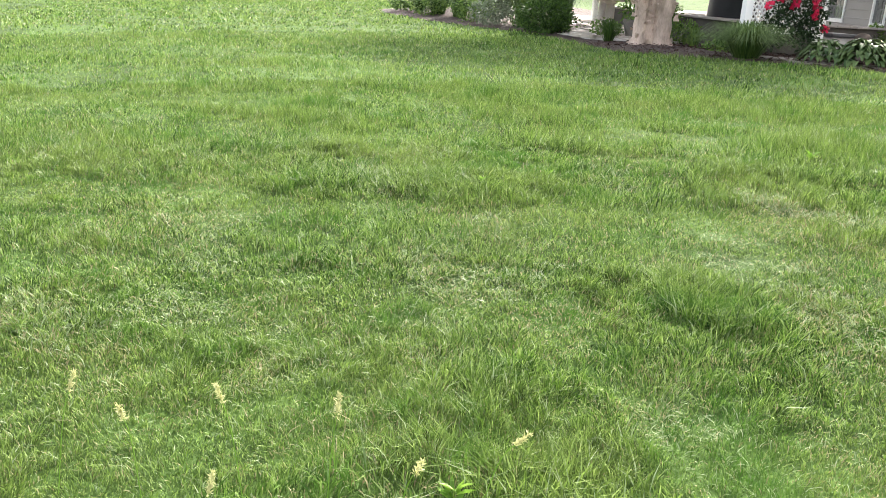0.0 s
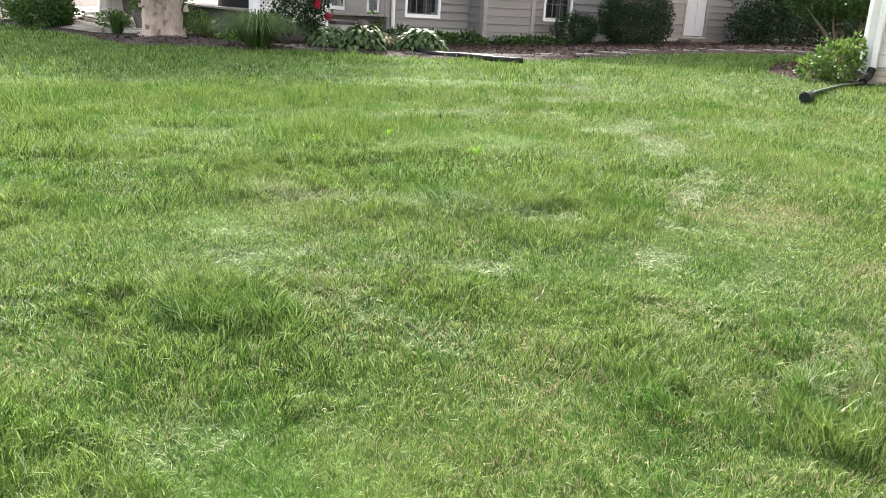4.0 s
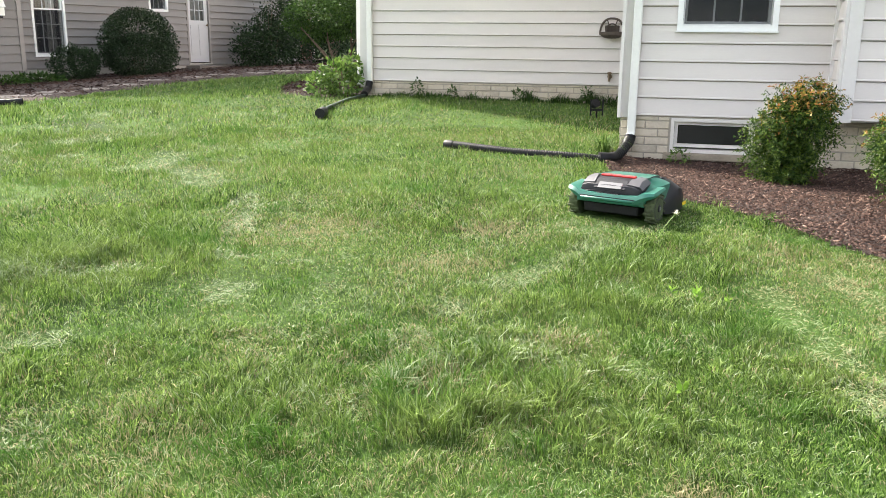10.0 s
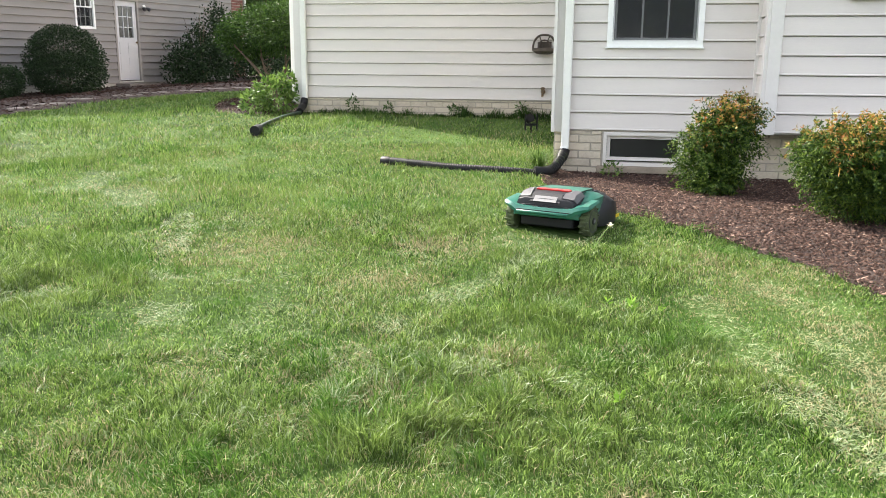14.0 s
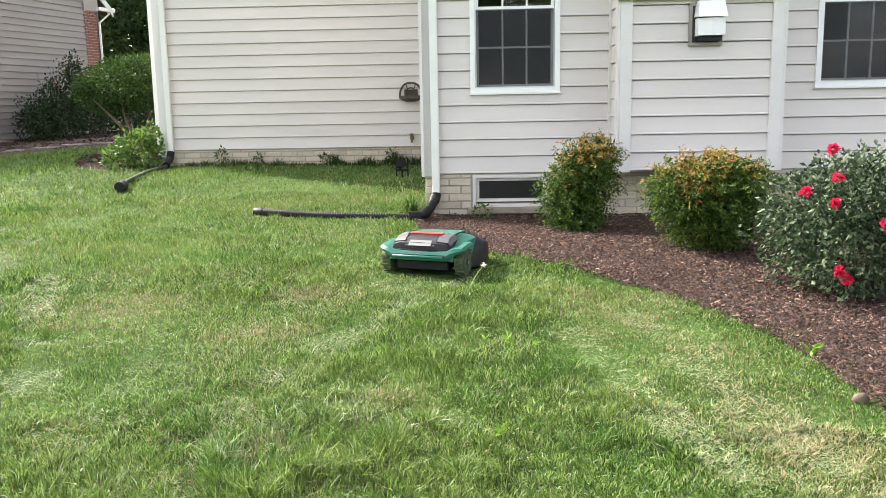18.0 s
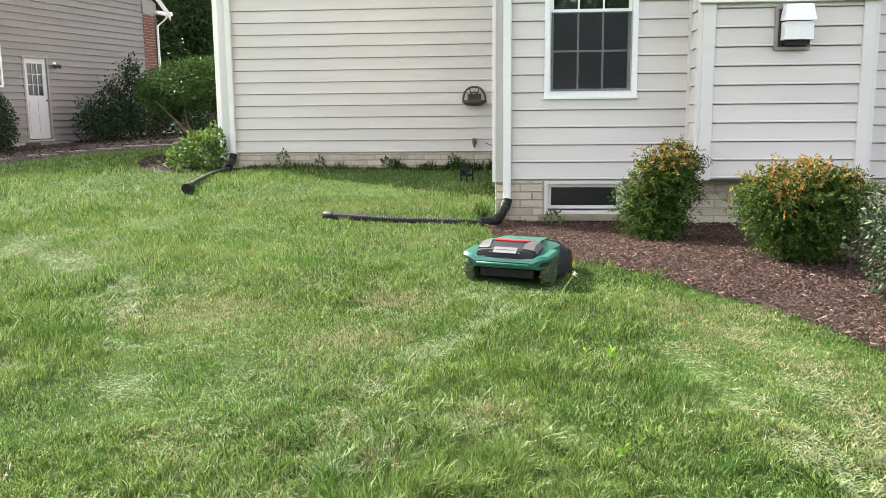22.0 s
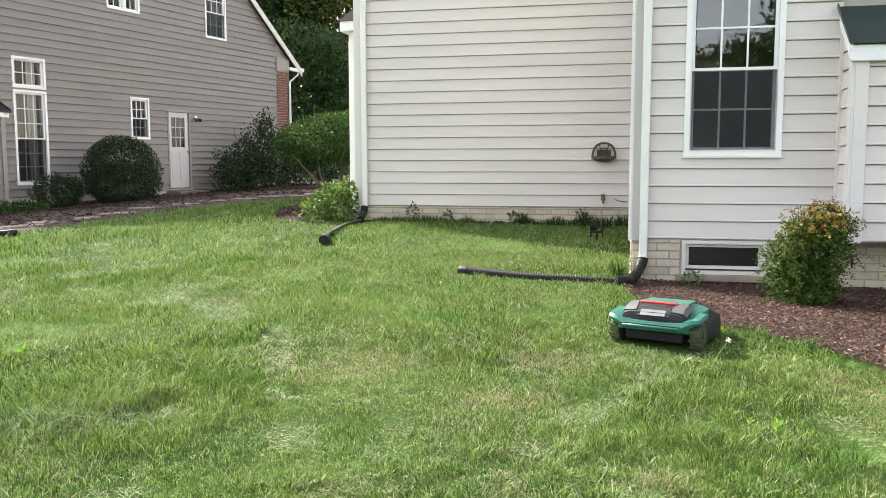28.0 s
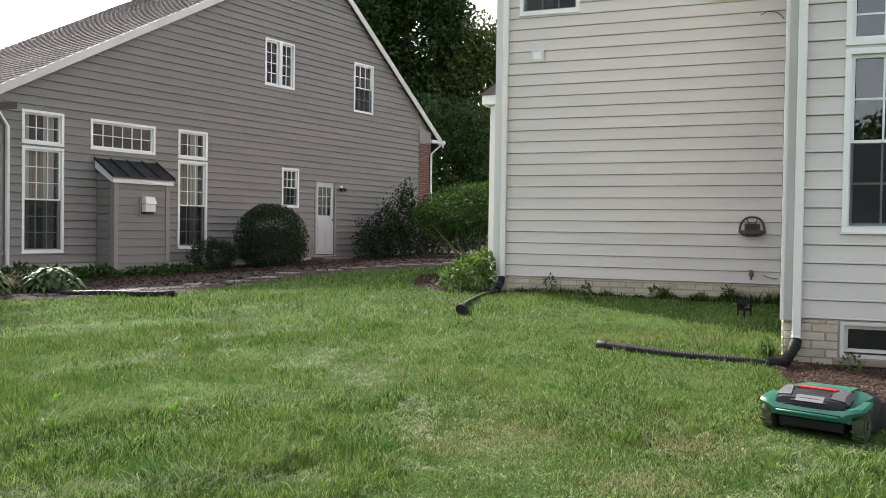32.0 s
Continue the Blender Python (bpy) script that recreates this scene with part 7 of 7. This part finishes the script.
def blades(d0, d1, n, h, w, seed, near, rest):
    """Blades of one ring round the eye's place: corners, triangles, and which are green (0), dry (1) or pressed and pale (2)."""
    r = np.random.default_rng(seed)
    x, y, d = lawn_points(d0, d1, n, r, rest)
    m = len(x)
    flat, dry, u = laid(x, y), dryness(x, y), r.random(m)
    kind = np.where(u < dry, 1, np.where(u < dry + 0.34 * flat + 0.06, 2, 0))
    clump = smoothstep(0.3, 0.7, field(x, y, 0.07, 21)) * 0.75 + field(x, y, 0.22, 22) * 0.55 + field(x, y, 1.1, 23) * 0.5
    H = h * (0.26 + 0.70 * clump) * (0.5 + 0.9 * r.random(m))
    for cx, cy, a, b, turn in TALL:
        c, sn = math.cos(radians(turn)), math.sin(radians(turn))
        near_c = np.hypot(((x - cx) * c + (y - cy) * sn) / a, ((y - cy) * c - (x - cx) * sn) / b)
        H *= 1 + 0.95 * smoothstep(1.12, 0.95, near_c + 0.25 * (field(x, y, 0.25, 27) - 0.5))
    across, along = x * 0.917 - y * 0.4, x * 0.4 + y * 0.917
    swath = field(across, along / 6, 0.34, 33) * 0.65 + field(x, y, 0.16, 34) * 0.35
    H *= 0.75 + 0.7 * smoothstep(0.50, 0.56, swath) * smoothstep(-1.5, -4.5, x) + 0.40 * smoothstep(0.50, 0.58, field(x, y, 0.8, 28) * 0.7 + field(x, y, 0.2, 29) * 0.3)
    H = np.minimum(H * (1 - 0.35 * flat) * np.where(kind == 1, 0.8, 1.0), np.where(kind == 1, 0.042, 0.13))
    # tufts splay out from their middles, and lean together
    a = r.random(m) * 6.283
    lay = 12.566 * field(x, y, 0.14, 26)
    lean = (0.10 + np.where(r.random(m) < 0.45, 1.05, 0.45) * r.random(m)) * H * np.where(kind == 1, 1.5, 1.0) + 0.028 * flat * (0.4 + 0.6 * r.random(m)) + np.where(kind == 2, 0.02, 0.0)
    u = np.stack([np.cos(a) * lean + 0.28 * H * np.cos(lay), np.sin(a) * lean + 0.28 * H * np.sin(lay), 0 * a], 1)
    f = r.random(m) * 3.1416
    s = np.stack([np.cos(f), np.sin(f), 0 * f], 1) * (w * (0.55 + 0.9 * r.random(m)) * np.maximum(d / d0, 1) ** 0.8 / 2)[:, None]
    lift = np.where((kind == 1) & (r.random(m) < 0.3 * flat + 0.03), 0.7, 0.0) * H
    base = np.stack([x, y, gz(x, y) - 0.004 + lift], 1)
    up = np.stack([0 * H, 0 * H, H], 1)
    if near:
        mid = base + u * 0.36 + up * 0.58
        v = np.stack([base, mid + s, mid - s, base + u + up * (1.0 - 0.35 * r.random(m))[:, None]], 1)
    else:
        v = np.stack([base - s, base + s, base + u + up], 1)
    return v, kind


def lawn(rings):
    """The lawn in three meshes: green blades, dry ones, and those pressed flat."""
    parts = {0: [], 1: [], 2: []}
    for k, (d0, d1, n, h, w, near, rest) in enumerate(rings):
        v, kind = blades(d0, d1, n, h, w, 300 + k, near, rest)
        for q in parts:
            parts[q].append(v[kind == q])
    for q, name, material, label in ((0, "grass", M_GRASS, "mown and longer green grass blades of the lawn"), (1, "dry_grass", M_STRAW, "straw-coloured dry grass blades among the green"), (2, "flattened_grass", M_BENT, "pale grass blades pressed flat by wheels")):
        vs, ts, off = [], [], 0
        for v in parts[q]:
            k = v.shape[1]
            b = off + np.arange(len(v))[:, None] * k
            ts.append(np.concatenate([b + [0, 1, 2], b + [2, 1, 3]]) if k == 4 else b + [0, 1, 2])
            vs.append(v.reshape(-1, 3))
            off += len(v) * k
        tagged(triangles(name, np.concatenate(vs), np.concatenate(ts), material), label, "grass", kind="stuff")


lawn(((0.9, 7.0, 120000, 0.045, 0.0045, False, True), (1.0, 1.75, 25000, 0.055, 0.0032, True, False), (1.75, 3.7, 320000, 0.041, 0.0026, True, False), (3.7, 6.4, 440000, 0.040, 0.0036, True, False), (6.4, 10.0, 450000, 0.040, 0.0060, False, False), (10.0, 17.0, 350000, 0.037, 0.0100, False, False), (17.0, 32.0, 230000, 0.034, 0.032, False, False)))


def weeds_along(name, x0, x1, y, n, h, seed, label):
    """Uncut grass and weeds along a wall's foot."""
    r = np.random.default_rng(seed)
    x, yy = r.uniform(x0, x1, n), y - 0.02 - 0.10 * r.random(n) ** 2
    H = h * (0.25 + 1.0 * field(x, yy, 0.22, 31) ** 2) * (0.5 + 0.8 * r.random(n))
    a = r.random(n) * 6.283
    u = np.stack([np.cos(a), -abs(np.sin(a)) * 0.7, 0 * a], 1) * (H * 0.45)[:, None]
    f = r.random(n) * 3.14
    s = np.stack([np.cos(f), np.sin(f), 0 * f], 1) * 0.0045
    base = np.stack([x, yy, gz(x, yy) - 0.01], 1)
    up = np.stack([0 * H, 0 * H, H], 1)
    v = np.stack([base - s, base + s, base + u * 0.4 + up * 0.6 + s, base + u * 0.4 + up * 0.6 - s, base + u + up], 1).reshape(-1, 3)
    b = np.arange(n)[:, None] * 5
    return tagged(triangles(name, v, np.concatenate([b + [0, 1, 2], b + [0, 2, 3], b + [3, 2, 4]]), M_HEDGE), label, "grass", kind="stuff")


weeds_along("wall_grass", -4.4, -0.52, 3.80, 1700, 0.17, 41, "uncut dark grass along the foot of the wall")
tuft("grass_tuft", on(-0.63, -0.26), 0.26, 0.20, 200, M_PEREN, "long grass tuft beside the downspout", 55, 0.006)
for k, (x, y, h) in enumerate(((-3.75, 3.68, 0.26), (-1.2, 3.70, 0.22), (-2.2, 3.7, 0.16), (-3.2, 3.7, 0.16))):
    shrub("weed_clump", on(x, y), [(0, 0, h * 0.6, 0.07, 0.05, h * 0.45)], 70, 0.06, 0.022, M_HEDGE, "dark weed at the foot of the wall", 120 + k, stem=False, category="weed", group="weeds at the wall")


def broad_weed(x, y, r, seed, n=9):
    at = on(x, y, 0.03)
    w = thing("lawn_weed", at, "bright yellow-green broad-leaved weed in the lawn", "weed", "lawn weeds")
    rr = np.random.default_rng(seed)
    a = rr.random(n) * 6.283
    d = np.stack([np.cos(a), np.sin(a), 0.5 + 0.9 * rr.random(n)], 1)
    pts = np.array(at) + np.array([0, 0, 1]) * (rr.random(n) * r * 0.8)[:, None]
    leaf_mesh("leaves", pts, d, r, r * 0.34, M_WEED, w, at, seed, 0.1, 0.15)
    return w


for k, (x, y, r, n) in enumerate(((-4.24, -4.32, 0.13, 16), (0.11, -5.74, 0.10, 9), (0.18, -4.69, 0.11, 14), (0.06, -4.60, 0.07, 7), (0.33, -4.66, 0.07, 7), (-5.27, -5.03, 0.13, 14), (-5.22, -4.34, 0.11, 12), (-5.0, -7.63, 0.10, 12), (-5.1, -7.15, 0.10, 12), (-3.6, -3.9, 0.07, 7), (-1.4, -8.0, 0.1, 12), (-1.2, -7.6, 0.08, 8), (-1.75, -8.6, 0.11, 14), (1.66, -4.86, 0.12, 14), (-0.30, -1.72, 0.08, 7))):
    broad_weed(x, y, r * 0.52, 400 + k, n)
e = on(1.68, -5.36, 0.0)
clod = thing("soil_clod", e, "brown clod of bark and soil at the bed edge", "clod")
part("lump", Shape().loft([[(e[0] + w * (1 + 0.25 * math.sin(2 * a + z * 40)) * math.cos(a), e[1] + w * 0.7 * math.sin(a), e[2] + z) for a in np.linspace(0, 2 * math.pi, 11)[:-1]] for z, w in ((0.0, 0.030), (0.018, 0.036), (0.035, 0.026), (0.045, 0.009))]), M_STEM, clod, smooth=60)
M_CREAM = leafy("cream_petal", (0.7, 0.66, 0.5), (0.85, 0.82, 0.7), 0.5, 0.3)
e = on(-0.05, -3.66)
fl = thing("clover_flower", e, "single pale round flower on a long leaning stalk", "flower")
top = (e[0] + 0.12, e[1] + 0.10, e[2] + 0.19)
part("stalk", Shape().tube(bent([e, (e[0] + 0.05, e[1] + 0.04, e[2] + 0.10), top], 0.02), 0.0022, 5), M_WEED, fl)
rr2 = np.random.default_rng(8)
leaf_mesh("petals", np.array(top) + rr2.normal(size=(70, 3)) * 0.005, rr2.normal(size=(70, 3)), 0.009, 0.006, M_CREAM, fl, e, 8)


def foxtail(x, y, h, lx, ly, seed):
    e = Vector(on(x, y))
    w = thing("foxtail_stalk", e, "foxtail grass stalk with a pale bristly seed head", "weed", "foxtail stalks")
    top = e + Vector((lx, ly, h))
    line = bent([e, e.lerp(top, 0.5) + Vector((0, 0, 0.06)), top], 0.03)
    part("stalk", Shape().tube(line, 0.0016, 5), M_WEED, w)
    t = (line[-1] - line[-2]).normalized()
    rr = np.random.default_rng(seed)
    c = np.array([line[-1] + t * q for q in rr.random(130) * 0.055 - 0.01])
    a = rr.normal(size=(130, 3))
    leaf_mesh("seed_head", c, a * 0.8 + np.array(t), 0.014, 0.003, M_FOX, w, e, seed, 0, 0.2)
    return w


for k, (x, y, h, lx, ly) in enumerate(((-1.72, -8.95, 0.33, -0.05, 0.03), (-1.60, -8.80, 0.30, 0.08, 0.04), (-1.85, -9.15, 0.34, -0.04, -0.06), (-1.95, -9.42, 0.30, 0.05, -0.03), (-1.55, -9.02, 0.22, 0.10, -0.05), (-2.05, -9.65, 0.30, -0.06, 0.04), (-1.70, -8.55, 0.26, 0.05, 0.08), (-1.62, -9.25, 0.2, -0.08, 0.02), (-1.90, -9.85, 0.3, 0.03, 0.05), (-1.58, -8.40, 0.18, 0.1, 0.02))):
    foxtail(x, y, h, lx, ly, 500 + k)

# ---- bricks of the foundations ----
bricks(wall_front, A1, -0.49, 3.4, -0.26, 0.338, [(base_win[0] - 0.02, base_win[1] + 0.02, -0.10, 0.4)], M_BRICK_A)
bricks(wall_recess, A2, -4.6, -0.53, 0.02, 0.446, [], M_BRICK_A)
bricks(wall_return, AR, -0.85, -0.17, -0.26, 0.338, [], M_BRICK_A)
e = B.at(13.55, 0.035, 0)
bricks(pier, Face((e[0], e[1]), B_ALONG, B_OUT), 0.0, 0.55, 0.2, 4.0, [], M_BRICK_RED)
